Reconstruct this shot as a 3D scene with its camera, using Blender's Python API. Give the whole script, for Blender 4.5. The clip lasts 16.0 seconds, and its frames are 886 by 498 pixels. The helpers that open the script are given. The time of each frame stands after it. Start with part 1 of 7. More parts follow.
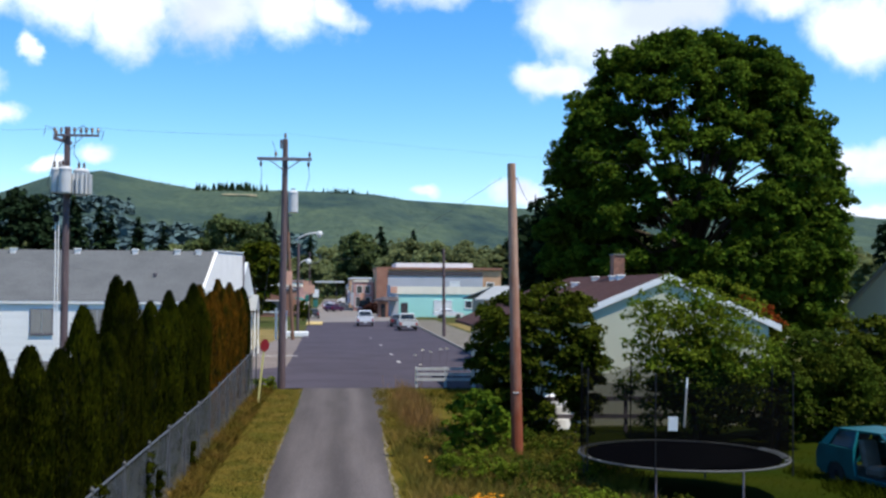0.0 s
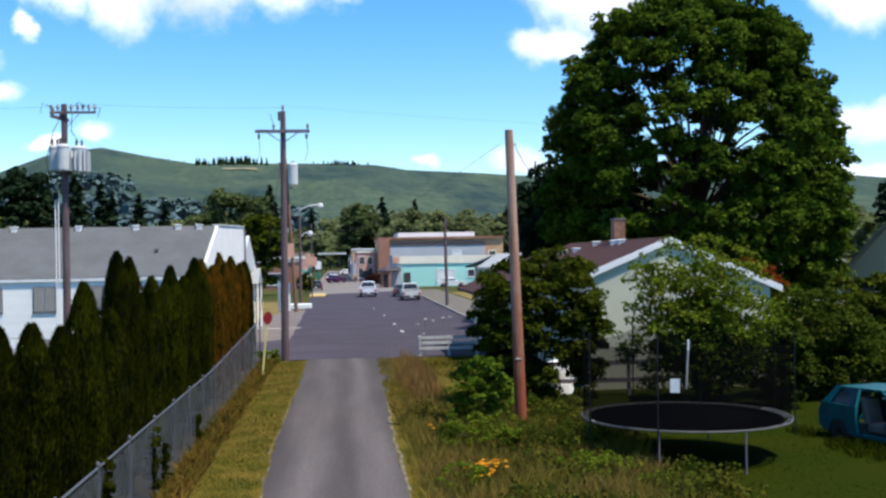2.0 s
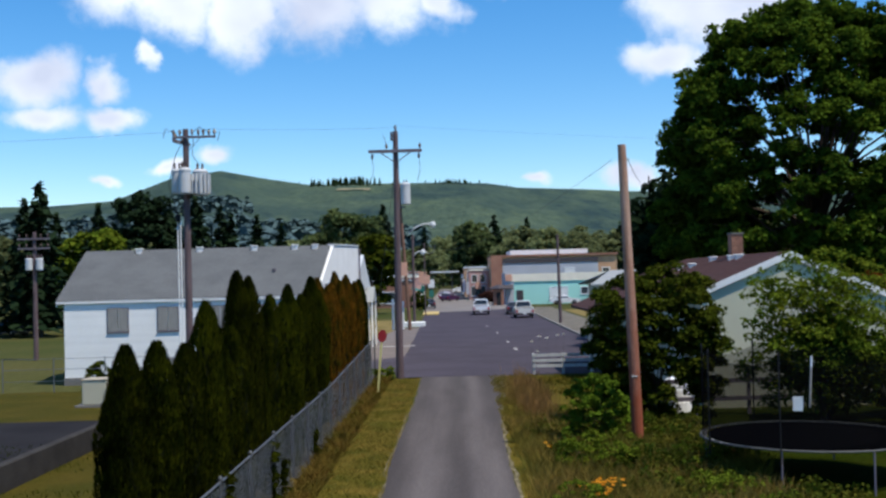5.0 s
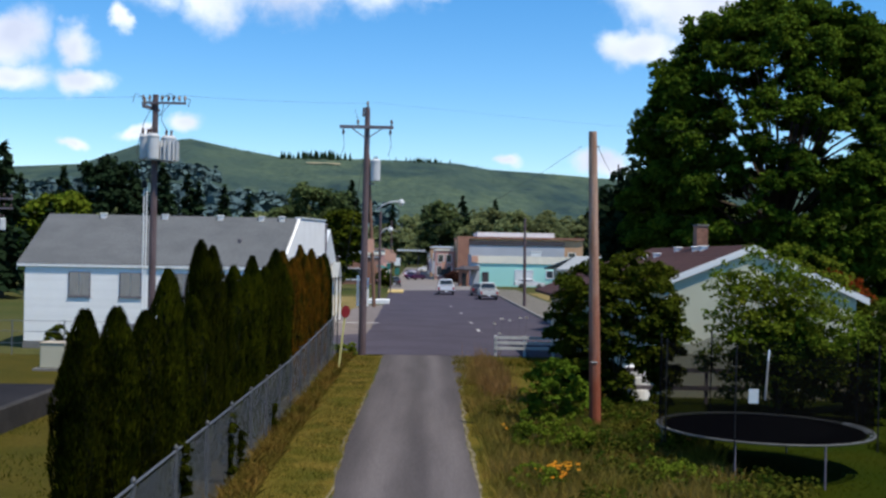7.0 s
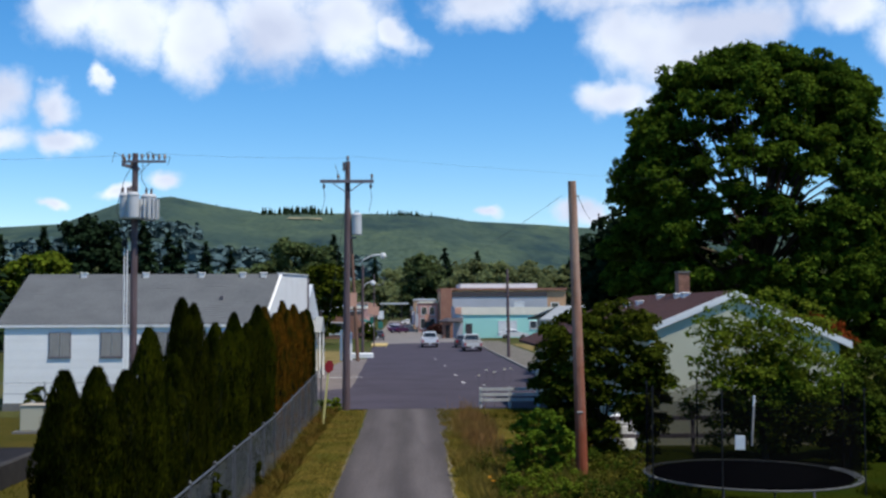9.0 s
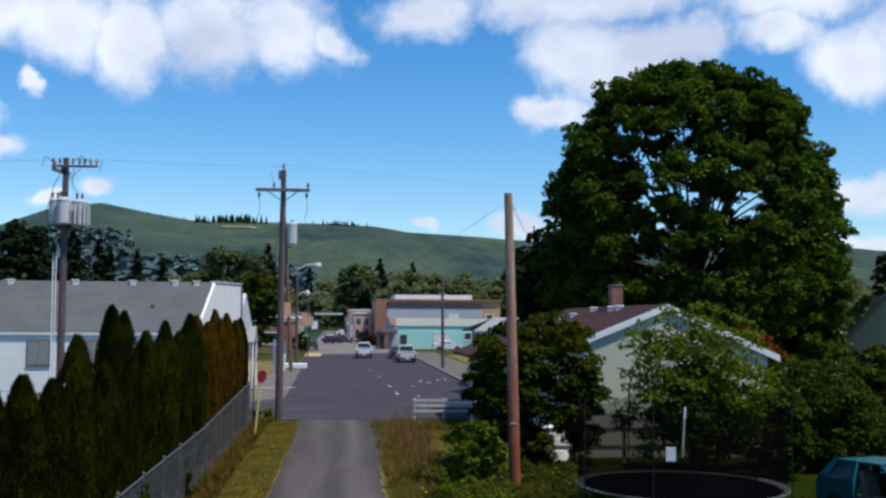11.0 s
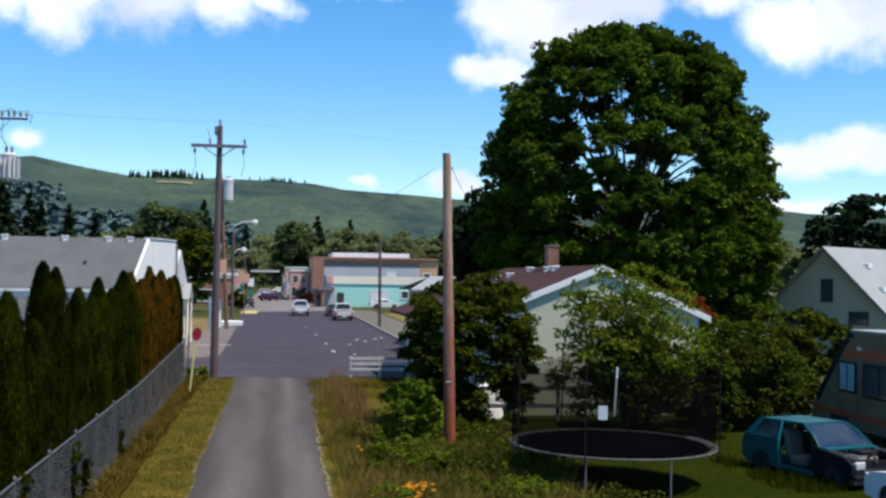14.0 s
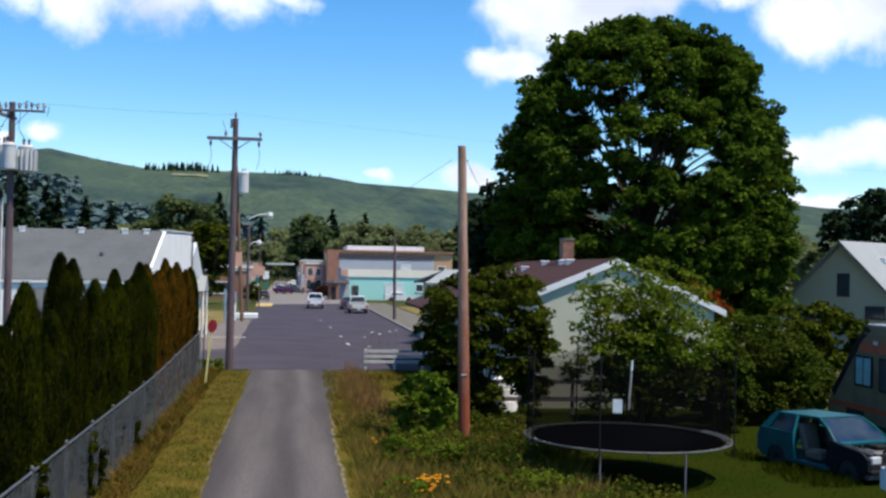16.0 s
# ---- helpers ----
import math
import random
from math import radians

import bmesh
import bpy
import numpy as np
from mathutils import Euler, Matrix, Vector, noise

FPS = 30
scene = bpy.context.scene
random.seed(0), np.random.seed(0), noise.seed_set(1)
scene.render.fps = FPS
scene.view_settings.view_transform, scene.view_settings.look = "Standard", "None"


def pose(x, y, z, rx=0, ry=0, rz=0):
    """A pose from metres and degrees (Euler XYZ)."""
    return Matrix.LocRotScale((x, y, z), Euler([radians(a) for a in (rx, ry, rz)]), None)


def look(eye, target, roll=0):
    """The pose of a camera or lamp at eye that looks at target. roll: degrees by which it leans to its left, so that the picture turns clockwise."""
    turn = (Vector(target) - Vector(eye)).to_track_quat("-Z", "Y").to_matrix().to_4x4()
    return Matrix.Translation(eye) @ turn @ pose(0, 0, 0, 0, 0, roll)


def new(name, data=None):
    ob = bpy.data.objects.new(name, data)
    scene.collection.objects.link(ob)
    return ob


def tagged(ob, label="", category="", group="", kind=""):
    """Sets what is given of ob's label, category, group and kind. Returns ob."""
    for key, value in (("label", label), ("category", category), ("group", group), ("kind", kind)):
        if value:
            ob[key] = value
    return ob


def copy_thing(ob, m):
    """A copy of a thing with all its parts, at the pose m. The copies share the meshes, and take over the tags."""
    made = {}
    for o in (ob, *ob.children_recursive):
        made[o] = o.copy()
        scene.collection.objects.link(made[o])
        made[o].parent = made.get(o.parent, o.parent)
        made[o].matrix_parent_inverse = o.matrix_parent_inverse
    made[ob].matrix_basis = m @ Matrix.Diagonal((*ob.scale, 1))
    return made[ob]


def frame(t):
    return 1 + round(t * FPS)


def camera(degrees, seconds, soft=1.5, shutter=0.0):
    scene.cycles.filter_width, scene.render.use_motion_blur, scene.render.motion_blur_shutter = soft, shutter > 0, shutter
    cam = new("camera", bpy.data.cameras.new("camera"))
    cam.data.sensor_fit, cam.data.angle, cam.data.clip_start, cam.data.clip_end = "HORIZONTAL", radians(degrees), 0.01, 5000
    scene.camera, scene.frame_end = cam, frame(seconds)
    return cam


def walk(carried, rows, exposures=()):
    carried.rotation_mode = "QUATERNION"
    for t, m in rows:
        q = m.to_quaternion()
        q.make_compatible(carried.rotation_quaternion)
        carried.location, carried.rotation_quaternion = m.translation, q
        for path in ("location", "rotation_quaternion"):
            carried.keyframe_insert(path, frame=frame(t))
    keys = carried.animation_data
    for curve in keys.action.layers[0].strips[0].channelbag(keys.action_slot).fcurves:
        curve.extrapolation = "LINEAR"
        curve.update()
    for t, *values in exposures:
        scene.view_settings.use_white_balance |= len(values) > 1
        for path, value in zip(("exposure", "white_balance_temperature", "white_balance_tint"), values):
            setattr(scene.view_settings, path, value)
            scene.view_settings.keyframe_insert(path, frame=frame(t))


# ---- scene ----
cam = camera(44.0, 16.0, soft=2.55)
# seconds, x, y, z in metres, yaw, pitch, roll in degrees
PATH = [
    (0, -0.059, -0.005, 4.538, -5.356, 2.034, -0.381),
    (0.5, -0.045, -0.021, 4.523, -8.366, 0.925, -0.737),
    (1, -0.003, -0.049, 4.499, -7.538, 1.429, -0.261),
    (1.5, -0.006, -0.018, 4.517, -5.868, 0.815, -0.335),
    (2, 0.001, -0.013, 4.515, -5.217, 0.421, 0.998),
    (2.5, 0.019, -0.010, 4.522, -5.056, 0.442, 0.293),
    (3, 0.008, 0.006, 4.518, -3.996, 0.650, 1.196),
    (3.5, 0.014, -0.008, 4.495, -1.900, 1.090, 0.211),
    (4, -0.021, 0.024, 4.504, -1.676, 3.804, 0.882),
    (4.2, -0.020, 0.009, 4.495, -0.455, 3.156, 1.553),
    (6.3, -0.003, -0.037, 4.495, 1.000, 0.967, 1.491),
    (6.5, -0.001, -0.034, 4.495, -1.432, 2.029, 0.618),
    (7, 0.001, -0.027, 4.496, -1.101, 0.391, -1.067),
    (7.5, 0.010, 0.027, 4.487, -0.329, 1.646, 0.758),
    (8, 0.021, 0.047, 4.481, -1.579, 3.549, 0.369),
    (8.5, 0.016, 0.020, 4.484, -1.295, 3.621, -0.087),
    (9, 0.020, -0.003, 4.495, -1.972, 3.126, 0.203),
    (9.5, 0.017, 0.052, 4.489, -2.981, 4.505, 0.143),
    (10, 0.012, 0.036, 4.485, -5.291, 4.019, -0.097),
    (12.3, -0.010, 0.024, 4.479, -5.433, 3.470, -0.657),
    (12.5, -0.015, 0.018, 4.484, -6.513, 3.254, -0.379),
    (13, 0.003, -0.015, 4.484, -7.950, 2.074, -0.932),
    (13.5, 0.003, -0.015, 4.486, -7.963, 1.254, -0.624),
    (14, 0.014, 0.002, 4.506, -8.649, 1.578, -0.846),
    (14.5, 0.021, -0.032, 4.481, -8.412, 1.153, -0.196),
    (15, -0.006, 0.044, 4.500, -7.922, 1.976, -0.883),
    (15.5, 0.002, -0.008, 4.483, -7.841, 1.462, -1.229),
    (16, 0.004, -0.012, 4.490, -7.887, 1.220, -1.034),
]
# the clip's own exposure and white balance: seconds, stops, kelvin, tint
LIGHT = [(0.0, 0.50, 6060, 10), (2.0, 0.61, 6140, 10), (3.3, 0.63, 6180, 10), (4.0, 0.25, 6060, 10), (6.5, 0.21, 6090, 10), (7.5, 0.33, 6120, 10), (8.5, 0.17, 6060, 10), (9.5, 0.11, 6010, 10),
         (10.2, 0.04, 5990, 10), (12.5, 0.13, 6040, 10), (13.5, 0.37, 6230, 10), (14.5, 0.42, 6270, 10), (16.0, 0.44, 6280, 10)]
walk(cam, [(t, pose(x, y, z, 90 + pitch, roll, yaw)) for t, x, y, z, yaw, pitch, roll in PATH], LIGHT)

# ---- world, sun and exposure ----
SUN_AZ, SUN_EL = 126.0, 64.0        # degrees to the right of the street's direction, degrees up

world = bpy.data.worlds.new("sky")
scene.world = world
world.use_nodes = True
wn, wl = world.node_tree.nodes, world.node_tree.links
wn.clear()


def wmath(op, a, b=None, c=None):
    n = wn.new("ShaderNodeMath")
    n.operation = op
    for i, v in enumerate((a, b, c)):
        if v is None:
            continue
        if isinstance(v, (int, float)):
            n.inputs[i].default_value = v
        else:
            wl.new(v, n.inputs[i])
    return n.outputs[0]


w_co = wn.new("ShaderNodeTexCoord")
w_sep = wn.new("ShaderNodeSeparateXYZ")
wl.new(w_co.outputs["Generated"], w_sep.inputs[0])
sky = wn.new("ShaderNodeTexSky")
sky.sky_type = "NISHITA"
sky.sun_disc = False
sky.sun_elevation = radians(SUN_EL)
sky.sun_rotation = radians(SUN_AZ)
sky.altitude = 100
sky.air_density, sky.dust_density, sky.ozone_density = 1.0, 0.1, 3.0
azim = wmath("MULTIPLY", wmath("ARCTAN2", w_sep.outputs[0], w_sep.outputs[1]), 57.2958)
elev = wmath("MULTIPLY", wmath("ARCSINE", w_sep.outputs[2]), 57.2958)

# cloud billows: azimuth, elevation, half width, half height (degrees)
CLOUDS = [
    (-17.2, 14.8, 2.6, 1.9), (-14.2, 14.3, 2.8, 2.3), (-11.0, 13.9, 2.4, 2.5), (-7.0, 14.5, 3.2, 2.5), (-3.0, 14.8, 3.0, 2.3), (-0.3, 14.2, 1.3, 0.9),
    (4.0, 15.6, 2.6, 1.5), (-20.9, 10.3, 1.9, 1.5), (-17.7, 10.0, 1.0, 0.9), (-20.4, 8.4, 1.7, 0.7), (-17.3, 8.4, 1.3, 0.65), (-15.9, 11.2, 0.45, 0.6),
    (12.8, 13.6, 3.0, 2.6), (11.3, 10.9, 2.0, 0.9), (16.5, 14.2, 3.6, 1.6), (15.5, 12.2, 2.0, 1.2), (22.5, 14.2, 2.6, 1.2), (26.5, 12.6, 2.8, 1.8), (29.5, 13.2, 3.0, 2.4), (27.3, 6.3, 2.6, 1.0),
    (29.6, 6.4, 1.8, 1.2), (26.5, 3.9, 1.6, 0.5), (-17.3, 5.2, 0.6, 0.35), (-12.4, 6.3, 1.2, 0.55), (-14.9, 5.8, 0.9, 0.4), (4.2, 4.75, 0.8, 0.3), (9.4, 5.2, 1.4, 0.6), (12.5, 16.8, 7.0, 1.6),
    (-11.0, 17.2, 9.0, 1.8), (24.0, 16.0, 5.0, 1.6), (38.0, 12.0, 5.0, 2.5), (-30.0, 12.0, 6.0, 3.0),
]
warp = wn.new("ShaderNodeTexNoise")
warp.inputs["Scale"].default_value, warp.inputs["Detail"].default_value, warp.inputs["Roughness"].default_value = 24.0, 8.0, 0.62
wl.new(w_co.outputs["Generated"], warp.inputs["Vector"])
fluff = wn.new("ShaderNodeTexNoise")
fluff.inputs["Scale"].default_value, fluff.inputs["Detail"].default_value = 9.0, 3.0
wl.new(w_co.outputs["Generated"], fluff.inputs["Vector"])
# the billows' outlines are bent out of round
bend = wn.new("ShaderNodeTexNoise")
bend.inputs["Scale"].default_value, bend.inputs["Detail"].default_value, bend.inputs["Roughness"].default_value = 11.0, 5.0, 0.55
wl.new(w_co.outputs["Generated"], bend.inputs["Vector"])
bend_sep = wn.new("ShaderNodeSeparateColor")
wl.new(bend.outputs["Color"], bend_sep.inputs[0])
bent_az = wmath("ADD", azim, wmath("MULTIPLY", wmath("SUBTRACT", bend_sep.outputs[0], 0.5), 4.6))
bent_el = wmath("ADD", elev, wmath("MULTIPLY", wmath("SUBTRACT", bend_sep.outputs[1], 0.5), 3.2))
cover = None
for ca, ce, cw, ch in CLOUDS:
    u = wmath("DIVIDE", wmath("SUBTRACT", bent_az, ca), cw * 1.1)
    v = wmath("DIVIDE", wmath("SUBTRACT", bent_el, ce), ch * 1.1)
    q = wmath("SUBTRACT", 1.0, wmath("SQRT", wmath("ADD", wmath("MULTIPLY", u, u), wmath("MULTIPLY", v, v))))
    cover = q if cover is None else wmath("MAXIMUM", cover, q)
# the rest of the sky carries the same kind of scattered cloud
far_noise = wmath("MULTIPLY", wmath("SUBTRACT", fluff.outputs[0], 0.60), 3.0)
high = wmath("MULTIPLY", wmath("SUBTRACT", elev, 17.5), 0.25)
far_cover = wmath("MINIMUM", far_noise, high)
cover = wmath("MAXIMUM", cover, far_cover)
dens = wmath("ADD", cover, wmath("MULTIPLY", wmath("SUBTRACT", warp.outputs[0], 0.5), 1.15))
mask = wn.new("ShaderNodeMapRange")
mask.interpolation_type = "SMOOTHSTEP"
wl.new(dens, mask.inputs["Value"])
for key, value in (("From Min", -0.16), ("From Max", 0.62)):
    mask.inputs[key].default_value = value
thick = wn.new("ShaderNodeMapRange")
wl.new(wmath("ADD", wmath("MULTIPLY", fluff.outputs[0], 1.0), wmath("MULTIPLY", dens, 0.12)), thick.inputs["Value"])
for key, value in (("From Min", 0.40), ("From Max", 0.72)):
    thick.inputs[key].default_value = value
tone = wn.new("ShaderNodeMix")
tone.data_type = "RGBA"
tone.inputs[6].default_value = (6.9, 7.1, 7.4, 1)
tone.inputs[7].default_value = (4.5, 4.8, 5.7, 1)
wl.new(thick.outputs[0], tone.inputs[0])
both = wn.new("ShaderNodeMix")
both.data_type = "RGBA"
wl.new(mask.outputs[0], both.inputs[0])
rich = wn.new("ShaderNodeHueSaturation")
rich.inputs["Saturation"].default_value = 1.36
wl.new(sky.outputs[0], rich.inputs["Color"])
wl.new(rich.outputs[0], both.inputs[6])
wl.new(tone.outputs[2], both.inputs[7])
back = wn.new("ShaderNodeBackground")
back.inputs["Strength"].default_value = 0.132
wl.new(both.outputs[2], back.inputs["Color"])
wout = wn.new("ShaderNodeOutputWorld")
wl.new(back.outputs[0], wout.inputs["Surface"])

sun = bpy.data.lights.new("sun", "SUN")
sun.energy, sun.angle, sun.color = 4.6, radians(0.53), (1.0, 0.895, 0.735)
sun_ob = new("sun", sun)
sa, se = radians(SUN_AZ), radians(SUN_EL)
sun_ob.matrix_world = look(Vector((math.sin(sa) * math.cos(se), math.cos(sa) * math.cos(se), math.sin(se))) * 200, (0, 0, 0))

# ---- materials ----
def mat(name, base, rough=0.8, metal=0.0, second=None, scale=3.0, amount=0.5, fine=40.0, grain=0.15, bump=0.0, bump_scale=60.0,
        stretch=(1, 1, 1), per_object=0.0, per_island=0.0, spec=0.4, translucent=0.0, detail=4.0):
    """A surface of a base colour and a second one in broad stains, with fine grain, relief and a tone of its own for each piece."""
    m = bpy.data.materials.new(name)
    m.use_nodes = True
    n, l = m.node_tree.nodes, m.node_tree.links
    b = n["Principled BSDF"]
    b.inputs["Roughness"].default_value, b.inputs["Metallic"].default_value = rough, metal
    b.inputs["Specular IOR Level"].default_value = spec
    co = n.new("ShaderNodeTexCoord")
    mp = n.new("ShaderNodeMapping")
    mp.inputs["Scale"].default_value = stretch
    l.new(co.outputs["Object"], mp.inputs[0])
    broad = n.new("ShaderNodeTexNoise")
    broad.inputs["Scale"].default_value, broad.inputs["Detail"].default_value = scale, detail
    l.new(mp.outputs[0], broad.inputs["Vector"])
    ramp = n.new("ShaderNodeMapRange")
    ramp.inputs["From Min"].default_value, ramp.inputs["From Max"].default_value = 0.35, 0.65
    ramp.inputs["To Max"].default_value = amount
    l.new(broad.outputs[0], ramp.inputs[0])
    mix = n.new("ShaderNodeMix")
    mix.data_type = "RGBA"
    mix.inputs[6].default_value = (*base, 1)
    mix.inputs[7].default_value = (*(second or [c * 0.6 for c in base]), 1)
    l.new(ramp.outputs[0], mix.inputs[0])
    fn = n.new("ShaderNodeTexNoise")
    fn.inputs["Scale"].default_value, fn.inputs["Detail"].default_value = fine, 3.0
    l.new(mp.outputs[0], fn.inputs["Vector"])
    val = n.new("ShaderNodeMapRange")
    val.inputs["From Min"].default_value, val.inputs["From Max"].default_value = 0.25, 0.75
    val.inputs["To Min"].default_value, val.inputs["To Max"].default_value = 1 - grain, 1 + grain
    l.new(fn.outputs[0], val.inputs[0])
    tone = val.outputs[0]
    for spread, node, out in ((per_object, "ShaderNodeObjectInfo", "Random"), (per_island, "ShaderNodeNewGeometry", "Random Per Island")):
        if spread:
            src = n.new(node)
            r = n.new("ShaderNodeMapRange")
            r.inputs["To Min"].default_value, r.inputs["To Max"].default_value = 1 - spread, 1 + spread
            l.new(src.outputs[out], r.inputs[0])
            k = n.new("ShaderNodeMath")
            k.operation = "MULTIPLY"
            l.new(tone, k.inputs[0])
            l.new(r.outputs[0], k.inputs[1])
            tone = k.outputs[0]
    hsv = n.new("ShaderNodeHueSaturation")
    l.new(mix.outputs[2], hsv.inputs["Color"])
    l.new(tone, hsv.inputs["Value"])
    l.new(hsv.outputs[0], b.inputs["Base Color"])
    if bump:
        bn = n.new("ShaderNodeTexNoise")
        bn.inputs["Scale"].default_value, bn.inputs["Detail"].default_value = bump_scale, 5.0
        l.new(mp.outputs[0], bn.inputs["Vector"])
        bp = n.new("ShaderNodeBump")
        bp.inputs["Strength"].default_value, bp.inputs["Distance"].default_value = bump, 0.02
        l.new(bn.outputs[0], bp.inputs["Height"])
        l.new(bp.outputs[0], b.inputs["Normal"])
    if translucent:
        tr = n.new("ShaderNodeBsdfTranslucent")
        l.new(hsv.outputs[0], tr.inputs["Color"])
        ms = n.new("ShaderNodeMixShader")
        ms.inputs[0].default_value = translucent
        l.new(b.outputs[0], ms.inputs[1])
        l.new(tr.outputs[0], ms.inputs[2])
        l.new(ms.outputs[0], n["Material Output"].inputs["Surface"])
    return m


def glass(name, tint=(0.05, 0.06, 0.07), rough=0.08):
    m = mat(name, tint, rough=rough, spec=0.8, grain=0.05, amount=0.3)
    return m


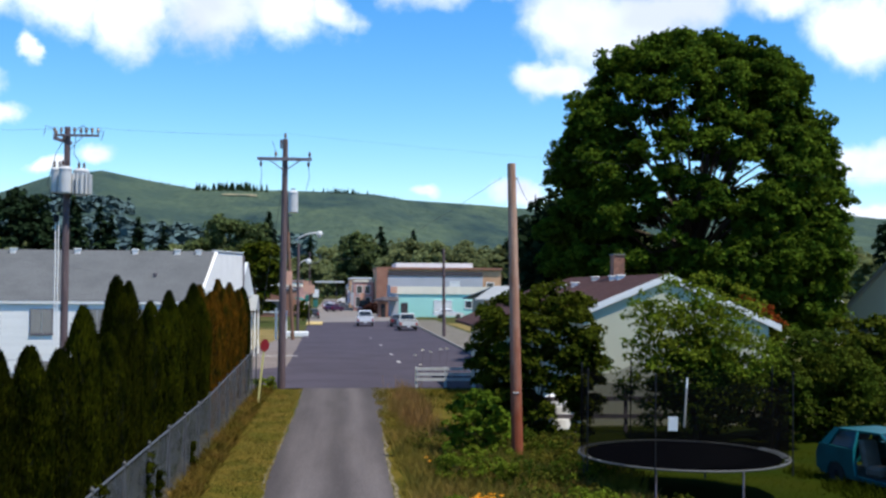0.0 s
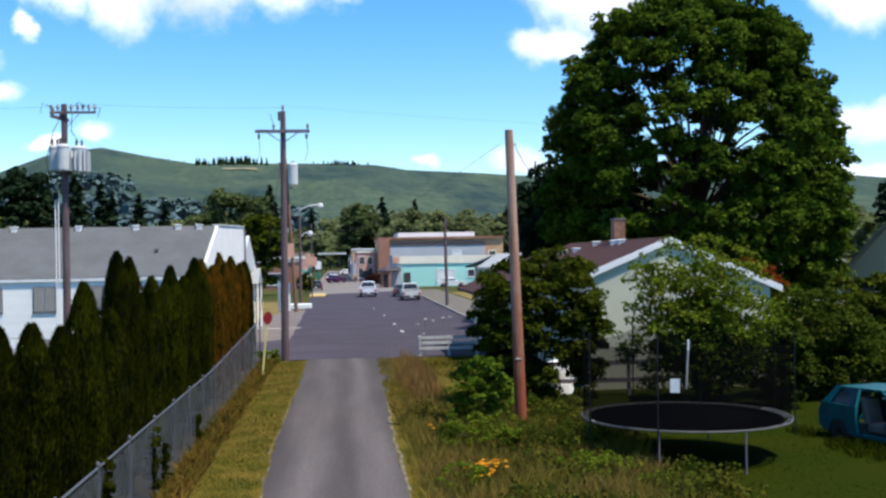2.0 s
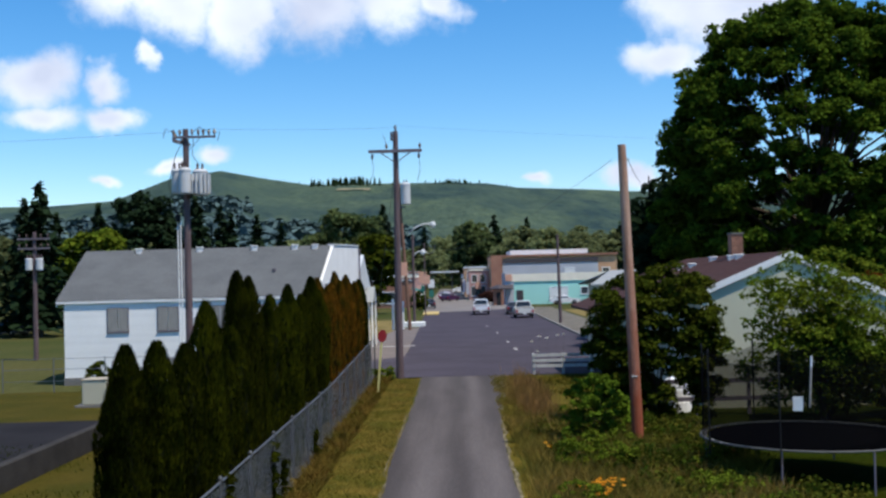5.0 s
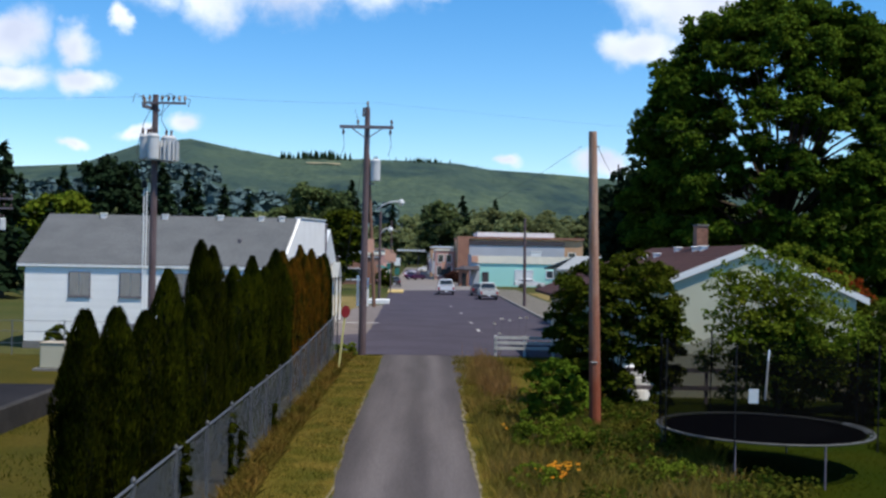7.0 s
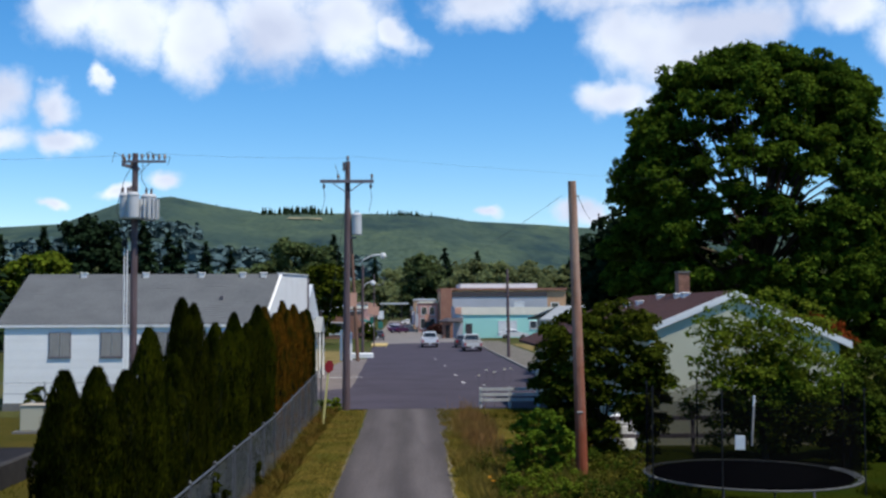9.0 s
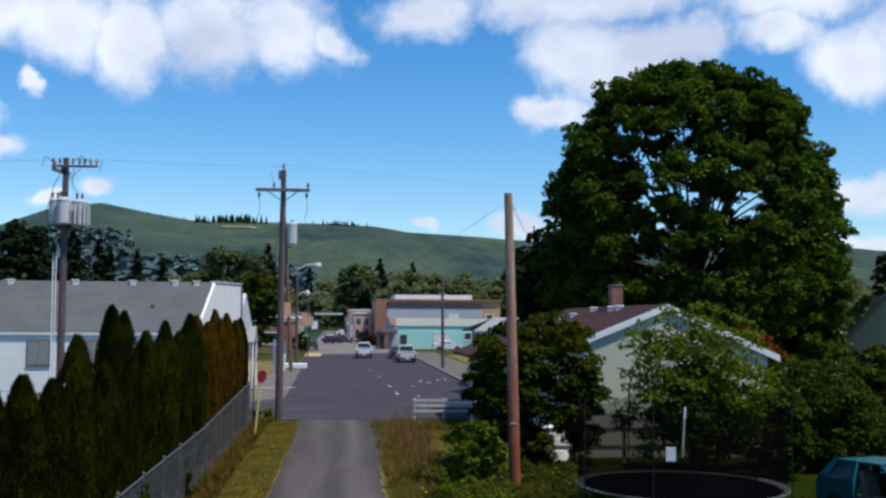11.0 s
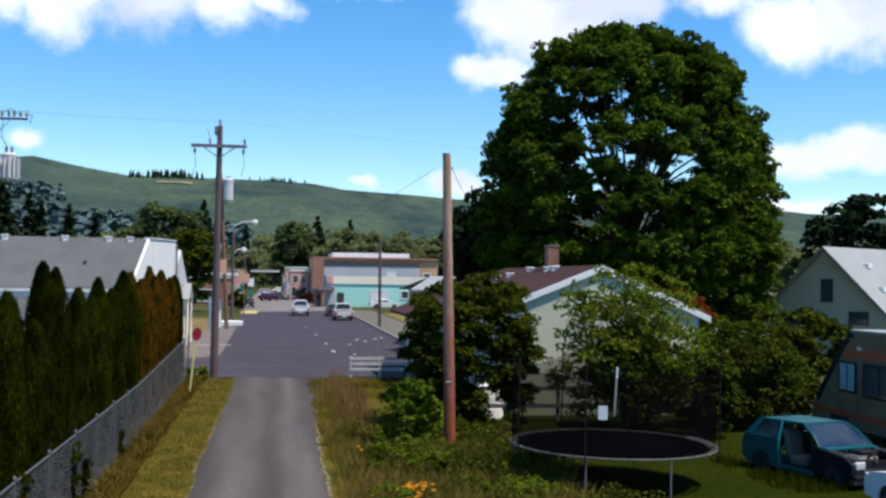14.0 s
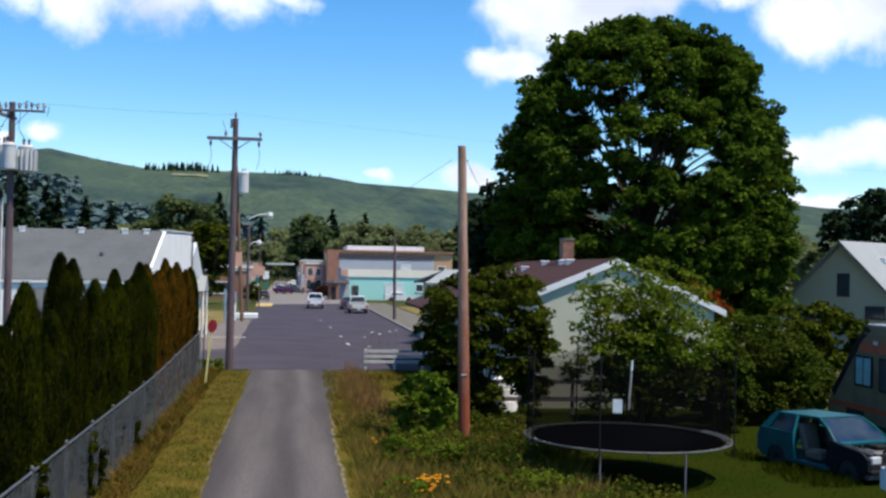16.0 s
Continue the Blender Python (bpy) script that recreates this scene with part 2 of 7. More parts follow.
M = dict(
    field=mat("field_grass", (0.04125, 0.0525, 0.0135), 0.95, second=(0.0825, 0.075, 0.02625), scale=0.06, amount=0.8, fine=3.0, grain=0.3, bump=0.4, bump_scale=12, spec=0.03),
    lawn=mat("lawn_grass", (0.01314, 0.02203, 0.0004501), 0.95, second=(0.02135, 0.02496, 0.0007194), scale=0.5, amount=0.7, fine=9.0, grain=0.3, bump=0.5, bump_scale=30, spec=0.03),
    dry=mat("dry_verge_grass", (0.112, 0.083, 0.013), 0.95, second=(0.050, 0.050, 0.0062), scale=1.1, amount=0.9, fine=10.0, grain=0.3, bump=0.5, bump_scale=30, spec=0.03),
    lane=mat("lane_asphalt", (0.096, 0.0845, 0.082), 0.93, second=(0.060, 0.0525, 0.0525), scale=1.3, amount=0.85, fine=55, grain=0.14, bump=0.35, bump_scale=90, stretch=(1, 0.05, 1), spec=0.08),
    street=mat("street_asphalt", (0.063, 0.0545, 0.0700), 0.93, second=(0.049, 0.0425, 0.054), scale=0.35, amount=0.9, fine=30, grain=0.12, bump=0.3, bump_scale=80, spec=0.08),
    street_old=mat("pale_street_asphalt", (0.185, 0.165, 0.150), 0.93, second=(0.14, 0.124, 0.112), scale=0.2, amount=0.8, fine=20, grain=0.1),
    grit=mat("pale_grit", (0.20, 0.17, 0.11), 0.96, second=(0.07, 0.062, 0.025), scale=1.6, amount=0.95, fine=30, grain=0.35, bump=0.6, bump_scale=60, spec=0.05),
    apron=mat("grey_apron_concrete", (0.172, 0.146, 0.134), 0.93, second=(0.125, 0.106, 0.100), scale=0.7, amount=0.8, fine=30, grain=0.12, spec=0.08),
    concrete=mat("concrete", (0.187, 0.1785, 0.1615), 0.92, second=(0.136, 0.1275, 0.1148), scale=0.8, amount=0.7, fine=30, grain=0.12, bump=0.2, bump_scale=50),
    stained=mat("dark_stained_concrete", (0.045, 0.042, 0.0396), 0.95, second=(0.027, 0.0252, 0.024), scale=1.2, amount=0.8, fine=25, grain=0.2, bump=0.3, bump_scale=40, spec=0.08),
    gravel=mat("gravel", (0.153, 0.1403, 0.119), 0.96, second=(0.1105, 0.09775, 0.0765), scale=0.6, amount=0.9, fine=18, grain=0.3, bump=0.8, bump_scale=40, spec=0.08),
    wood_grey=mat("weathered_pole_wood", (0.150, 0.110, 0.114), 0.9, second=(0.088, 0.063, 0.066), scale=3.0, amount=0.8, fine=30, grain=0.25, bump=0.5, bump_scale=40, stretch=(6, 6, 0.35), spec=0.08),
    wood_red=mat("red_brown_pole_wood", (0.31, 0.165, 0.105), 0.88, second=(0.45, 0.30, 0.23), scale=1.4, amount=0.95, fine=26, grain=0.35, bump=0.6, bump_scale=40, stretch=(5, 5, 0.7), spec=0.08),
    wood_arm=mat("grey_timber", (0.143, 0.125, 0.1485), 0.88, scale=3, amount=0.5, fine=30, grain=0.2),
    steel=mat("galvanised_steel", (0.168, 0.1736, 0.1848), 0.5, metal=0.6, scale=4, amount=0.3, fine=60, grain=0.08),
    post_steel=mat("dull_fence_steel", (0.08925, 0.09184, 0.09709), 0.6, metal=0.4, scale=4, amount=0.3),
    weathered_white=mat("weathered_white_paint", (0.5, 0.5, 0.48), 0.8, second=(0.36, 0.36, 0.34), scale=3, amount=0.6),
    wire_mesh=mat("galvanised_wire_mesh", (0.215, 0.23, 0.25), 0.6, scale=2, amount=0.4),
    can=mat("transformer_paint", (0.52, 0.53, 0.54), 0.5, second=(0.4, 0.4, 0.4), scale=3, amount=0.4, grain=0.05),
    porcelain=mat("brown_porcelain", (0.08, 0.05, 0.045), 0.25),
    black=mat("black_plastic", (0.018, 0.018, 0.02), 0.6, spec=0.08),
    wire=mat("wire", (0.05, 0.05, 0.055), 0.7),
    white=mat("white_paint", (0.78, 0.78, 0.77), 0.7, second=(0.62, 0.62, 0.6), scale=1.2, amount=0.35, fine=25, grain=0.05),
    siding=mat("white_lap_siding", (0.856, 0.8453, 0.8132), 0.75, second=(0.7704, 0.7597, 0.7276), scale=0.7, amount=0.5, fine=20, grain=0.05, per_object=0.03),
    cream=mat("cream_paint", (0.83, 0.77, 0.63), 0.8, scale=0.8, amount=0.25, grain=0.06),
    shingle=mat("grey_shingle", (0.108, 0.1125, 0.1152), 0.92, second=(0.081, 0.0846, 0.0873), scale=0.9, amount=0.7, fine=14, grain=0.2, per_object=0.02, bump=0.4, bump_scale=30),
    shingle_red=mat("maroon_shingle", (0.036, 0.0092, 0.0062), 0.92, second=(0.052, 0.0175, 0.011), scale=0.9, amount=0.6, fine=14, grain=0.25, per_object=0.12, bump=0.4, bump_scale=30),
    roof_grey=mat("weathered_pale_shingle", (0.27, 0.285, 0.29), 0.85, second=(0.22, 0.23, 0.235), scale=0.6, amount=0.5, grain=0.08),
    roof_pale=mat("pale_metal_roof", (0.6, 0.624, 0.636), 0.5, scale=0.5, amount=0.25, grain=0.05),
    grey_wall=mat("grey_house_paint", (0.441, 0.4182, 0.3145), 0.8, second=(0.378, 0.357, 0.2635), scale=0.6, amount=0.5, grain=0.05, per_object=0.03),
    barge_grey=mat("dark_grey_trim_paint", (0.20, 0.19, 0.165), 0.8, grain=0.06, amount=0.3),
    pale_wall=mat("pale_warm_white_paint", (0.5168, 0.5164, 0.384), 0.8, second=(0.4408, 0.4394, 0.32), scale=0.6, amount=0.5, grain=0.05),
    teal=mat("teal_wall_paint", (0.40, 0.74, 0.65), 0.8, second=(0.35, 0.66, 0.58), scale=0.2, amount=0.5, grain=0.05),
    brick=mat("red_brown_brick", (0.30, 0.15, 0.10), 0.9, second=(0.22, 0.10, 0.07), scale=1.0, amount=0.6, fine=8, grain=0.25, per_object=0.15),
    brick_tan=mat("tan_brick", (0.54, 0.33, 0.19), 0.9, second=(0.43, 0.25, 0.14), scale=0.5, amount=0.6, fine=5, grain=0.2),
    blue_wall=mat("blue_grey_stucco", (0.44, 0.45, 0.49), 0.85, second=(0.38, 0.39, 0.42), scale=0.3, amount=0.6, grain=0.06),
    dark_trim=mat("dark_band", (0.06, 0.05, 0.055), 0.7),
    tan=mat("tan_wall", (0.38, 0.33, 0.25), 0.85, scale=0.6, amount=0.4, grain=0.06),
    pink=mat("rose_storefront", (0.56, 0.32, 0.28), 0.85, scale=0.6, amount=0.4, grain=0.06),
    window=glass("window_glass"),
    curtain=mat("curtain_behind_glass", (0.3132, 0.2958, 0.2697), 0.35, second=(0.1914, 0.1827, 0.174), scale=9, amount=0.8, stretch=(5, 5, 0.2), spec=0.6),
    interior=mat("dark_interior", (0.02, 0.02, 0.022), 0.9),
    red_sign=mat("red_sign_paint", (0.2, 0.012, 0.018), 0.5, grain=0.04, amount=0.2),
    yellow=mat("yellow_paint", (0.5, 0.36, 0.12), 0.7, grain=0.08, amount=0.3),
    post_yellow=mat("pale_yellow_post", (0.62, 0.58, 0.22), 0.7, grain=0.08, amount=0.3),
    orange=mat("orange_sign", (0.62, 0.34, 0.24), 0.7, amount=0.2),
    green_sign=mat("dark_green_awning", (0.03, 0.16, 0.13), 0.7, amount=0.3),
    # the paler second tone paints sunlit streaks into the leaf colour
    hedge=mat("arborvitae_leaf", (0.0068, 0.0105, 0.0005), 0.8, second=(0.042, 0.046, 0.0018), scale=1.6, amount=0.8, per_island=0.45, per_object=0.3, translucent=0.25, spec=0.02),
    hedge_brown=mat("browned_arborvitae_leaf", (0.155, 0.064, 0.006), 0.85, second=(0.026, 0.029, 0.003), scale=2.2, amount=0.9, per_island=0.4, translucent=0.2, spec=0.02),
    # near-black: the shade inside the hedge is put into this colour
    hedge_shade_core=mat("arborvitae_inner_shade", (0.0045, 0.0065, 0.00175), 0.95, amount=0.4, spec=0.08),
    # lit clumps and the dark crown interior are put into these two tones
    maple=mat("maple_leaf", (0.021, 0.046, 0.0045), 0.85, second=(0.098, 0.150, 0.012), scale=0.9, amount=0.8, per_island=0.35, translucent=0.35, spec=0.02),
    shrub=mat("shrub_leaf", (0.029, 0.043, 0.0034), 0.85, second=(0.066, 0.076, 0.006), scale=0.6, amount=0.8, per_island=0.4, translucent=0.3, spec=0.02),
    shrub_light=mat("young_tree_leaf", (0.080, 0.125, 0.010), 0.85, second=(0.125, 0.145, 0.012), scale=0.6, amount=0.9, per_island=0.4, translucent=0.4, spec=0.02),
    feather_leaf=mat("feathery_shrub_leaf", (0.028, 0.052, 0.005), 0.85, second=(0.062, 0.078, 0.008), scale=0.9, amount=0.9, per_island=0.4, translucent=0.35, spec=0.02),
    weed_leaf=mat("weed_leaf", (0.030, 0.055, 0.005), 0.85, second=(0.098, 0.086, 0.012), scale=1.1, amount=0.9, per_island=0.45, translucent=0.35, spec=0.02),
    lime_leaf=mat("lime_leaf", (0.100, 0.155, 0.0112), 0.85, second=(0.06, 0.105, 0.0096), scale=2.0, amount=0.8, per_island=0.4, translucent=0.4, spec=0.02),
    olive_lawn=mat("olive_lawn_grass", (0.06, 0.048, 0.008), 0.95, second=(0.035, 0.037, 0.005), scale=0.5, amount=0.8, fine=10.0, grain=0.3, bump=0.5, bump_scale=30, spec=0.03),
    yard_asphalt=mat("dark_yard_asphalt", (0.022, 0.021, 0.023), 0.95, second=(0.015, 0.014, 0.016), scale=0.5, amount=0.8, fine=30, grain=0.15, spec=0.05),
    straw_lawn=mat("straw_lawn", (0.20, 0.15, 0.06), 0.95, second=(0.12, 0.10, 0.03), scale=0.3, amount=0.8, fine=6.0, grain=0.25, spec=0.03),
    plum_leaf=mat("plum_leaf", (0.06, 0.024, 0.02), 0.85, second=(0.035, 0.02, 0.014), scale=1.0, per_island=0.4, translucent=0.2, spec=0.02),
    rim_steel=mat("dull_steel_rim", (0.10, 0.10, 0.098), 0.6, spec=0.2),
    # pale blue-green: distance haze is put into the needle colour
    blue_fir=mat("hazed_fir_needles", (0.062, 0.098, 0.108), 0.9, second=(0.080, 0.120, 0.112), scale=0.01, amount=0.8, per_island=0.3, spec=0.0),
    dead_weed=mat("dead_weed_stems", (0.18, 0.105, 0.0234), 0.9, second=(0.075, 0.075, 0.0104), scale=0.9, amount=0.9, per_island=0.4, translucent=0.2, spec=0.02),
    soil=mat("dark_soil", (0.022, 0.018, 0.009), 0.98, second=(0.035, 0.03, 0.012), scale=1.5, amount=0.8, fine=20, grain=0.3, bump=0.5, bump_scale=40, spec=0.02),
    conifer=mat("conifer_needles", (0.01061, 0.02122, 0.009546), 0.8, second=(0.01591, 0.02785, 0.01114), scale=0.2, amount=0.7, per_island=0.4, translucent=0.1, spec=0.02),
    # lightened tones carry the haze of distance in the leaf colour
    far_leaf=mat("distant_leaf", (0.115, 0.150, 0.070), 0.8, second=(0.205, 0.215, 0.082), scale=0.04, amount=0.9, per_island=0.3, per_object=0.3, translucent=0.5, spec=0.02),
    deep_leaf=mat("deep_green_distant_leaf", (0.056, 0.084, 0.032), 0.8, second=(0.100, 0.125, 0.042), scale=0.3, amount=0.9, per_island=0.3, translucent=0.4, spec=0.02),
    red_leaf=mat("red_leaf", (0.1512, 0.0231, 0.007), 0.85, second=(0.1229, 0.042, 0.007), scale=0.8, amount=0.7, per_island=0.4, translucent=0.4, spec=0.02),
    bark=mat("bark", (0.085, 0.065, 0.05), 0.95, scale=3, amount=0.6, fine=25, grain=0.3, bump=0.8, bump_scale=25, stretch=(3, 3, 0.6), spec=0.08),
    rust_grass=mat("rust_tan_grass", (0.30, 0.165, 0.065), 0.9, second=(0.20, 0.145, 0.035), scale=0.7, amount=0.9, per_island=0.35, translucent=0.4, spec=0.02),
    tall_grass=mat("tall_grass", (0.29, 0.195, 0.05), 0.9, second=(0.16, 0.155, 0.024), scale=0.55, amount=0.9, per_island=0.35, translucent=0.45, spec=0.02),
    green_grass=mat("green_grass_blades", (0.02314, 0.03725, 0.001415), 0.9, second=(0.0347, 0.03902, 0.002178), scale=0.5, amount=0.8, per_island=0.35, translucent=0.3, spec=0.02),
    olive_blade=mat("olive_grass_blades", (0.160, 0.122, 0.020), 0.9, second=(0.085, 0.080, 0.010), scale=0.6, amount=0.9, per_island=0.35, translucent=0.35, spec=0.02),
    petal_orange=mat("orange_petal", (0.9, 0.44, 0.016), 0.7, per_island=0.25, translucent=0.3),
    petal_white=mat("white_flower_head", (0.78, 0.76, 0.66), 0.8, per_island=0.15, translucent=0.2),
    net=mat("black_netting", (0.0042, 0.0042, 0.00455), 0.9, spec=0),
    mat_black=mat("trampoline_mat", (0.00294, 0.00294, 0.00378), 1.0, spec=0, amount=0.3),
    pad=mat("faded_spring_pad", (0.315, 0.3225, 0.315), 0.8, second=(0.1875, 0.195, 0.195), scale=3, amount=0.8),
    teal_car=mat("teal_car_paint", (0.006, 0.085, 0.095), 0.35, second=(0.004, 0.05, 0.056), scale=2, amount=0.6, spec=0.25),
    # brighter copy of the car's teal, a highlight put into colour
    teal_bright=mat("teal_edge_highlight", (0.01, 0.16, 0.17), 0.4, second=(0.006, 0.09, 0.10), scale=4, amount=0.6),
    primer_and_shade=mat("dark_primer_and_shade", (0.0084, 0.0091, 0.0126), 0.65, second=(0.014, 0.014, 0.0154), scale=3, amount=0.6, spec=0.1),
    white_car=mat("white_car_paint", (0.75, 0.76, 0.78), 0.3, amount=0.15, grain=0.02, spec=0.6),
    silver_car=mat("beige_white_car_paint", (0.62, 0.61, 0.57), 0.3, amount=0.15, grain=0.02, spec=0.6),
    dark_car=mat("dark_car_paint", (0.03, 0.03, 0.04), 0.3, amount=0.2, spec=0.6),
    red_car=mat("red_car_paint", (0.0625, 0.006, 0.027), 0.3, amount=0.2, spec=0.6),
    plum_car=mat("plum_car_paint", (0.05, 0.012, 0.06), 0.3, amount=0.2, spec=0.6),
    blue_car=mat("blue_car_paint", (0.03, 0.05, 0.16), 0.3, amount=0.2, spec=0.6),
    tyre=mat("tyre_rubber", (0.02, 0.02, 0.02), 0.9),
    rim=mat("wheel_rim", (0.35, 0.35, 0.36), 0.4, metal=0.8),
    engine=mat("grimy_engine_parts", (0.05, 0.05, 0.052), 0.5, second=(0.18, 0.17, 0.16), scale=9, amount=0.6, metal=0.3),
    seat=mat("worn_car_seat", (0.13, 0.11, 0.09), 0.9, amount=0.5),
    rv_beige=mat("weathered_beige_panel", (0.22, 0.16, 0.085), 0.8, second=(0.115, 0.08, 0.042), scale=1.1, amount=0.8, fine=20, grain=0.08),
    rv_red=mat("rust_red_stripe", (0.42, 0.085, 0.03), 0.7, amount=0.4),
    lamp_red=mat("tail_light_red", (0.4, 0.01, 0.01), 0.3),
    hill=None,
)



def wheel_tracks(m, centres, half, pale):
    """Two paler, polished wheel tracks along y, wavering and broken by the surface's own stains."""
    n, l = m.node_tree.nodes, m.node_tree.links
    b = n["Principled BSDF"]
    co = n.new("ShaderNodeTexCoord")
    sep = n.new("ShaderNodeSeparateXYZ")
    l.new(co.outputs["Object"], sep.inputs[0])
    wob = n.new("ShaderNodeTexNoise")
    wob.inputs["Scale"].default_value, wob.inputs["Detail"].default_value = 0.22, 3.0
    l.new(co.outputs["Object"], wob.inputs["Vector"])

    def calc(op, a, c):
        k = n.new("ShaderNodeMath")
        k.operation = op
        for i, v in enumerate((a, c)):
            if isinstance(v, (int, float)):
                k.inputs[i].default_value = v
            else:
                l.new(v, k.inputs[i])
        return k.outputs[0]
    x = calc("ADD", sep.outputs[0], calc("MULTIPLY", calc("SUBTRACT", wob.outputs[0], 0.5), 0.7))
    track = None
    for c in centres:
        d = calc("SUBTRACT", 1.0, calc("DIVIDE", calc("ABSOLUTE", calc("SUBTRACT", x, c), 0.0), half))
        track = d if track is None else calc("MAXIMUM", track, d)
    soft = n.new("ShaderNodeMapRange")
    soft.interpolation_type = "SMOOTHSTEP"
    soft.inputs["From Min"].default_value, soft.inputs["From Max"].default_value = -0.3, 0.9
    soft.inputs["To Min"].default_value, soft.inputs["To Max"].default_value = 0.86, pale
    l.new(track, soft.inputs[0])
    old = b.inputs["Base Color"].links[0].from_socket
    hs = n.new("ShaderNodeHueSaturation")
    l.new(old, hs.inputs["Color"])
    l.new(soft.outputs[0], hs.inputs["Value"])
    l.new(hs.outputs[0], b.inputs["Base Color"])


wheel_tracks(M["lane"], (-0.85, 0.62), 0.55, 1.22)


def red_foot(m, low, high, tint):
    """The lower pole is stained red with old preservative, in an uneven line."""
    n, l = m.node_tree.nodes, m.node_tree.links
    b = n["Principled BSDF"]
    co = n.new("ShaderNodeTexCoord")
    sep = n.new("ShaderNodeSeparateXYZ")
    l.new(co.outputs["Object"], sep.inputs[0])
    ns = n.new("ShaderNodeTexNoise")
    ns.inputs["Scale"].default_value, ns.inputs["Detail"].default_value = 2.2, 5.0
    l.new(co.outputs["Object"], ns.inputs["Vector"])
    ad = n.new("ShaderNodeMath")
    ad.operation = "MULTIPLY_ADD"
    l.new(ns.outputs[0], ad.inputs[0])
    ad.inputs[1].default_value = 3.2
    l.new(sep.outputs[2], ad.inputs[2])
    r = n.new("ShaderNodeMapRange")
    r.inputs["From Min"].default_value, r.inputs["From Max"].default_value = low + 1.6, high + 1.6
    r.inputs["To Min"].default_value, r.inputs["To Max"].default_value = 0.85, 0.0
    l.new(ad.outputs[0], r.inputs[0])
    mx = n.new("ShaderNodeMix")
    mx.data_type = "RGBA"
    l.new(r.outputs[0], mx.inputs[0])
    l.new(b.inputs["Base Color"].links[0].from_socket, mx.inputs[6])
    mx.inputs[7].default_value = (*tint, 1)
    l.new(mx.outputs[2], b.inputs["Base Color"])


red_foot(M["wood_red"], 1.0, 5.6, (0.24, 0.046, 0.016))

# ---- building tools ----
rng = np.random.default_rng(7)


def finish(name, bm, material, smooth=False):
    me = bpy.data.meshes.new(name)
    bm.normal_update()
    bm.to_mesh(me)
    bm.free()
    if material:
        me.materials.append(material)
    if smooth:
        me.shade_smooth()
    return me


def part(name, bm, material, parent, label="", smooth=False):
    """One mesh object of its own under a thing or a part; bm may be a finished mesh."""
    me = bm if isinstance(bm, bpy.types.Mesh) else finish(name, bm, material, smooth)
    ob = new(name, me)
    ob.parent = parent
    if label:
        ob["label"] = label
    return ob


def thing(name, at, label, category, group="", kind=""):
    ob = new(name)
    ob.empty_display_size = 0.2
    ob.matrix_basis = at if isinstance(at, Matrix) else Matrix.Translation(at)
    return tagged(ob, label, category, group, kind)


def structure(name, bm, material, label, category, smooth=False):
    me = bm if isinstance(bm, bpy.types.Mesh) else finish(name, bm, material, smooth)
    return tagged(new(name, me), label, category, kind="structure")


def box(bm, x0, x1, y0, y1, z0, z1, m=None, bevel=0.0):
    vs = [bm.verts.new((x, y, z)) for x in (x0, x1) for y in (y0, y1) for z in (z0, z1)]
    fs = [(0, 1, 3, 2), (4, 6, 7, 5), (0, 4, 5, 1), (2, 3, 7, 6), (0, 2, 6, 4), (1, 5, 7, 3)]
    faces = [bm.faces.new([vs[i] for i in f]) for f in fs]
    if m is not None:
        bmesh.ops.transform(bm, matrix=m, verts=vs)
    if bevel:
        bmesh.ops.bevel(bm, geom=list({e for f in faces for e in f.edges}), offset=bevel, segments=1, affect="EDGES")
    return vs


def boxm(*a, **k):
    bm = bmesh.new()
    box(bm, *a, **k)
    return bm


def rod(bm, p0, p1, r0, r1=None, seg=8, cap=True):
    """A tapered round bar."""
    r1 = r0 if r1 is None else r1
    p0, p1 = Vector(p0), Vector(p1)
    q = (p1 - p0).to_track_quat("Z", "Y")
    rings = []
    for p, r in ((p0, r0), (p1, r1)):
        rings.append([bm.verts.new(p + q @ Vector((r * math.cos(2 * math.pi * i / seg), r * math.sin(2 * math.pi * i / seg), 0))) for i in range(seg)])
    for i in range(seg):
        j = (i + 1) % seg
        bm.faces.new((rings[0][i], rings[0][j], rings[1][j], rings[1][i]))
    if cap:
        bm.faces.new(rings[0][::-1])
        bm.faces.new(rings[1])


def pipe(bm, pts, radii, seg=7):
    """A round tube along points, with a radius at each."""
    pts = [Vector(p) for p in pts]
    if isinstance(radii, (int, float)):
        radii = [radii] * len(pts)
    rings = []
    for i, p in enumerate(pts):
        d = (pts[min(i + 1, len(pts) - 1)] - pts[max(i - 1, 0)]).normalized()
        q = d.to_track_quat("Z", "Y")
        rings.append([bm.verts.new(p + q @ Vector((radii[i] * math.cos(2 * math.pi * k / seg), radii[i] * math.sin(2 * math.pi * k / seg), 0))) for k in range(seg)])
    for a, b in zip(rings, rings[1:]):
        off = min(range(seg), key=lambda s: sum((a[k].co - b[(k + s) % seg].co).length_squared for k in range(seg)))
        for k in range(seg):
            bm.faces.new((a[k], a[(k + 1) % seg], b[(k + 1 + off) % seg], b[(k + off) % seg]))
    bm.faces.new(rings[0][::-1])
    bm.faces.new(rings[-1])


def lathe(bm, profile, seg=16, at=(0, 0, 0)):
    """Radius, height pairs turned about the upright axis."""
    rings = [[bm.verts.new((at[0] + r * math.cos(2 * math.pi * k / seg), at[1] + r * math.sin(2 * math.pi * k / seg), at[2] + z)) for k in range(seg)] for r, z in profile]
    for a, b in zip(rings, rings[1:]):
        for k in range(seg):
            bm.faces.new((a[k], a[(k + 1) % seg], b[(k + 1) % seg], b[k]))
    bm.faces.new(rings[0][::-1])
    bm.faces.new(rings[-1])


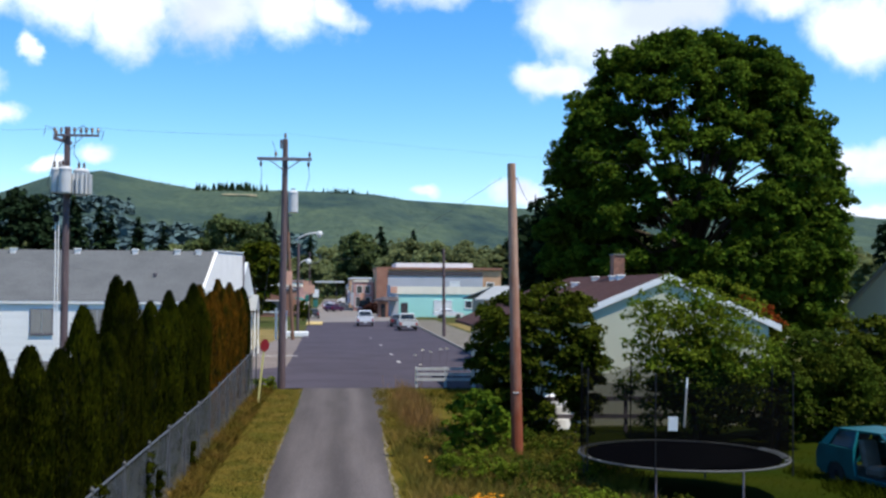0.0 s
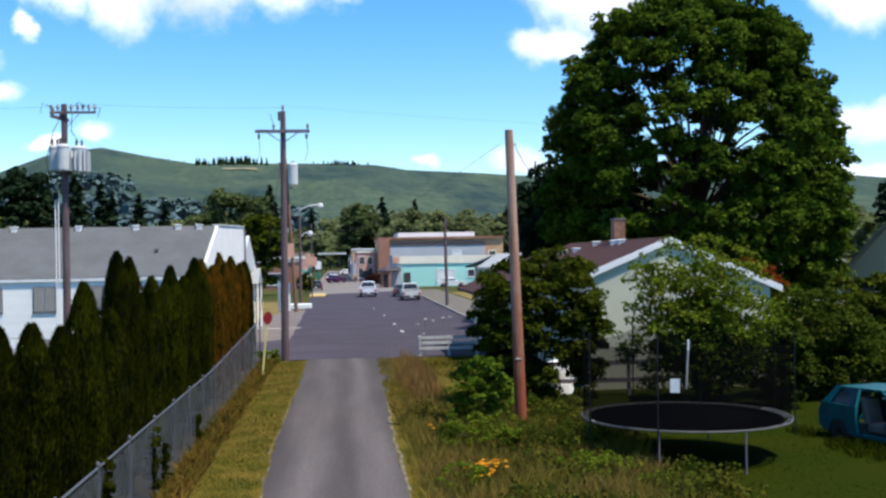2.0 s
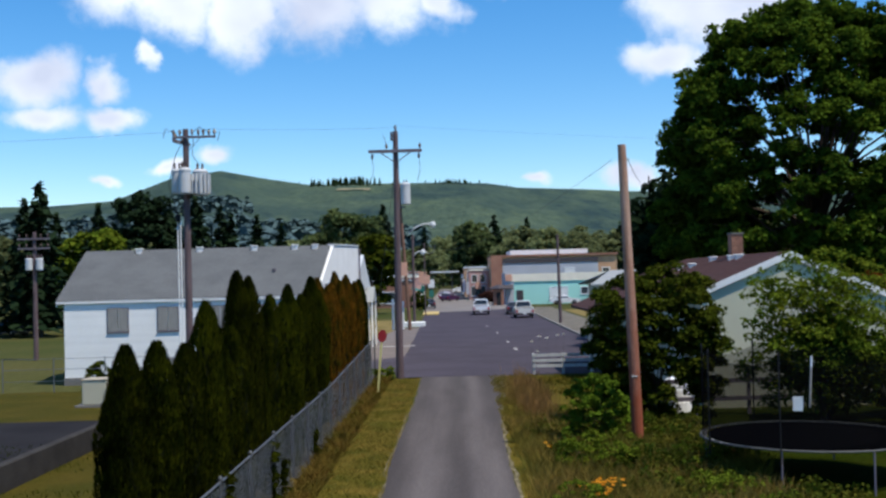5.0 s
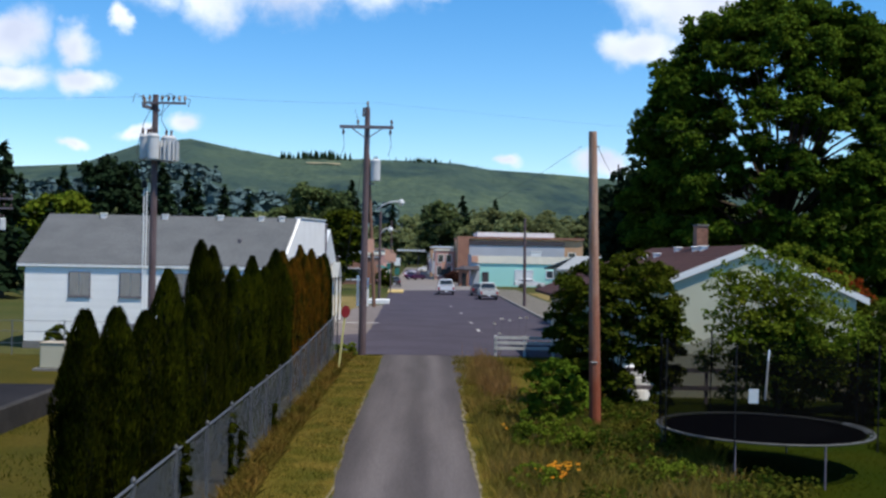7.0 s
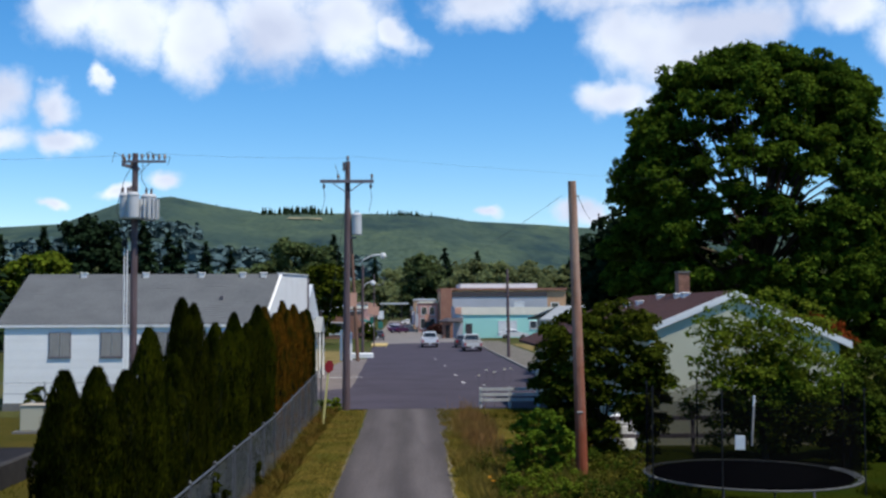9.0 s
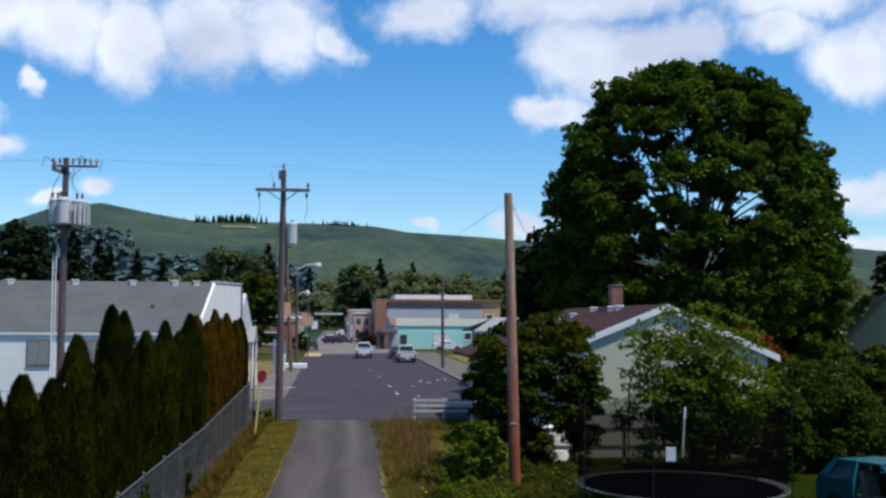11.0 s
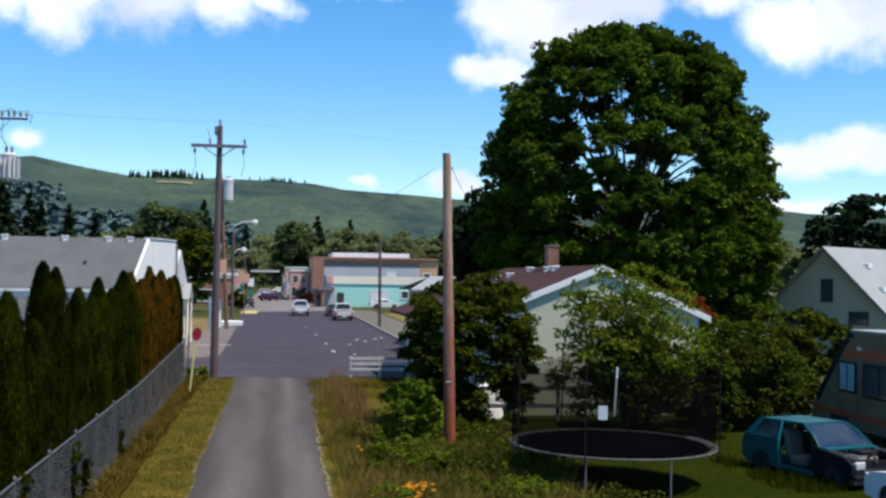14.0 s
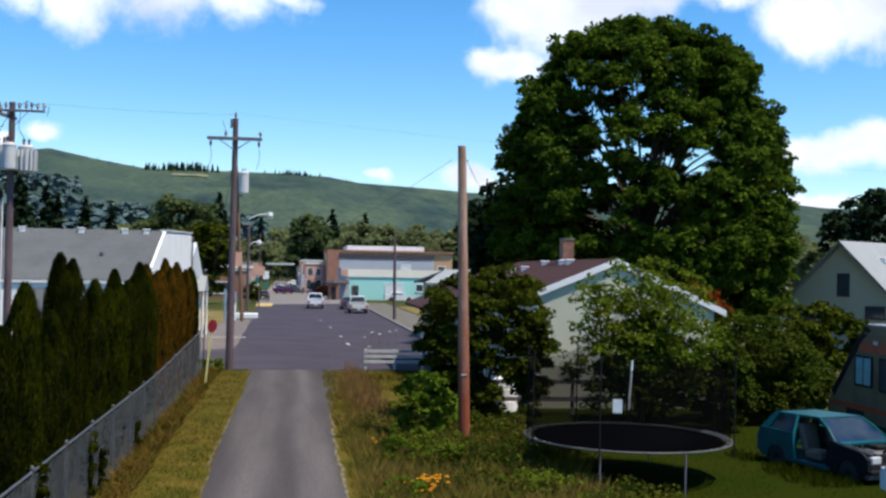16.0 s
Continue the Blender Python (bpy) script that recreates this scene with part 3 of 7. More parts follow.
def prism(bm, outline, depth, m=None):
    """A flat outline of x, z pairs given thickness along y (from 0 to depth)."""
    a = [bm.verts.new((x, 0, z)) for x, z in outline]
    b = [bm.verts.new((x, depth, z)) for x, z in outline]
    n = len(a)
    bm.faces.new(a)
    bm.faces.new(b[::-1])
    for i in range(n):
        j = (i + 1) % n
        bm.faces.new((a[j], a[i], b[i], b[j]))
    bmesh.ops.recalc_face_normals(bm, faces=bm.faces[:])
    if m is not None:
        bmesh.ops.transform(bm, matrix=m, verts=a + b)


def prismm(*a, **k):
    bm = bmesh.new()
    prism(bm, *a, **k)
    return bm


def quads_mesh(name, verts, material):
    """verts: n, 4, 3 array, a loose four-cornered leaf each."""
    n, k = verts.shape[:2]
    me = bpy.data.meshes.new(name)
    me.vertices.add(n * k)
    me.vertices.foreach_set("co", verts.reshape(-1).astype(np.float32))
    me.loops.add(n * k)
    me.loops.foreach_set("vertex_index", np.arange(n * k, dtype=np.int32))
    me.polygons.add(n)
    me.polygons.foreach_set("loop_start", np.arange(0, n * k, k, dtype=np.int32))
    me.update(calc_edges=True)
    me.materials.append(material)
    return me


def unit(v):
    return v / np.maximum(np.linalg.norm(v, axis=-1, keepdims=True), 1e-9)


def leaf_cards(pos, normal, size, stretch=1.35, bend=0.25):
    """Leaves at pos that face roughly along normal: pointed rhombs with a bent tip."""
    n = len(pos)
    side = unit(np.cross(normal, unit(rng.normal(size=(n, 3)))))
    along = np.cross(normal, side)
    s = (size * rng.uniform(0.65, 1.3, n))[:, None]
    tip = along * s * stretch * 0.5
    wide = side * s * 0.5
    droop = -normal * s * bend
    return np.stack([pos - tip, pos + wide * 1.0, pos + tip + droop, pos - wide], axis=1)


def clump_leaves(centres, radii, count, size, flat=0.8, up=0.5):
    """Leaves in the shells of many flattened clumps, the upper sides fuller than the lower."""
    out = []
    for c, r in zip(centres, radii):
        k = max(6, int(count * (r / np.mean(radii)) ** 2))
        d = unit(rng.normal(size=(k, 3)))
        d[:, 2] = np.where(d[:, 2] < -0.25, -d[:, 2], d[:, 2])
        rad = r * rng.uniform(0.55, 1.05, k)[:, None]
        p = c + d * rad * np.array([1, 1, flat])
        nrm = unit(d * 0.6 + np.array([0, 0, up]) + rng.normal(scale=0.45, size=(k, 3)))
        out.append(leaf_cards(p, nrm, size))
    return np.concatenate(out)


def limbs(bm, base, trunk_r, trunk_h, ends, lean=(0, 0)):
    """A trunk that forks into limbs reaching to the given ends."""
    base = Vector(base)
    top = base + Vector((lean[0], lean[1], trunk_h))
    pipe(bm, [base - Vector((0, 0, 0.2)), base + Vector((0, 0, 0.15)), base.lerp(top, 0.5), top], [trunk_r * 1.35, trunk_r * 1.1, trunk_r * 0.9, trunk_r * 0.7], 10)
    for e in ends:
        e = Vector(e)
        f = rng.uniform(0.55, 1.0)
        s = base.lerp(top, f)
        mid = s.lerp(e, 0.45) + Vector((0, 0, 0.12 * (e - s).length))
        mid2 = s.lerp(e, 0.75) + Vector((rng.normal() * 0.1, rng.normal() * 0.1, 0.08 * (e - s).length))
        r = trunk_r * rng.uniform(0.16, 0.26)
        pipe(bm, [s, mid, mid2, e], [r, r * 0.65, r * 0.4, r * 0.12], 6)


def crown_points(n, centre, radii, low=-0.6, inner=0.25, power=1.0):
    """Clump centres on and in a dome, uneven in depth."""
    pts = []
    while len(pts) < n:
        d = rng.normal(size=3)
        d /= np.linalg.norm(d)
        if d[2] < low:
            continue
        r = 1.0 - abs(rng.normal(scale=inner * 0.5))
        wob = 1.0 + 0.12 * noise.noise(Vector(d * 2.3 + np.array(centre) * 0.37))
        if power != 1.0:
            r /= float((np.abs(d) ** power).sum()) ** (1 / power)
        pts.append(np.array(centre) + d * np.array(radii) * max(0.25, r) * wob)
    return np.array(pts)

# ---- ground, lane and street ----
M["stripe"] = mat("worn_road_paint", (0.42, 0.41, 0.39), 0.9, second=(0.24, 0.23, 0.22), scale=1.5, amount=0.9)

def sheet(name, outline, z, material, label, category, thick=0.0):
    """A level piece of ground with the given outline; with thick, a slab whose top is at z."""
    bm = bmesh.new()
    vs = [bm.verts.new((x, y, z)) for x, y in outline]
    f = bm.faces.new(vs)
    bm.normal_update()
    if f.normal.z < 0:
        f.normal_flip()
    if thick:
        got = bmesh.ops.extrude_face_region(bm, geom=[f])
        bmesh.ops.translate(bm, verts=[v for v in got["geom"] if isinstance(v, bmesh.types.BMVert)], vec=(0, 0, -thick))
        bmesh.ops.recalc_face_normals(bm, faces=bm.faces[:])
    return structure(name, bm, material, label, category)


def ragged(points, step=0.7, amp=0.12, seed=0.0):
    """The same outline with uneven edges."""
    out = []
    for (x0, y0), (x1, y1) in zip(points, points[1:] + points[:1]):
        n = max(1, int(math.hypot(x1 - x0, y1 - y0) / step))
        for i in range(n):
            x, y = x0 + (x1 - x0) * i / n, y0 + (y1 - y0) * i / n
            k = noise.noise(Vector((x * 0.9 + seed, y * 0.9, seed))) * amp
            k2 = noise.noise(Vector((y * 0.9, x * 0.9 + 7 + seed, seed))) * amp
            out.append((x + k, y + k2))
    return out


bm = bmesh.new()
gx = [-4500, -1500, -500, -200, -80, -40, -20, -10, 0, 10, 20, 40, 80, 200, 500, 1500, 4500]
gv = [[bm.verts.new((x, y, 0)) for x in gx] for y in gx]
for i in range(len(gx) - 1):
    for j in range(len(gx) - 1):
        bm.faces.new((gv[i][j], gv[i][j + 1], gv[i + 1][j + 1], gv[i + 1][j]))
structure("ground", bm, M["field"], "rough grass ground of the small town", "ground")

LANE_LEFT = [(-1.45, -12), (-1.5, 18), (-1.64, 22), (-1.72, 27), (-1.67, 34), (-1.60, 42), (-1.66, 49.6)]
LANE_RIGHT = [(1.15, -12), (1.18, 21), (1.15, 26), (1.19, 30), (1.30, 35), (1.58, 41), (1.95, 47), (2.2, 49.6)]
lane_edge = LANE_LEFT[::-1] + LANE_RIGHT
sheet("lane", ragged(lane_edge, 0.6, 0.05), 0.024, M["lane"], "narrow grey asphalt lane with worn wheel tracks", "lane")
for name, edge, out in (("lane_edging", LANE_RIGHT, 0.09), ("lane_edging", LANE_LEFT, -0.05)):
    far_side = [(x + out, y) for x, y in edge[::-1]]
    sheet(name, ragged(edge + far_side, 0.35, 0.13, 31), 0.016, M["grit"], "pale crumbled grit along the lane's edge", "lane edging")
sheet("street", ragged([(-5.8, 49.5), (6.4, 49.5), (8.9, 62), (8.9, 150), (-4.0, 140), (-3.4, 100), (-3.0, 63), (-5.8, 59)], 2.0, 0.15, 3), 0.03, M["street"], "dark asphalt street", "road")
sheet("street_far", [(-4.3, 139), (8.6, 149), (7.5, 420), (-6.0, 420)], 0.026, M["street_old"], "pale worn asphalt of the main street", "road")
sheet("apron", [(-7.2, 60), (-3.0, 60.5), (-3.3, 99), (-5.2, 99), (-6.2, 80)], 0.02, M["apron"], "concrete apron beside the street", "pavement")
sheet("apron_stripe", [(-5.4, 72.0), (-2.8, 72.3), (-2.8, 72.9), (-5.4, 72.7)], 0.036, M["stripe"], "faded white painted stop line", "road marking")
for x, y, w in ((2.7, 97.0, 0.11), (3.17, 85.4, 0.14), (3.45, 73.4, 0.15), (3.55, 65.9, 0.2)):
    sheet("lane_marking", ragged([(x - w / 2, y), (x + w / 2, y + 0.1), (x + w / 2 - 0.05, y + 2.0), (x - w / 2 - 0.03, y + 1.8)], 0.4, 0.05, y), 0.037, M["stripe"], "worn white dash painted on the street", "road marking")
sheet("verge_lawn", ragged([(-9.5, 76), (-5.4, 76), (-5.2, 99), (-6.0, 118), (-11, 118)], 1.5, 0.3, 5), 0.018, M["straw_lawn"], "yellowed lawn beside the street", "lawn")
sheet("sidewalk_right", [(9.1, 72), (12.4, 74), (12.9, 150), (9.1, 150)], 0.13, M["gravel"], "pale gritty concrete sidewalk", "pavement", thick=0.3)
sheet("kerb_right", [(8.85, 74), (9.07, 73), (9.07, 150), (8.9, 150)], 0.15, M["concrete"], "weathered concrete kerb", "kerb", thick=0.3)
sheet("gravel_lot", ragged([(6.6, 54), (9.0, 61), (9.1, 70), (11.2, 74), (16, 90), (18, 64), (6.6, 60)], 1.5, 0.3, 8), 0.014, M["gravel"], "pale gravel beside the street", "pavement")
sheet("far_lawn", ragged([(13.3, 96), (19, 96), (22, 138), (13.6, 140)], 2, 0.3, 2), 0.016, M["straw_lawn"], "sun-dried lawn before the teal building", "lawn")
sheet("verge_left", ragged([(-3.9, -12), (-1.5, -12), (-1.6, 33), (-1.75, 49.3), (-3.6, 49.6)], 0.8, 0.2, 11), 0.012, M["dry"], "dry grass strip along the lane", "lawn")
sheet("verge_right", ragged([(1.1, -12), (4.6, -12), (4.8, 22), (6.6, 34), (6.4, 49.2), (1.9, 49.2), (1.2, 40)], 0.8, 0.3, 13), 0.010, M["dry"], "rough uncut verge beside the lane", "lawn")
sheet("back_yard", ragged([(4.8, 6), (40, 6), (40, 35.5), (6.6, 35.5), (4.7, 22)], 1.0, 0.3, 17), 0.015, M["lawn"], "green back yard lawn", "lawn")
sheet("side_yard", ragged([(-40, 13), (-5.0, 13), (-5.0, 47), (-40, 47)], 1.0, 0.3, 19), 0.013, M["olive_lawn"], "sun-dried lawn behind the hedge", "lawn")

sheet("hedge_bed", ragged([(-5.5, 13.0), (-3.75, 13.0), (-3.55, 48.6), (-5.0, 48.6)], 0.8, 0.15, 21), 0.019, M["soil"], "dark bare soil under the hedge", "ground")

# low concrete retaining wall and the sunken drive beyond it
sheet("drive_left", [(-40, 8), (-10.2, 8), (-10.2, 36.6), (-40, 36.6)], 0.022, M["yard_asphalt"], "dark asphalt yard behind the low wall", "road")
bm = bmesh.new()
box(bm, -10.3, -10.05, 6, 32.6, -0.2, 0.62, bevel=0.02)
structure("wall_low", bm, M["stained"], "low dark-stained concrete wall", "wall")

# ---- hills ----
hm = bpy.data.materials.new("forested_hill")
hm.use_nodes = True
hn, hl = hm.node_tree.nodes, hm.node_tree.links
hb = hn["Principled BSDF"]
hb.inputs["Roughness"].default_value = 1.0
hb.inputs["Specular IOR Level"].default_value = 0.05
hco = hn.new("ShaderNodeTexCoord")
hmp = hn.new("ShaderNodeMapping")
hmp.inputs["Scale"].default_value = (1, 0.28, 1)
hl.new(hco.outputs["Object"], hmp.inputs[0])
# the bluish greens below put aerial haze into the hill's own colour
prev = None
for sc, lo, hi, ca, cb in ((0.0035, 0.42, 0.60, (0.038, 0.062, 0.052), (0.076, 0.106, 0.062)), (0.0065, 0.47, 0.58, None, (0.022, 0.042, 0.042)), (0.022, 0.46, 0.70, None, (0.062, 0.090, 0.060)), (0.075, 0.42, 0.72, None, (0.038, 0.062, 0.048))):
    t1 = hn.new("ShaderNodeTexNoise")
    t1.inputs["Scale"].default_value, t1.inputs["Detail"].default_value = sc, 8.0
    hl.new(hmp.outputs[0], t1.inputs["Vector"])
    r1 = hn.new("ShaderNodeMapRange")
    r1.inputs["From Min"].default_value, r1.inputs["From Max"].default_value = lo, hi
    hl.new(t1.outputs[0], r1.inputs[0])
    x1 = hn.new("ShaderNodeMix")
    x1.data_type = "RGBA"
    hl.new(r1.outputs[0], x1.inputs[0])
    if prev is None:
        x1.inputs[6].default_value = (*ca, 1)
    else:
        hl.new(prev, x1.inputs[6])
    x1.inputs[7].default_value = (*cb, 1)
    prev = x1.outputs[2]
hl.new(prev, hb.inputs["Base Color"])
hbn = hn.new("ShaderNodeTexNoise")
hbn.inputs["Scale"].default_value, hbn.inputs["Detail"].default_value = 0.05, 8.0
hl.new(hmp.outputs[0], hbn.inputs["Vector"])
hbp = hn.new("ShaderNodeBump")
hbp.inputs["Strength"].default_value, hbp.inputs["Distance"].default_value = 1.0, 9.0
hl.new(hbn.outputs[0], hbp.inputs["Height"])
hl.new(hbp.outputs[0], hb.inputs["Normal"])
M["hill"] = hm

# skyline: degrees of azimuth, degrees of elevation
SKYLINE = [(-60, 3.2), (-40, 3.4), (-26, 3.9), (-20.3, 4.0), (-17.3, 4.25), (-14.4, 5.4), (-12.0, 5.75), (-9.6, 5.3), (-7.3, 4.95), (-5.6, 5.0), (-0.3, 4.95), (1.8, 4.85),
           (3.3, 4.58), (7.4, 4.34), (9, 4.2), (16, 3.9), (25.6, 3.7), (27.1, 3.5), (40, 3.3), (60, 3.0)]
RIDGE, FOOT = 2400.0, 620.0


def hill_point(a, s):
    """Azimuth in degrees, s from 0 at the foot to 1 at the ridge and on to 1.3 behind it."""
    top = np.interp(a, [p[0] for p in SKYLINE], [p[1] for p in SKYLINE])
    d = FOOT + (RIDGE - FOOT) * s
    ridge_h = RIDGE * math.tan(radians(top)) + 4.5
    x, y = d * math.sin(radians(a)), d * math.cos(radians(a))
    rise = s ** 1.25 if s <= 1 else 1 - (s - 1) * 1.2
    n = noise.fractal(Vector((x / 300, y / 1300, 3.1)), 1.0, 2.0, 5)
    n2 = noise.fractal(Vector((x / 80, y / 300, 1.7)), 1.0, 2.0, 4)
    fade = min(1, s * 4) * min(1, abs(1 - s) * 5 + 0.02)
    h = ridge_h * rise + (n * 16 + n2 * 7) * fade
    limit = d * math.tan(radians(top)) * 0.99
    return Vector((x, y, min(h, limit + 4.5) if s < 1 else h))


bm = bmesh.new()
arc = np.linspace(-60, 60, 361)
rows_s = list(np.linspace(0, 1, 34)) + [1.12, 1.3]
hv = [[bm.verts.new(hill_point(a, s) - (Vector((0, 0, 3)) if s == 0 else Vector())) for a in arc] for s in rows_s]
for i in range(len(rows_s) - 1):
    for j in range(len(arc) - 1):
        bm.faces.new((hv[i][j], hv[i][j + 1], hv[i + 1][j + 1], hv[i + 1][j]))
structure("backdrop_hills", bm, M["hill"], "long wooded hills with paler cleared slopes", "hill", smooth=True)

# a pale cleared field just below the ridge
bm = bmesh.new()
for k in range(12):
    for s in (0.90, 0.915):
        bm.verts.new(hill_point(k * 0.16 - 6.1, s) + Vector((0, 0, 3.0)))
bm.verts.ensure_lookup_table()
for k in range(11):
    bm.faces.new([bm.verts[i] for i in (2 * k, 2 * k + 2, 2 * k + 3, 2 * k + 1)])
structure("hill_field", bm, mat("straw_field", (0.27, 0.24, 0.14), 1.0, scale=0.02), "pale straw-coloured clearing near the hilltop", "field")

# ---- buildings ----
def window(parent, x0, x1, z0, z1, y, m=None, frame_mat=None, pane_mat=None, name="window", depth=0.07, bars=1, t=0.07):
    """A framed window on a wall that faces -y: frame, sill and panes. m places it."""
    m = m or Matrix()
    bm = bmesh.new()
    for a, b, c, d in ((x0 - t, x0, z0 - t, z1 + t), (x1, x1 + t, z0 - t, z1 + t), (x0, x1, z1, z1 + t), (x0, x1, z0 - t, z0)):
        box(bm, a, b, y - depth, y + 0.02, c, d, m=m)
    w = part(name, bm, frame_mat or M["white"], parent)
    part("sill", boxm(x0 - t * 1.6, x1 + t * 1.6, y - depth - 0.02, y - 0.004, z0 - t - 0.05, z0 - t - 0.003, m=m), frame_mat or M["white"], w)
    step = (x1 - x0) / bars
    for i in range(bars):
        part("pane", boxm(x0 + i * step + 0.015, x0 + (i + 1) * step - 0.015, y - 0.03, y + 0.015, z0, z1, m=m), pane_mat or M["window"], w)
    return w


def lap_boards(parent, x0, x1, z0, z1, y, material, board=0.2, m=None, name="siding_board"):
    """Overlapping boards on a wall that faces -y."""
    n = int((z1 - z0) / board)
    for i in range(n):
        z = z0 + i * board
        bm = bmesh.new()
        a = [bm.verts.new(v) for v in ((x0, y - 0.013, z), (x1, y - 0.013, z), (x1, y - 0.008, z + board), (x0, y - 0.008, z + board), (x0, y, z), (x1, y, z), (x1, y, z + board), (x0, y, z + board))]
        for f in ((0, 1, 2, 3), (4, 0, 3, 7), (1, 5, 6, 2), (4, 5, 1, 0), (3, 2, 6, 7)):
            bm.faces.new([a[k] for k in f])
        if m is not None:
            bmesh.ops.transform(bm, matrix=m, verts=a)
        part(name, bm, material, parent)


def slab(bm, corners, thick):
    """A roof plane of the given corners, thickened downwards."""
    top = [bm.verts.new(c) for c in corners]
    low = [bm.verts.new(Vector(c) - Vector((0, 0, thick))) for c in corners]
    bm.faces.new(top)
    bm.faces.new(low[::-1])
    n = len(top)
    for i in range(n):
        j = (i + 1) % n
        bm.faces.new((top[j], top[i], low[i], low[j]))
    bmesh.ops.recalc_face_normals(bm, faces=bm.faces[:])


def shingle_courses(parent, a, b, c, d, rows, material, name="shingle_course"):
    """Overlapping courses on a roof plane: a, b along the eave, d, c along the ridge."""
    a, b, c, d = (Vector(v) for v in (a, b, c, d))
    nrm = (b - a).cross(d - a).normalized()
    if nrm.z < 0:
        nrm = -nrm
    for i in range(rows):
        f0, f1 = i / rows, (i + 1.15) / rows
        p = [a.lerp(d, f0), b.lerp(c, f0), b.lerp(c, min(1, f1)), a.lerp(d, min(1, f1))]
        bm = bmesh.new()
        up = [p[0] + nrm * 0.008, p[1] + nrm * 0.008, p[2] + nrm * 0.004, p[3] + nrm * 0.004]
        t = [bm.verts.new(v) for v in up]
        l = [bm.verts.new(v + nrm * 0.002) for v in p]
        for q in ((t[0], t[1], t[2], t[3]), (l[0], l[1], t[1], t[0]), (l[1], l[2], t[2], t[1]), (l[3], l[0], t[0], t[3])):
            bm.faces.new(q)
        part(name, bm, material, parent)


def roof_vent(name, at, parent):
    bm = bmesh.new()
    box(bm, at[0] - 0.13, at[0] + 0.13, at[1] - 0.12, at[1] + 0.12, at[2] - 0.2, at[2] + 0.02, bevel=0.02)
    box(bm, at[0] - 0.17, at[0] + 0.17, at[1] - 0.15, at[1] + 0.15, at[2] + 0.02, at[2] + 0.07, bevel=0.015)
    return part(name, bm, M["white"], parent, "small white roof vent")


def white_hall():
    """The long white building with the grey shingle roof."""
    h = thing("white_building", (0, 0, 0), "long white building with a grey shingle roof, tall end wall", "building")
    x0, x1, y0, yr, y1 = -17.95, -6.35, 50.0, 54.2, 63.0
    ze, zr = 3.78, 6.14
    walls = part("wall", boxm(x0, x1, y0, y0 + 0.2, -0.2, ze), M["siding"], h)
    lap_boards(walls, x0 - 0.01, x1 + 0.01, 0.35, ze - 0.02, y0, M["siding"], 0.15)
    part("foundation", boxm(x0 - 0.04, x1 + 0.02, y0 - 0.05, y0 + 0.1, -0.2, 0.34), M["concrete"], h)
    bm = bmesh.new()
    prism(bm, [(0, -0.2), (0, ze), (yr - y0, zr - 0.05), (y1 - y0, zr - 0.05), (y1 - y0, -0.2)], 0.2, m=pose(x0 + 0.2, y0 + 0.21, 0, 0, 0, 90))
    part("end_wall", bm, M["siding"], h)
    bm = bmesh.new()
    ang = math.degrees(math.atan2(0.85, 12.0))
    prism(bm, [(0.21, -0.2), (0.21, ze + 0.05), (0.75, ze + 0.42), (yr - y0 + 0.25, zr + 0.10), (12.1, zr + 0.24), (12.1, -0.2)], 0.25, m=pose(x1, y0, 0, 0, 0, 90 - ang))
    part("parapet_wall", bm, M["white"], h, "plain white raised end wall")
    part("wall_cap", prismm([(yr - y0 + 0.2, zr + 0.104), (12.14, zr + 0.245), (12.14, zr + 0.31), (yr - y0 + 0.2, zr + 0.17)], 0.33, m=pose(x1 + 0.05, y0, 0, 0, 0, 90 - ang)), M["roof_pale"], h)
    bm = bmesh.new()
    rod(bm, (-5.42, 61.9, 0.2), (-5.42, 61.9, zr + 0.1), 0.05)
    part("downpipe", bm, M["wood_arm"], h)
    bm = bmesh.new()
    slope = (zr - ze) / (yr - y0)
    slab(bm, [(x0 - 0.35, y0 - 0.05, ze - 0.05 * slope + 0.1), (x1 - 0.13, y0 - 0.05, ze - 0.05 * slope + 0.1), (x1 + 0.17, yr, zr + 0.1), (x0 - 0.35, yr, zr + 0.1)], 0.12)
    slab(bm, [(x0 - 0.35, yr + 0.01, zr + 0.1), (x1 + 0.03, yr + 0.01, zr + 0.1), (x1 + 0.3, y1, zr - 0.5), (x0 - 0.35, y1, zr - 0.5)], 0.12)
    roof = part("roof", bm, M["shingle"], h, "grey shingle roof")
    shingle_courses(roof, (x0 - 0.37, y0 - 0.065, ze - 0.05 * slope + 0.105), (x1 - 0.135, y0 - 0.065, ze - 0.05 * slope + 0.105), (x1 + 0.165, yr, zr + 0.105), (x0 - 0.37, yr, zr + 0.105), 26, M["shingle"])
    part("gutter", boxm(x0 - 0.35, x1 - 0.26, y0 - 0.105, y0 - 0.07, ze - 0.05 * slope - 0.03, ze - 0.05 * slope + 0.085), M["white"], h)
    part("fascia", boxm(x0 - 0.37, x0 - 0.352, y0 - 0.05, y0, ze - 0.2, ze - 0.08), M["white"], h)
    for x in (-15.6, -12.6, -9.9, -7.9, -14.0 + 9.0 - 1.0 - 0.9):
        roof_vent("roof_vent", (x, yr - 0.25, zr + 0.1), h)
    bm = bmesh.new()
    rod(bm, (-8.6, y0 + 1.9, 4.6), (-8.6, y0 + 1.9, 5.05), 0.06)
    rod(bm, (-8.6, y0 + 1.9, 5.05), (-8.6, y0 + 1.9, 5.13), 0.1)
    part("vent_pipe", bm, M["wood_arm"], h)
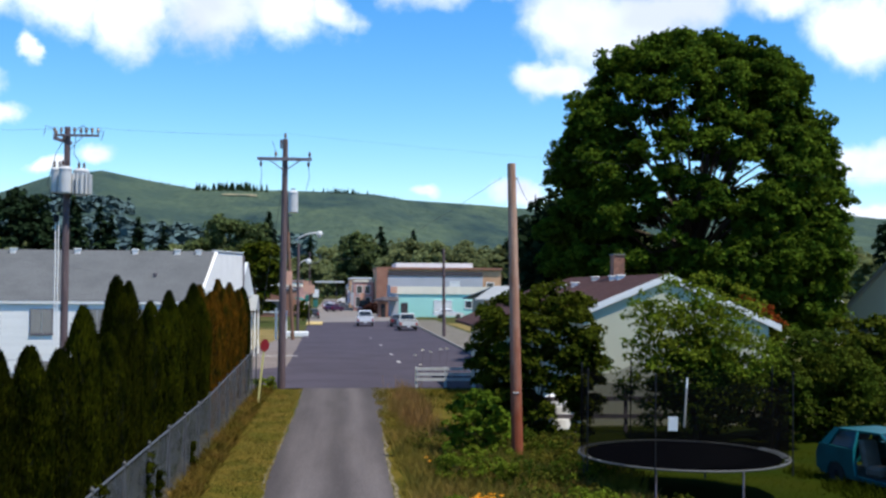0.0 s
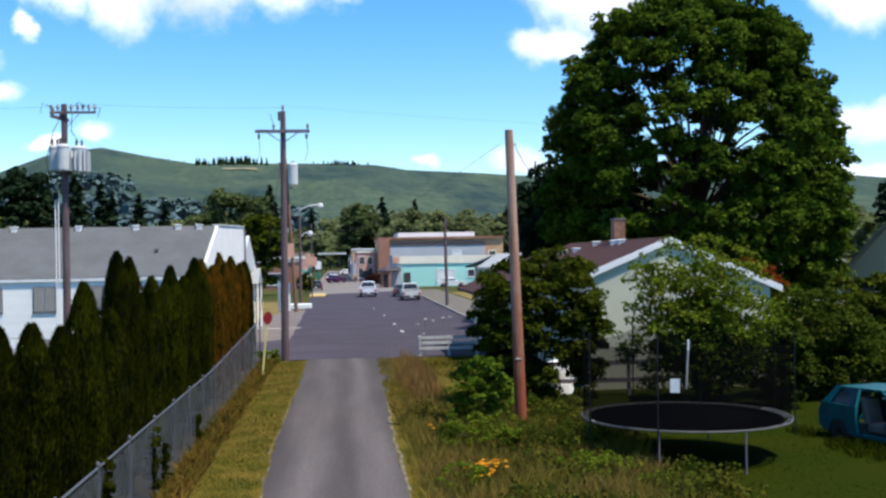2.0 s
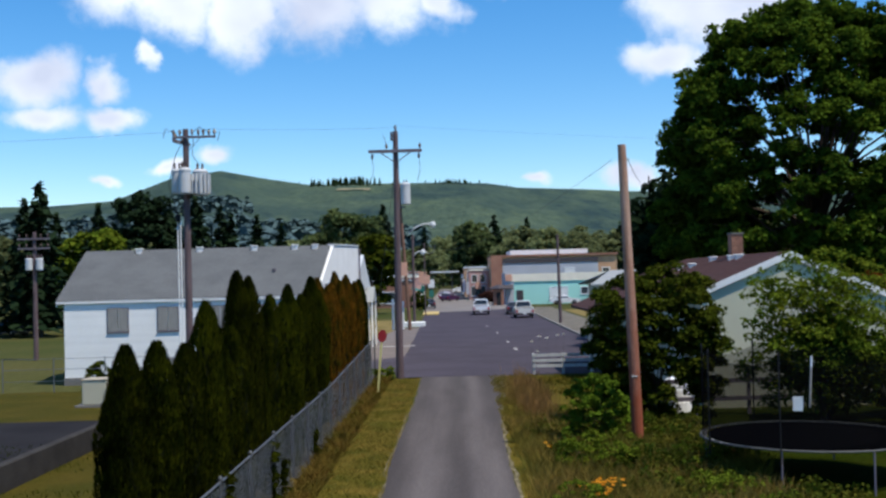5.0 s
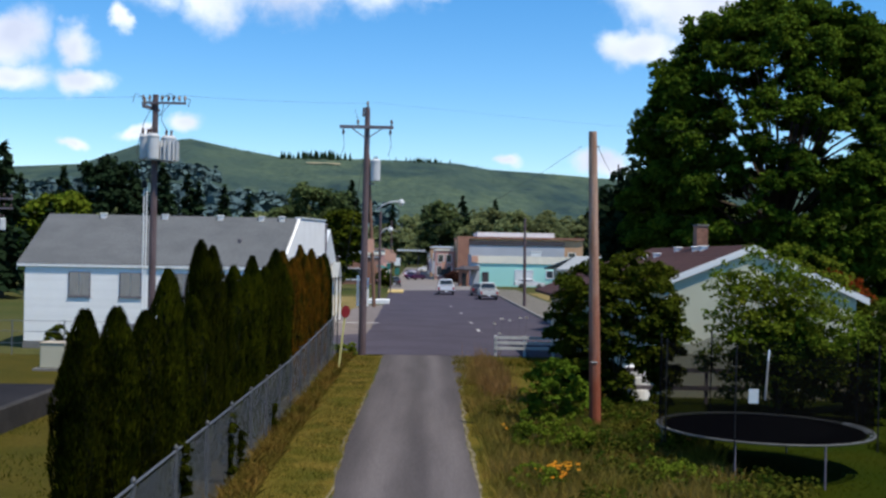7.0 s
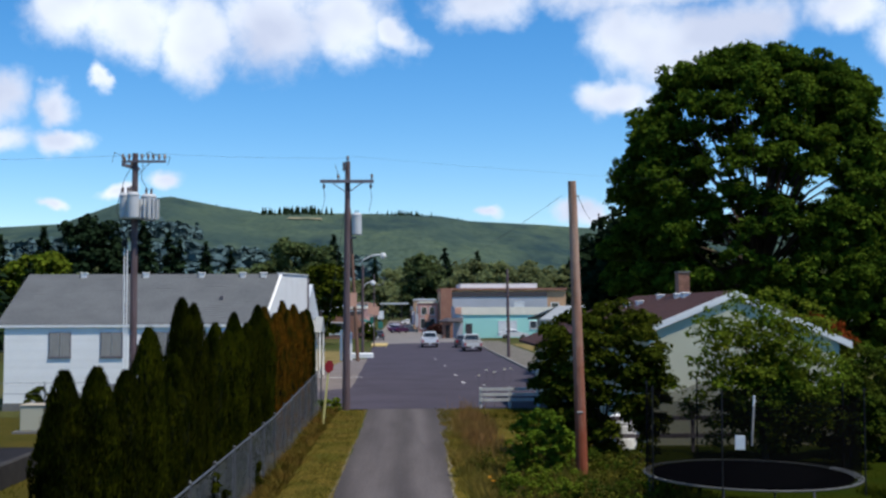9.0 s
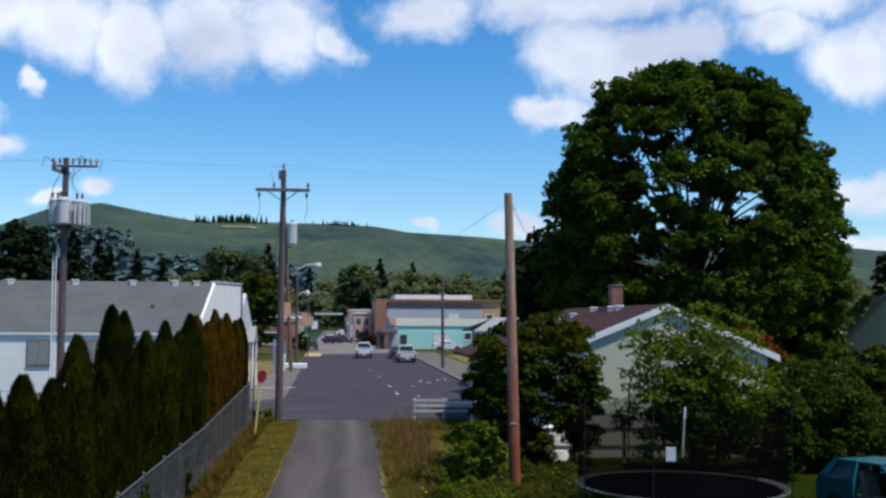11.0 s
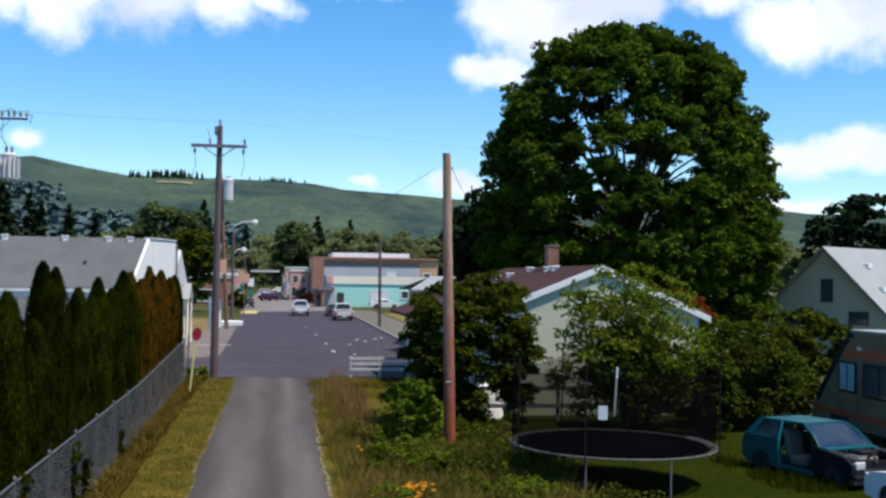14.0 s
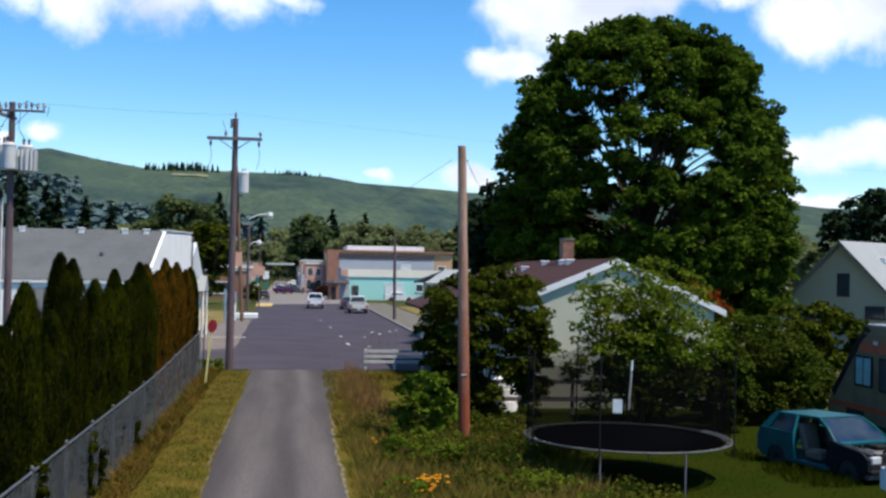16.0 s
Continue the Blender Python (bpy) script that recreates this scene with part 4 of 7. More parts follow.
    for x in (-15.95, -13.65, -11.25, -8.9):
        window(h, x, x + 0.92, 2.42, 3.46, y0 - 0.018, frame_mat=M["wood_arm"], pane_mat=M["curtain"], bars=2, t=0.035, depth=0.03)
    window(h, -13.75, -12.6, 0.55, 1.15, y0 - 0.018, frame_mat=M["wood_arm"], pane_mat=M["curtain"], bars=2, t=0.035, depth=0.03)
    return h


def next_house():
    """The small white house past the hall, with its porch."""
    h = thing("small_house", (0, 0, 0), "small white house with a gabled front porch", "house")
    part("wall", boxm(-11.5, -6.0, 66.0, 76.0, -0.2, 4.0), M["cream"], h)
    bm = bmesh.new()
    prism(bm, [(-0.2, 3.9), (10.2, 3.9), (10.2, 4.05), (5.0, 6.1), (-0.2, 4.05)], 5.5, m=pose(-5.95, 66.0, 0, 0, 0, 90))
    part("roof", bm, M["roof_pale"], h)
    part("wall_trim", boxm(-6.0, -5.94, 66.0, 66.2, 0, 4.0), M["white"], h)
    bm = bmesh.new()
    prism(bm, [(0, 3.0), (3.4, 3.0), (1.7, 4.0)], 0.5, m=pose(-5.48, 72.2, 0, 0, 0, 90))
    part("porch_roof", bm, M["roof_grey"], h)
    for y in (72.35, 75.4):
        part("porch_post", boxm(-5.63, -5.52, y, y + 0.13, 0, 3.0), M["white"], h)
    w = Matrix.Translation((-6.0, 0, 0)) @ pose(0, 0, 0, 0, 0, 90)
    window(h, 68.0, 69.0, 1.1, 2.4, -0.0, m=w)
    part("door", boxm(-6.0, -5.95, 73.4, 74.3, 0.1, 2.15), M["grey_wall"], h)
    return h


def red_roof_house():
    """The low house behind the trampoline."""
    h = thing("red_roofed_house", (0, 0, 0), "low pale house with a maroon shingle roof and brick chimney", "house")
    xl, xr, xm, y0, y1 = 8.0, 14.4, 10.92, 36.0, 52.0
    zl, zr, zt = 3.72, 3.38, 4.9
    bm = bmesh.new()
    prism(bm, [(xl, -0.2), (xr, -0.2), (xr, zr), (xm, zt), (xl, zl)], 0.2, m=pose(0, y0, 0))
    gable = part("gable_wall", bm, M["pale_wall"], h, "pale gable wall")
    part("wall", boxm(xl, xl + 0.2, y0 + 0.2, y1, -0.2, zl), M["pale_wall"], h)
    part("wall", boxm(xr - 0.2, xr, y0 + 0.2, y1, -0.2, zr), M["pale_wall"], h)
    part("wall", boxm(xl, xr, y1 - 0.2, y1 - 0.004, -0.2, zr), M["pale_wall"], h)
    part("wing_wall", boxm(6.55, xl - 0.004, 46.5, 55.0, -0.2, 2.75), M["pale_wall"], h)
    sl = (zt - zl) / (xm - xl)
    bm = bmesh.new()
    ex = 7.65
    slab(bm, [(ex, y0 - 0.06, zt - sl * (xm - ex) + 0.16), (ex, y1, zt - sl * (xm - ex) + 0.16), (xm, y1, zt + 0.16), (xm, y0 - 0.06, zt + 0.16)], 0.12)
    sr = (zt - zr) / (xr - xm)
    slab(bm, [(xm, y0 - 0.06, zt + 0.16), (xm, y1, zt + 0.16), (xr + 0.35, y1, zr - 0.35 * sr + 0.16), (xr + 0.35, y0 - 0.06, zr - 0.35 * sr + 0.16)], 0.12)
    slab(bm, [(5.75, 46.0, zt - sl * (xm - 5.75) + 0.13), (5.75, 55.3, zt - sl * (xm - 5.75) + 0.13), (xm - 0.6, 55.3, zt - sl * 0.6 + 0.13), (xm - 0.6, 46.0, zt - sl * 0.6 + 0.13)], 0.12)
    roof = part("roof", bm, M["shingle_red"], h, "maroon shingle roof")
    shingle_courses(roof, (ex - 0.02, y0 - 0.08, zt - sl * (xm - ex) + 0.165), (ex - 0.02, y1, zt - sl * (xm - ex) + 0.165), (xm, y1, zt + 0.165), (xm, y0 - 0.08, zt + 0.165), 18, M["shingle_red"])
    bm = bmesh.new()
    for pa, pb in (((ex - 0.05, zt - sl * (xm - ex) + 0.14), (xm, zt + 0.17)), ((xr + 0.4, zr - 0.35 * sr + 0.14), (xm, zt + 0.17))):
        d = 1 if pb[0] > pa[0] else -1
        bm2 = [(pa[0], pa[1]), (pb[0], pb[1]), (pb[0], pb[1] - 0.22), (pa[0], pa[1] - 0.22)]
        prism(bm, bm2, 0.05, m=pose(0, y0 - 0.12 - (0.003 if d < 0 else 0), 0))
    part("barge_board", bm, M["white"], h, "white painted barge boards")
    part("gutter", boxm(ex - 0.14, ex - 0.03, y0 - 0.06, 46.0, zt - sl * (xm - ex) - 0.02, zt - sl * (xm - ex) + 0.10), M["white"], h)
    chim = part("chimney", boxm(10.76, 11.18, 42.7, 43.3, 4.2, 5.88), M["brick"], h, "red-brown brick chimney")
    part("cap", boxm(10.73, 11.21, 42.66, 43.34, 5.882, 5.94), M["concrete"], chim)
    for i in range(13):
        z = 5.0 + i * 0.066
        for j in range(3):
            o = 0.07 if i % 2 else 0.0
            part("brick", boxm(10.745 + max(0, j * 0.15 - o), min(11.195, 10.745 + (j + 1) * 0.15 - o - 0.008), 42.685, 42.70, z, z + 0.056), M["brick"], chim)
    for y, x in ((41.8, 10.5), (40.9, 10.55), (46.0, 9.9), (47.5, 9.7), (44.8, 10.5)):
        roof_vent("roof_vent", (x, y, zt - sl * (xm - x) + 0.26), h)
    return h


def grey_house():
    """The tall gabled grey house by the yard."""
    h = thing("grey_house", pose(31.78, 60.0, 0, 0, 0, 0), "two-storey grey house with a pale roof and dark windows", "house")
    # local: gable wall faces -y of a turned frame
    r = pose(0, 0, 0, 0, 0, -58)
    half, ze, zt, deep = 3.7, 3.0, 6.6, 11.0
    bm = bmesh.new()
    prism(bm, [(-half, -0.2), (half, -0.2), (half, ze), (0, zt), (-half, ze)], 0.2, m=r)
    g = part("gable_wall", bm, M["grey_wall"], h, "grey painted gable wall")
    lap_boards(g, -half, half, 0.2, ze, 0, M["grey_wall"], 0.22, m=r)
    for x in (-half, half - 0.2):
        part("wall", boxm(x, x + 0.2, 0.2, deep, -0.2, ze, m=r), M["grey_wall"], h)
    part("wall", boxm(-half + 0.2, half - 0.2, deep - 0.2, deep, -0.2, ze, m=r), M["grey_wall"], h)
    s = (zt - ze) / half
    for sgn in (-1, 1):
        bm = bmesh.new()
        slab(bm, [r @ Vector(v) for v in ((0, -0.4, zt + 0.15), (sgn * (half + 0.45), -0.4, ze - 0.45 * s + 0.15), (sgn * (half + 0.45), deep + 0.3, ze - 0.45 * s + 0.15), (0, deep + 0.3, zt + 0.15))], 0.12)
        part("roof", bm, M["roof_grey"], h, "pale grey roof")
        bm = bmesh.new()
        prism(bm, [(0, zt + 0.16), (sgn * (half + 0.48), ze - 0.45 * s + 0.14), (sgn * (half + 0.48), ze - 0.45 * s - 0.08), (0, zt - 0.06)], 0.05, m=r @ Matrix.Translation((0, -0.46 - 0.002 * sgn, 0)))
        part("barge_board", bm, M["barge_grey"], h, "darker grey barge board")
    for x, y in ((1.2, 2.5), (2.6, 1.6), (1.6, 4.5)):
        bm = bmesh.new()
        z = zt - s * x + 0.15
        box(bm, x - 0.2, x + 0.2, y - 0.2, y + 0.2, z - 0.1, z + 0.22, m=r, bevel=0.02)
        part("roof_vent", bm, M["white"], h)
    for x0, x1, z0, z1 in ((-0.25, 0.4, 3.6, 4.8), (1.5, 2.6, 2.35, 2.95), (-2.4, -1.75, 1.5, 2.8)):
        window(h, x0, x1, z0, z1, 0, m=r, frame_mat=M["dark_trim"], pane_mat=M["window"], t=0.05)
    bm = bmesh.new()
    rod(bm, r @ Vector((-2.8, -0.05, 3.0)), r @ Vector((-2.8, -0.35, 3.15)), 0.03)
    rod(bm, r @ Vector((-2.8, -0.35, 3.05)), r @ Vector((-2.8, -0.38, 3.3)), 0.13)
    part("yard_light", bm, M["white"], h, "white yard light")
    return h


def pale_shed():
    h = thing("pale_shed", (0, 0, 0), "pale low shed with a light metal roof", "shed")
    part("wall", boxm(33.5, 40.0, 84.0, 92.0, -0.2, 3.2), M["grey_wall"], h)
    bm = bmesh.new()
    slab(bm, [(33, 83.5, 2.9), (40.5, 83.5, 2.9), (40.5, 88, 4.6), (33, 88, 4.6)], 0.15)
    slab(bm, [(33, 88.01, 4.6), (40.5, 88.01, 4.6), (40.5, 92.5, 2.9), (33, 92.5, 2.9)], 0.15)
    part("roof", bm, M["roof_grey"], h)


def storefront(name, x0, x1, y0, y1, z, wall, label, cornice, windows=()):
    """A flat-roofed block of the main street."""
    h = thing(name, (0, 0, 0), label, "building")
    part("wall", boxm(x0, x1, y0, y1, -0.2, z), wall, h)
    part("cornice", boxm(x0 - 0.12, x1 + 0.12, y0 - 0.12, y1 + 0.12, z, z + 0.28), cornice, h)
    part("roof", boxm(x0 + 0.3, x1 - 0.3, y0 + 0.3, y1 - 0.3, z + 0.284, z + 0.36), M["roof_pale"], h)
    for a, b, c, d in windows:
        window(h, a, b, c, d, y0, t=0.12)
    return h


def main_street():
    t = thing("teal_building", (0, 0, 0), "teal-green shop with a cream parapet and white window", "building")
    part("wall", boxm(9.0, 20.6, 170.0, 186.0, -0.2, 3.55), M["teal"], t)
    part("parapet", boxm(8.0, 24.5, 169.85, 186.2, 3.56, 4.75), M["cream"], t, "cream painted parapet")
    part("front_wall", boxm(7.6, 8.98, 169.9, 180.0, -0.2, 4.9), M["blue_wall"], t)
    window(t, 14.6, 17.2, 0.75, 2.5, 170.0, bars=2, pane_mat=M["white"], t=0.15)
    window(t, 19.4, 20.4, 1.45, 2.5, 170.0, t=0.12)
    part("door", boxm(9.4, 10.4, 169.9, 169.98, 0, 2.2), M["dark_trim"], t)
    part("red_panel", boxm(7.7, 8.7, 169.7, 169.84, 3.7, 4.7), M["orange"], t)
    bm = bmesh.new()
    slab(bm, [(6.2, 168.6, 2.55), (8.9, 168.6, 2.55), (8.9, 169.9, 3.1), (6.2, 169.9, 3.1)], 0.1)
    part("awning", bm, M["dark_trim"], t)
    w = thing("tan_annexe", (0, 0, 0), "tan single-storey annexe with a pale low roof", "building")
    part("wall", boxm(19.3, 29.0, 146.0, 160.0, -0.2, 3.2), M["tan"], w)
    bm = bmesh.new()
    slab(bm, [(17.8, 145.2, 3.1), (30.0, 145.2, 3.1), (30.0, 153, 4.9), (21.5, 153, 4.9)], 0.2)
    slab(bm, [(21.5, 153.01, 4.9), (30.0, 153.01, 4.9), (30.0, 161, 3.1), (18, 161, 3.1)], 0.2)
    part("roof", bm, M["roof_grey"], w, "pale metal roof")
    window(w, 22.2, 25.0, 1.6, 2.6, 146.0, pane_mat=M["cream"], t=0.12)
    window(w, 20.2, 20.9, 0.9, 1.9, 146.0, pane_mat=M["cream"], t=0.1)
    b = thing("brick_block", (0, 0, 0), "two-storey tan brick block with a blue-grey side wall", "building")
    part("wall", boxm(6.6, 29.4, 200.0, 222.0, -0.2, 7.9), M["brick_tan"], b)
    part("side_wall", boxm(8.6, 26.0, 199.8, 199.99, 2.0, 6.7), M["blue_wall"], b, "blue-grey painted lower wall")
    part("dark_band", boxm(8.6, 26.0, 199.7, 199.97, 6.71, 7.5), M["dark_trim"], b)
    part("cornice", boxm(6.4, 29.6, 199.6, 222.2, 7.91, 8.25), M["brick"], b)
    part("upper_roof", boxm(10.2, 24.5, 203.0, 219.0, 8.26, 9.15), M["white"], b, "pale raised roof")
    part("pilaster", boxm(6.5, 8.5, 199.5, 199.98, -0.2, 7.9), M["brick"], b)
    window(b, 20.0, 21.6, 4.6, 5.6, 199.8, pane_mat=M["white"], t=0.15)
    window(b, 26.8, 28.0, 4.5, 5.5, 200.0, t=0.15)
    storefront("rose_storefront", 2.6, 6.4, 214.0, 240.0, 5.6, M["pink"], "rose-coloured brick storefront with upper windows", M["cream"], ((3.0, 5.8, 0.8, 2.6), (3.2, 4.2, 3.4, 4.8), (4.8, 5.7, 3.4, 4.8)))
    storefront("tan_storefront", 2.0, 7.0, 246.0, 275.0, 6.4, M["brick_tan"], "tan brick storefront on the main street", M["roof_pale"], ((2.5, 6.4, 0.8, 2.8), (2.6, 3.8, 3.8, 5.2), (4.6, 5.8, 3.8, 5.2)))
    storefront("dark_storefront", 1.5, 7.0, 280.0, 315.0, 5.2, M["blue_wall"], "blue-grey storefront far down the street", M["dark_trim"], ((2.2, 6.4, 0.8, 2.8),))
    storefront("rose_shop", -14.0, -7.2, 205.0, 226.0, 4.6, M["pink"], "rose-painted shop with a flat roof", M["cream"], ((-12.5, -9.0, 0.8, 2.6),))
    storefront("brown_shop", -15.0, -7.5, 168.0, 198.0, 3.9, M["brick"], "brown brick shop with a green awning", M["dark_trim"], ((-13, -9, 0.8, 2.4),))
    storefront("cream_shop", -14.0, -7.4, 232.0, 262.0, 5.6, M["cream"], "cream storefront with a brick cornice", M["brick"], ((-12.5, -9.0, 0.8, 2.6),))
    bm = bmesh.new()
    slab(bm, [(-6.9, 167.5, 2.9), (-5.3, 167.5, 2.4), (-5.3, 184.0, 2.4), (-7.0, 184.0, 2.9)], 0.08)
    for y in (168.0, 183.4):
        rod(bm, (-5.45, y, 0), (-5.45, y, 2.4), 0.06)
    tagged(new("awning", finish("awning", bm, M["green_sign"])), "dark green shop awning on slim posts", "awning")
    c = thing("canopy", (0, 0, 0), "flat pale canopy on posts at the street's end", "canopy")
    part("canopy_roof", boxm(-7.5, 1.0, 330.0, 338.0, 5.9, 6.4), M["roof_pale"], c)
    for x in (-7.0, -1.2):
        part("post", boxm(x, x + 0.25, 333.0, 333.3, 0, 5.9), M["wood_arm"], c)


white_hall()
next_house()
red_roof_house()
grey_house()
pale_shed()
main_street()

# ---- trees and shrubs ----
def broadleaf(name, at, centre, radii, clumps, clump_r, leaves, leaf, leaf_mat, trunk_r, trunk_h, label, category="tree", low=-0.6, inner=0.5, arms=12, group="", thin=None, power=1.0):
    t = thing(name, at, label, category, group)
    pts = crown_points(clumps, centre, radii, low, inner, power)
    if thin is not None:
        pts = pts[np.array([thin(p) for p in pts])]
    ends = pts[rng.choice(len(pts), min(arms, len(pts)), replace=False)]
    bm = bmesh.new()
    limbs(bm, (0, 0, 0), trunk_r, trunk_h, [Vector(e) for e in ends])
    part("trunk", bm, M["bark"], t, smooth=True)
    rad = rng.uniform(clump_r * 0.65, clump_r * 1.35, len(pts))
    part("crown", quads_mesh("crown", clump_leaves(pts, rad, leaves, leaf), leaf_mat), leaf_mat, t)
    return t


def arborvitae(name, height, radius, leaf_mat, label, n=9000, plumes=6):
    """A column of several upright plumes, each with its own pointed tip."""
    t = thing(name, (0, 0, 0), label, "hedge tree", "arborvitae hedge")
    spec = [(0.0, 0.0, height, radius * 0.88)]
    turn = float(rng.uniform(0, 6.28))
    for k in range(plumes):
        a = turn + 2 * math.pi * k / plumes + float(rng.normal(scale=0.2))
        q = radius * float(rng.uniform(0.40, 0.56))
        spec.append((q * math.cos(a), q * math.sin(a), height * float(rng.uniform(0.74, 0.93)), radius * float(rng.uniform(0.42, 0.54))))

    def rad(r, f):
        return r * np.minimum(1.0, 0.62 + 2.0 * f) * np.clip((1 - f) / 0.24, 0, 1) ** 0.62
    core, out = bmesh.new(), []
    total = sum(s[2] * s[3] for s in spec)
    for px, py, h, r in spec:
        k = int(n * h * r / total)
        f = rng.uniform(0.0, 1.0, k) ** 0.95
        a = rng.uniform(0, 2 * math.pi, k)
        q = rad(r, f) * (1 + 0.10 * np.sin(a * 3 + f * 9) + 0.07 * np.sin(a * 5 - f * 23)) * rng.uniform(0.90, 1.05, k) + 0.012 + 0.03 * rng.random(k) * (f > 0.7)
        d = np.stack([np.cos(a), np.sin(a), np.zeros(k)], 1)
        pos = d * q[:, None] + np.stack([np.full(k, px), np.full(k, py), f * h], 1)
        nrm = unit(d + rng.normal(scale=0.35, size=(k, 3)) + np.array([0, 0, 0.15]))
        up = unit(np.array([0, 0, 1.0]) + d * 0.28 + rng.normal(scale=0.2, size=(k, 3)))
        side = unit(np.cross(nrm, up))
        s = rng.uniform(0.6, 1.35, k)[:, None]
        out.append(np.stack([pos - up * 0.045 * s, pos + side * 0.022 * s, pos + up * 0.075 * s + d * 0.008, pos - side * 0.022 * s], 1))
    # added solid core, coloured as the shaded depth behind the sprays
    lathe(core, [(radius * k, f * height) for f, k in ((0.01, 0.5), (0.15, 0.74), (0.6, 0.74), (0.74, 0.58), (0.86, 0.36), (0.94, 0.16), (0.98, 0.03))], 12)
    part("inner_growth", core, M["hedge_shade_core"], t, smooth=True)
    bm = bmesh.new()
    rod(bm, (0, 0, -0.2), (0, 0, height * 0.3), 0.08, 0.05)
    part("trunk", bm, M["bark"], t)
    part("crown", quads_mesh("crown", np.concatenate(out), leaf_mat), leaf_mat, t)
    return t


HEDGE = [arborvitae("arborvitae", 3.6, 0.58, M["hedge"], "dense dark green columnar arborvitae in a hedge row", 17000, 3),
         arborvitae("arborvitae", 4.0, 0.54, M["hedge"], "dense dark green columnar arborvitae in a hedge row", 17000, 2),
         arborvitae("arborvitae", 3.7, 0.54, M["hedge_brown"], "browned columnar arborvitae in a hedge row", 17000, 3)]
# the hedge's height along the row, and the few that stand out
CREST = [(15.2, 3.25), (16.3, 3.3), (18.6, 3.4), (20.6, 3.45), (22.0, 3.55), (24.8, 3.9), (26.0, 4.0), (33.0, 4.25), (47.5, 4.4)]
TALL = {18.8: 4.15, 22.4: 4.68, 23.75: 4.58, 39.6: 4.75}
# the first few stand closer and a little out of line
FRONT = {15.3: (3.2, -0.16), 15.85: (3.6, -0.06), 16.7: (3.6, 0.0), 17.7: (3.5, 0.0)}
ROW = [(y, h, 1) for y, (h, shift) in FRONT.items()]
y = 18.75
while y < 47.6:
    hgt = float(np.interp(y, [c[0] for c in CREST], [c[1] for c in CREST])) + float(rng.normal(scale=0.17))
    ROW.append((y, hgt, 2 if 35.0 < y < 45.3 else int(rng.integers(2))))
    y += float(rng.uniform(0.88, 1.08))
for ty, th in TALL.items():
    i = min(range(len(ROW)), key=lambda k: abs(ROW[k][0] - ty))
    ROW[i] = (ty, th, ROW[i][2])
used = set()
for y, hgt, kind in ROW:
    src = HEDGE[kind]
    base_h = (3.6, 4.0, 3.7)[kind]
    x = -4.58 + 0.014 * (y - 14) + float(rng.normal(scale=0.10)) + FRONT.get(y, (0, 0))[1]
    m = pose(x, y, 0, 0, float(rng.normal(scale=1.2)), float(rng.uniform(0, 360)))
    if kind not in used:
        used.add(kind)
        src.matrix_basis = m
        ob = src
    else:
        ob = copy_thing(src, m)
    k = float(rng.uniform(0.62, 0.74)) * (1.02 if y in FRONT else 0.94 if y in TALL else 1.0)
    ob.scale = (k, k, hgt / base_h)

# the great maple behind the house: lobes of many small sprays over a broad barrel of a crown
MAPLE = [(1.6, 6.9), (3.2, 7.9), (5.5, 8.3), (8.0, 8.35), (10.5, 8.1), (12.8, 7.5), (14.9, 6.85), (16.7, 6.05), (18.0, 5.0), (18.8, 3.5), (19.2, 1.2)]


def maple():
    t = thing("maple_tree", (21.0, 64.0, 0), "huge round-crowned green maple behind the house", "tree")
    lobes = []
    while len(lobes) < 900:
        z = float(rng.uniform(1.6, 19.2))
        full = float(np.interp(z, [p[0] for p in MAPLE], [p[1] for p in MAPLE]))
        a = float(rng.uniform(0, 2 * math.pi))
        depth = 1.0 - abs(float(rng.normal(scale=0.13)))
        if z > 17.5:
            depth = math.sqrt(float(rng.uniform(0.02, 1.0)))
        if rng.random() > full / 8.0 + 0.15:
            continue
        wob = 1.0 + 0.09 * noise.noise(Vector((math.cos(a) * 2.2, math.sin(a) * 2.2, z * 0.35)))
        p = np.array([math.cos(a) * full * depth * wob, math.sin(a) * full * depth * wob, z])
        # the side away from the sun is thinner and lets the sky through
        if -6.3 < p[0] < 2.2 and 6.5 < z < 16.8:
            if depth < 0.78 or rng.random() < (0.60 if noise.noise(Vector(p * 1.1)) < 0.05 else 0.30):
                continue
        lobes.append(p)
    lobes = np.array(lobes)
    ends = lobes[lobes[:, 2] > 6.0]
    ends = ends[rng.choice(len(ends), 60, replace=False)]
    bm = bmesh.new()
    limbs(bm, (0, 0, 0), 0.5, 8.0, [Vector(e) for e in ends])
    part("trunk", bm, M["bark"], t, smooth=True)
    sprays, size = [], []
    for c in lobes:
        r = float(rng.uniform(0.6, 1.25))
        k = int(9 * r * r) + 3
        d = unit(rng.normal(size=(k, 3)))
        d[:, 2] = np.where(d[:, 2] < -0.2, -d[:, 2] * 0.8, d[:, 2])
        sprays.append(c + d * r * np.array([1.0, 1.0, 0.95]) * rng.uniform(0.55, 1.0, k)[:, None])
        size.append(rng.uniform(0.27, 0.56, k))
    leaves = clump_leaves(np.concatenate(sprays), np.concatenate(size), 36, 0.185, flat=0.9, up=0.35)
    part("crown", quads_mesh("crown", leaves, M["maple"]), None, t)


maple()
# small trees and shrubs of the yard
def shrub_hollow(p):
    """Low down the bushy tree is open on one side."""
    return not (abs(p[0] - 0.66) < 0.5 and p[2] < 1.2 and rng.random() < 0.9) and not (p[0] < -1.3 and p[2] < 0.7)


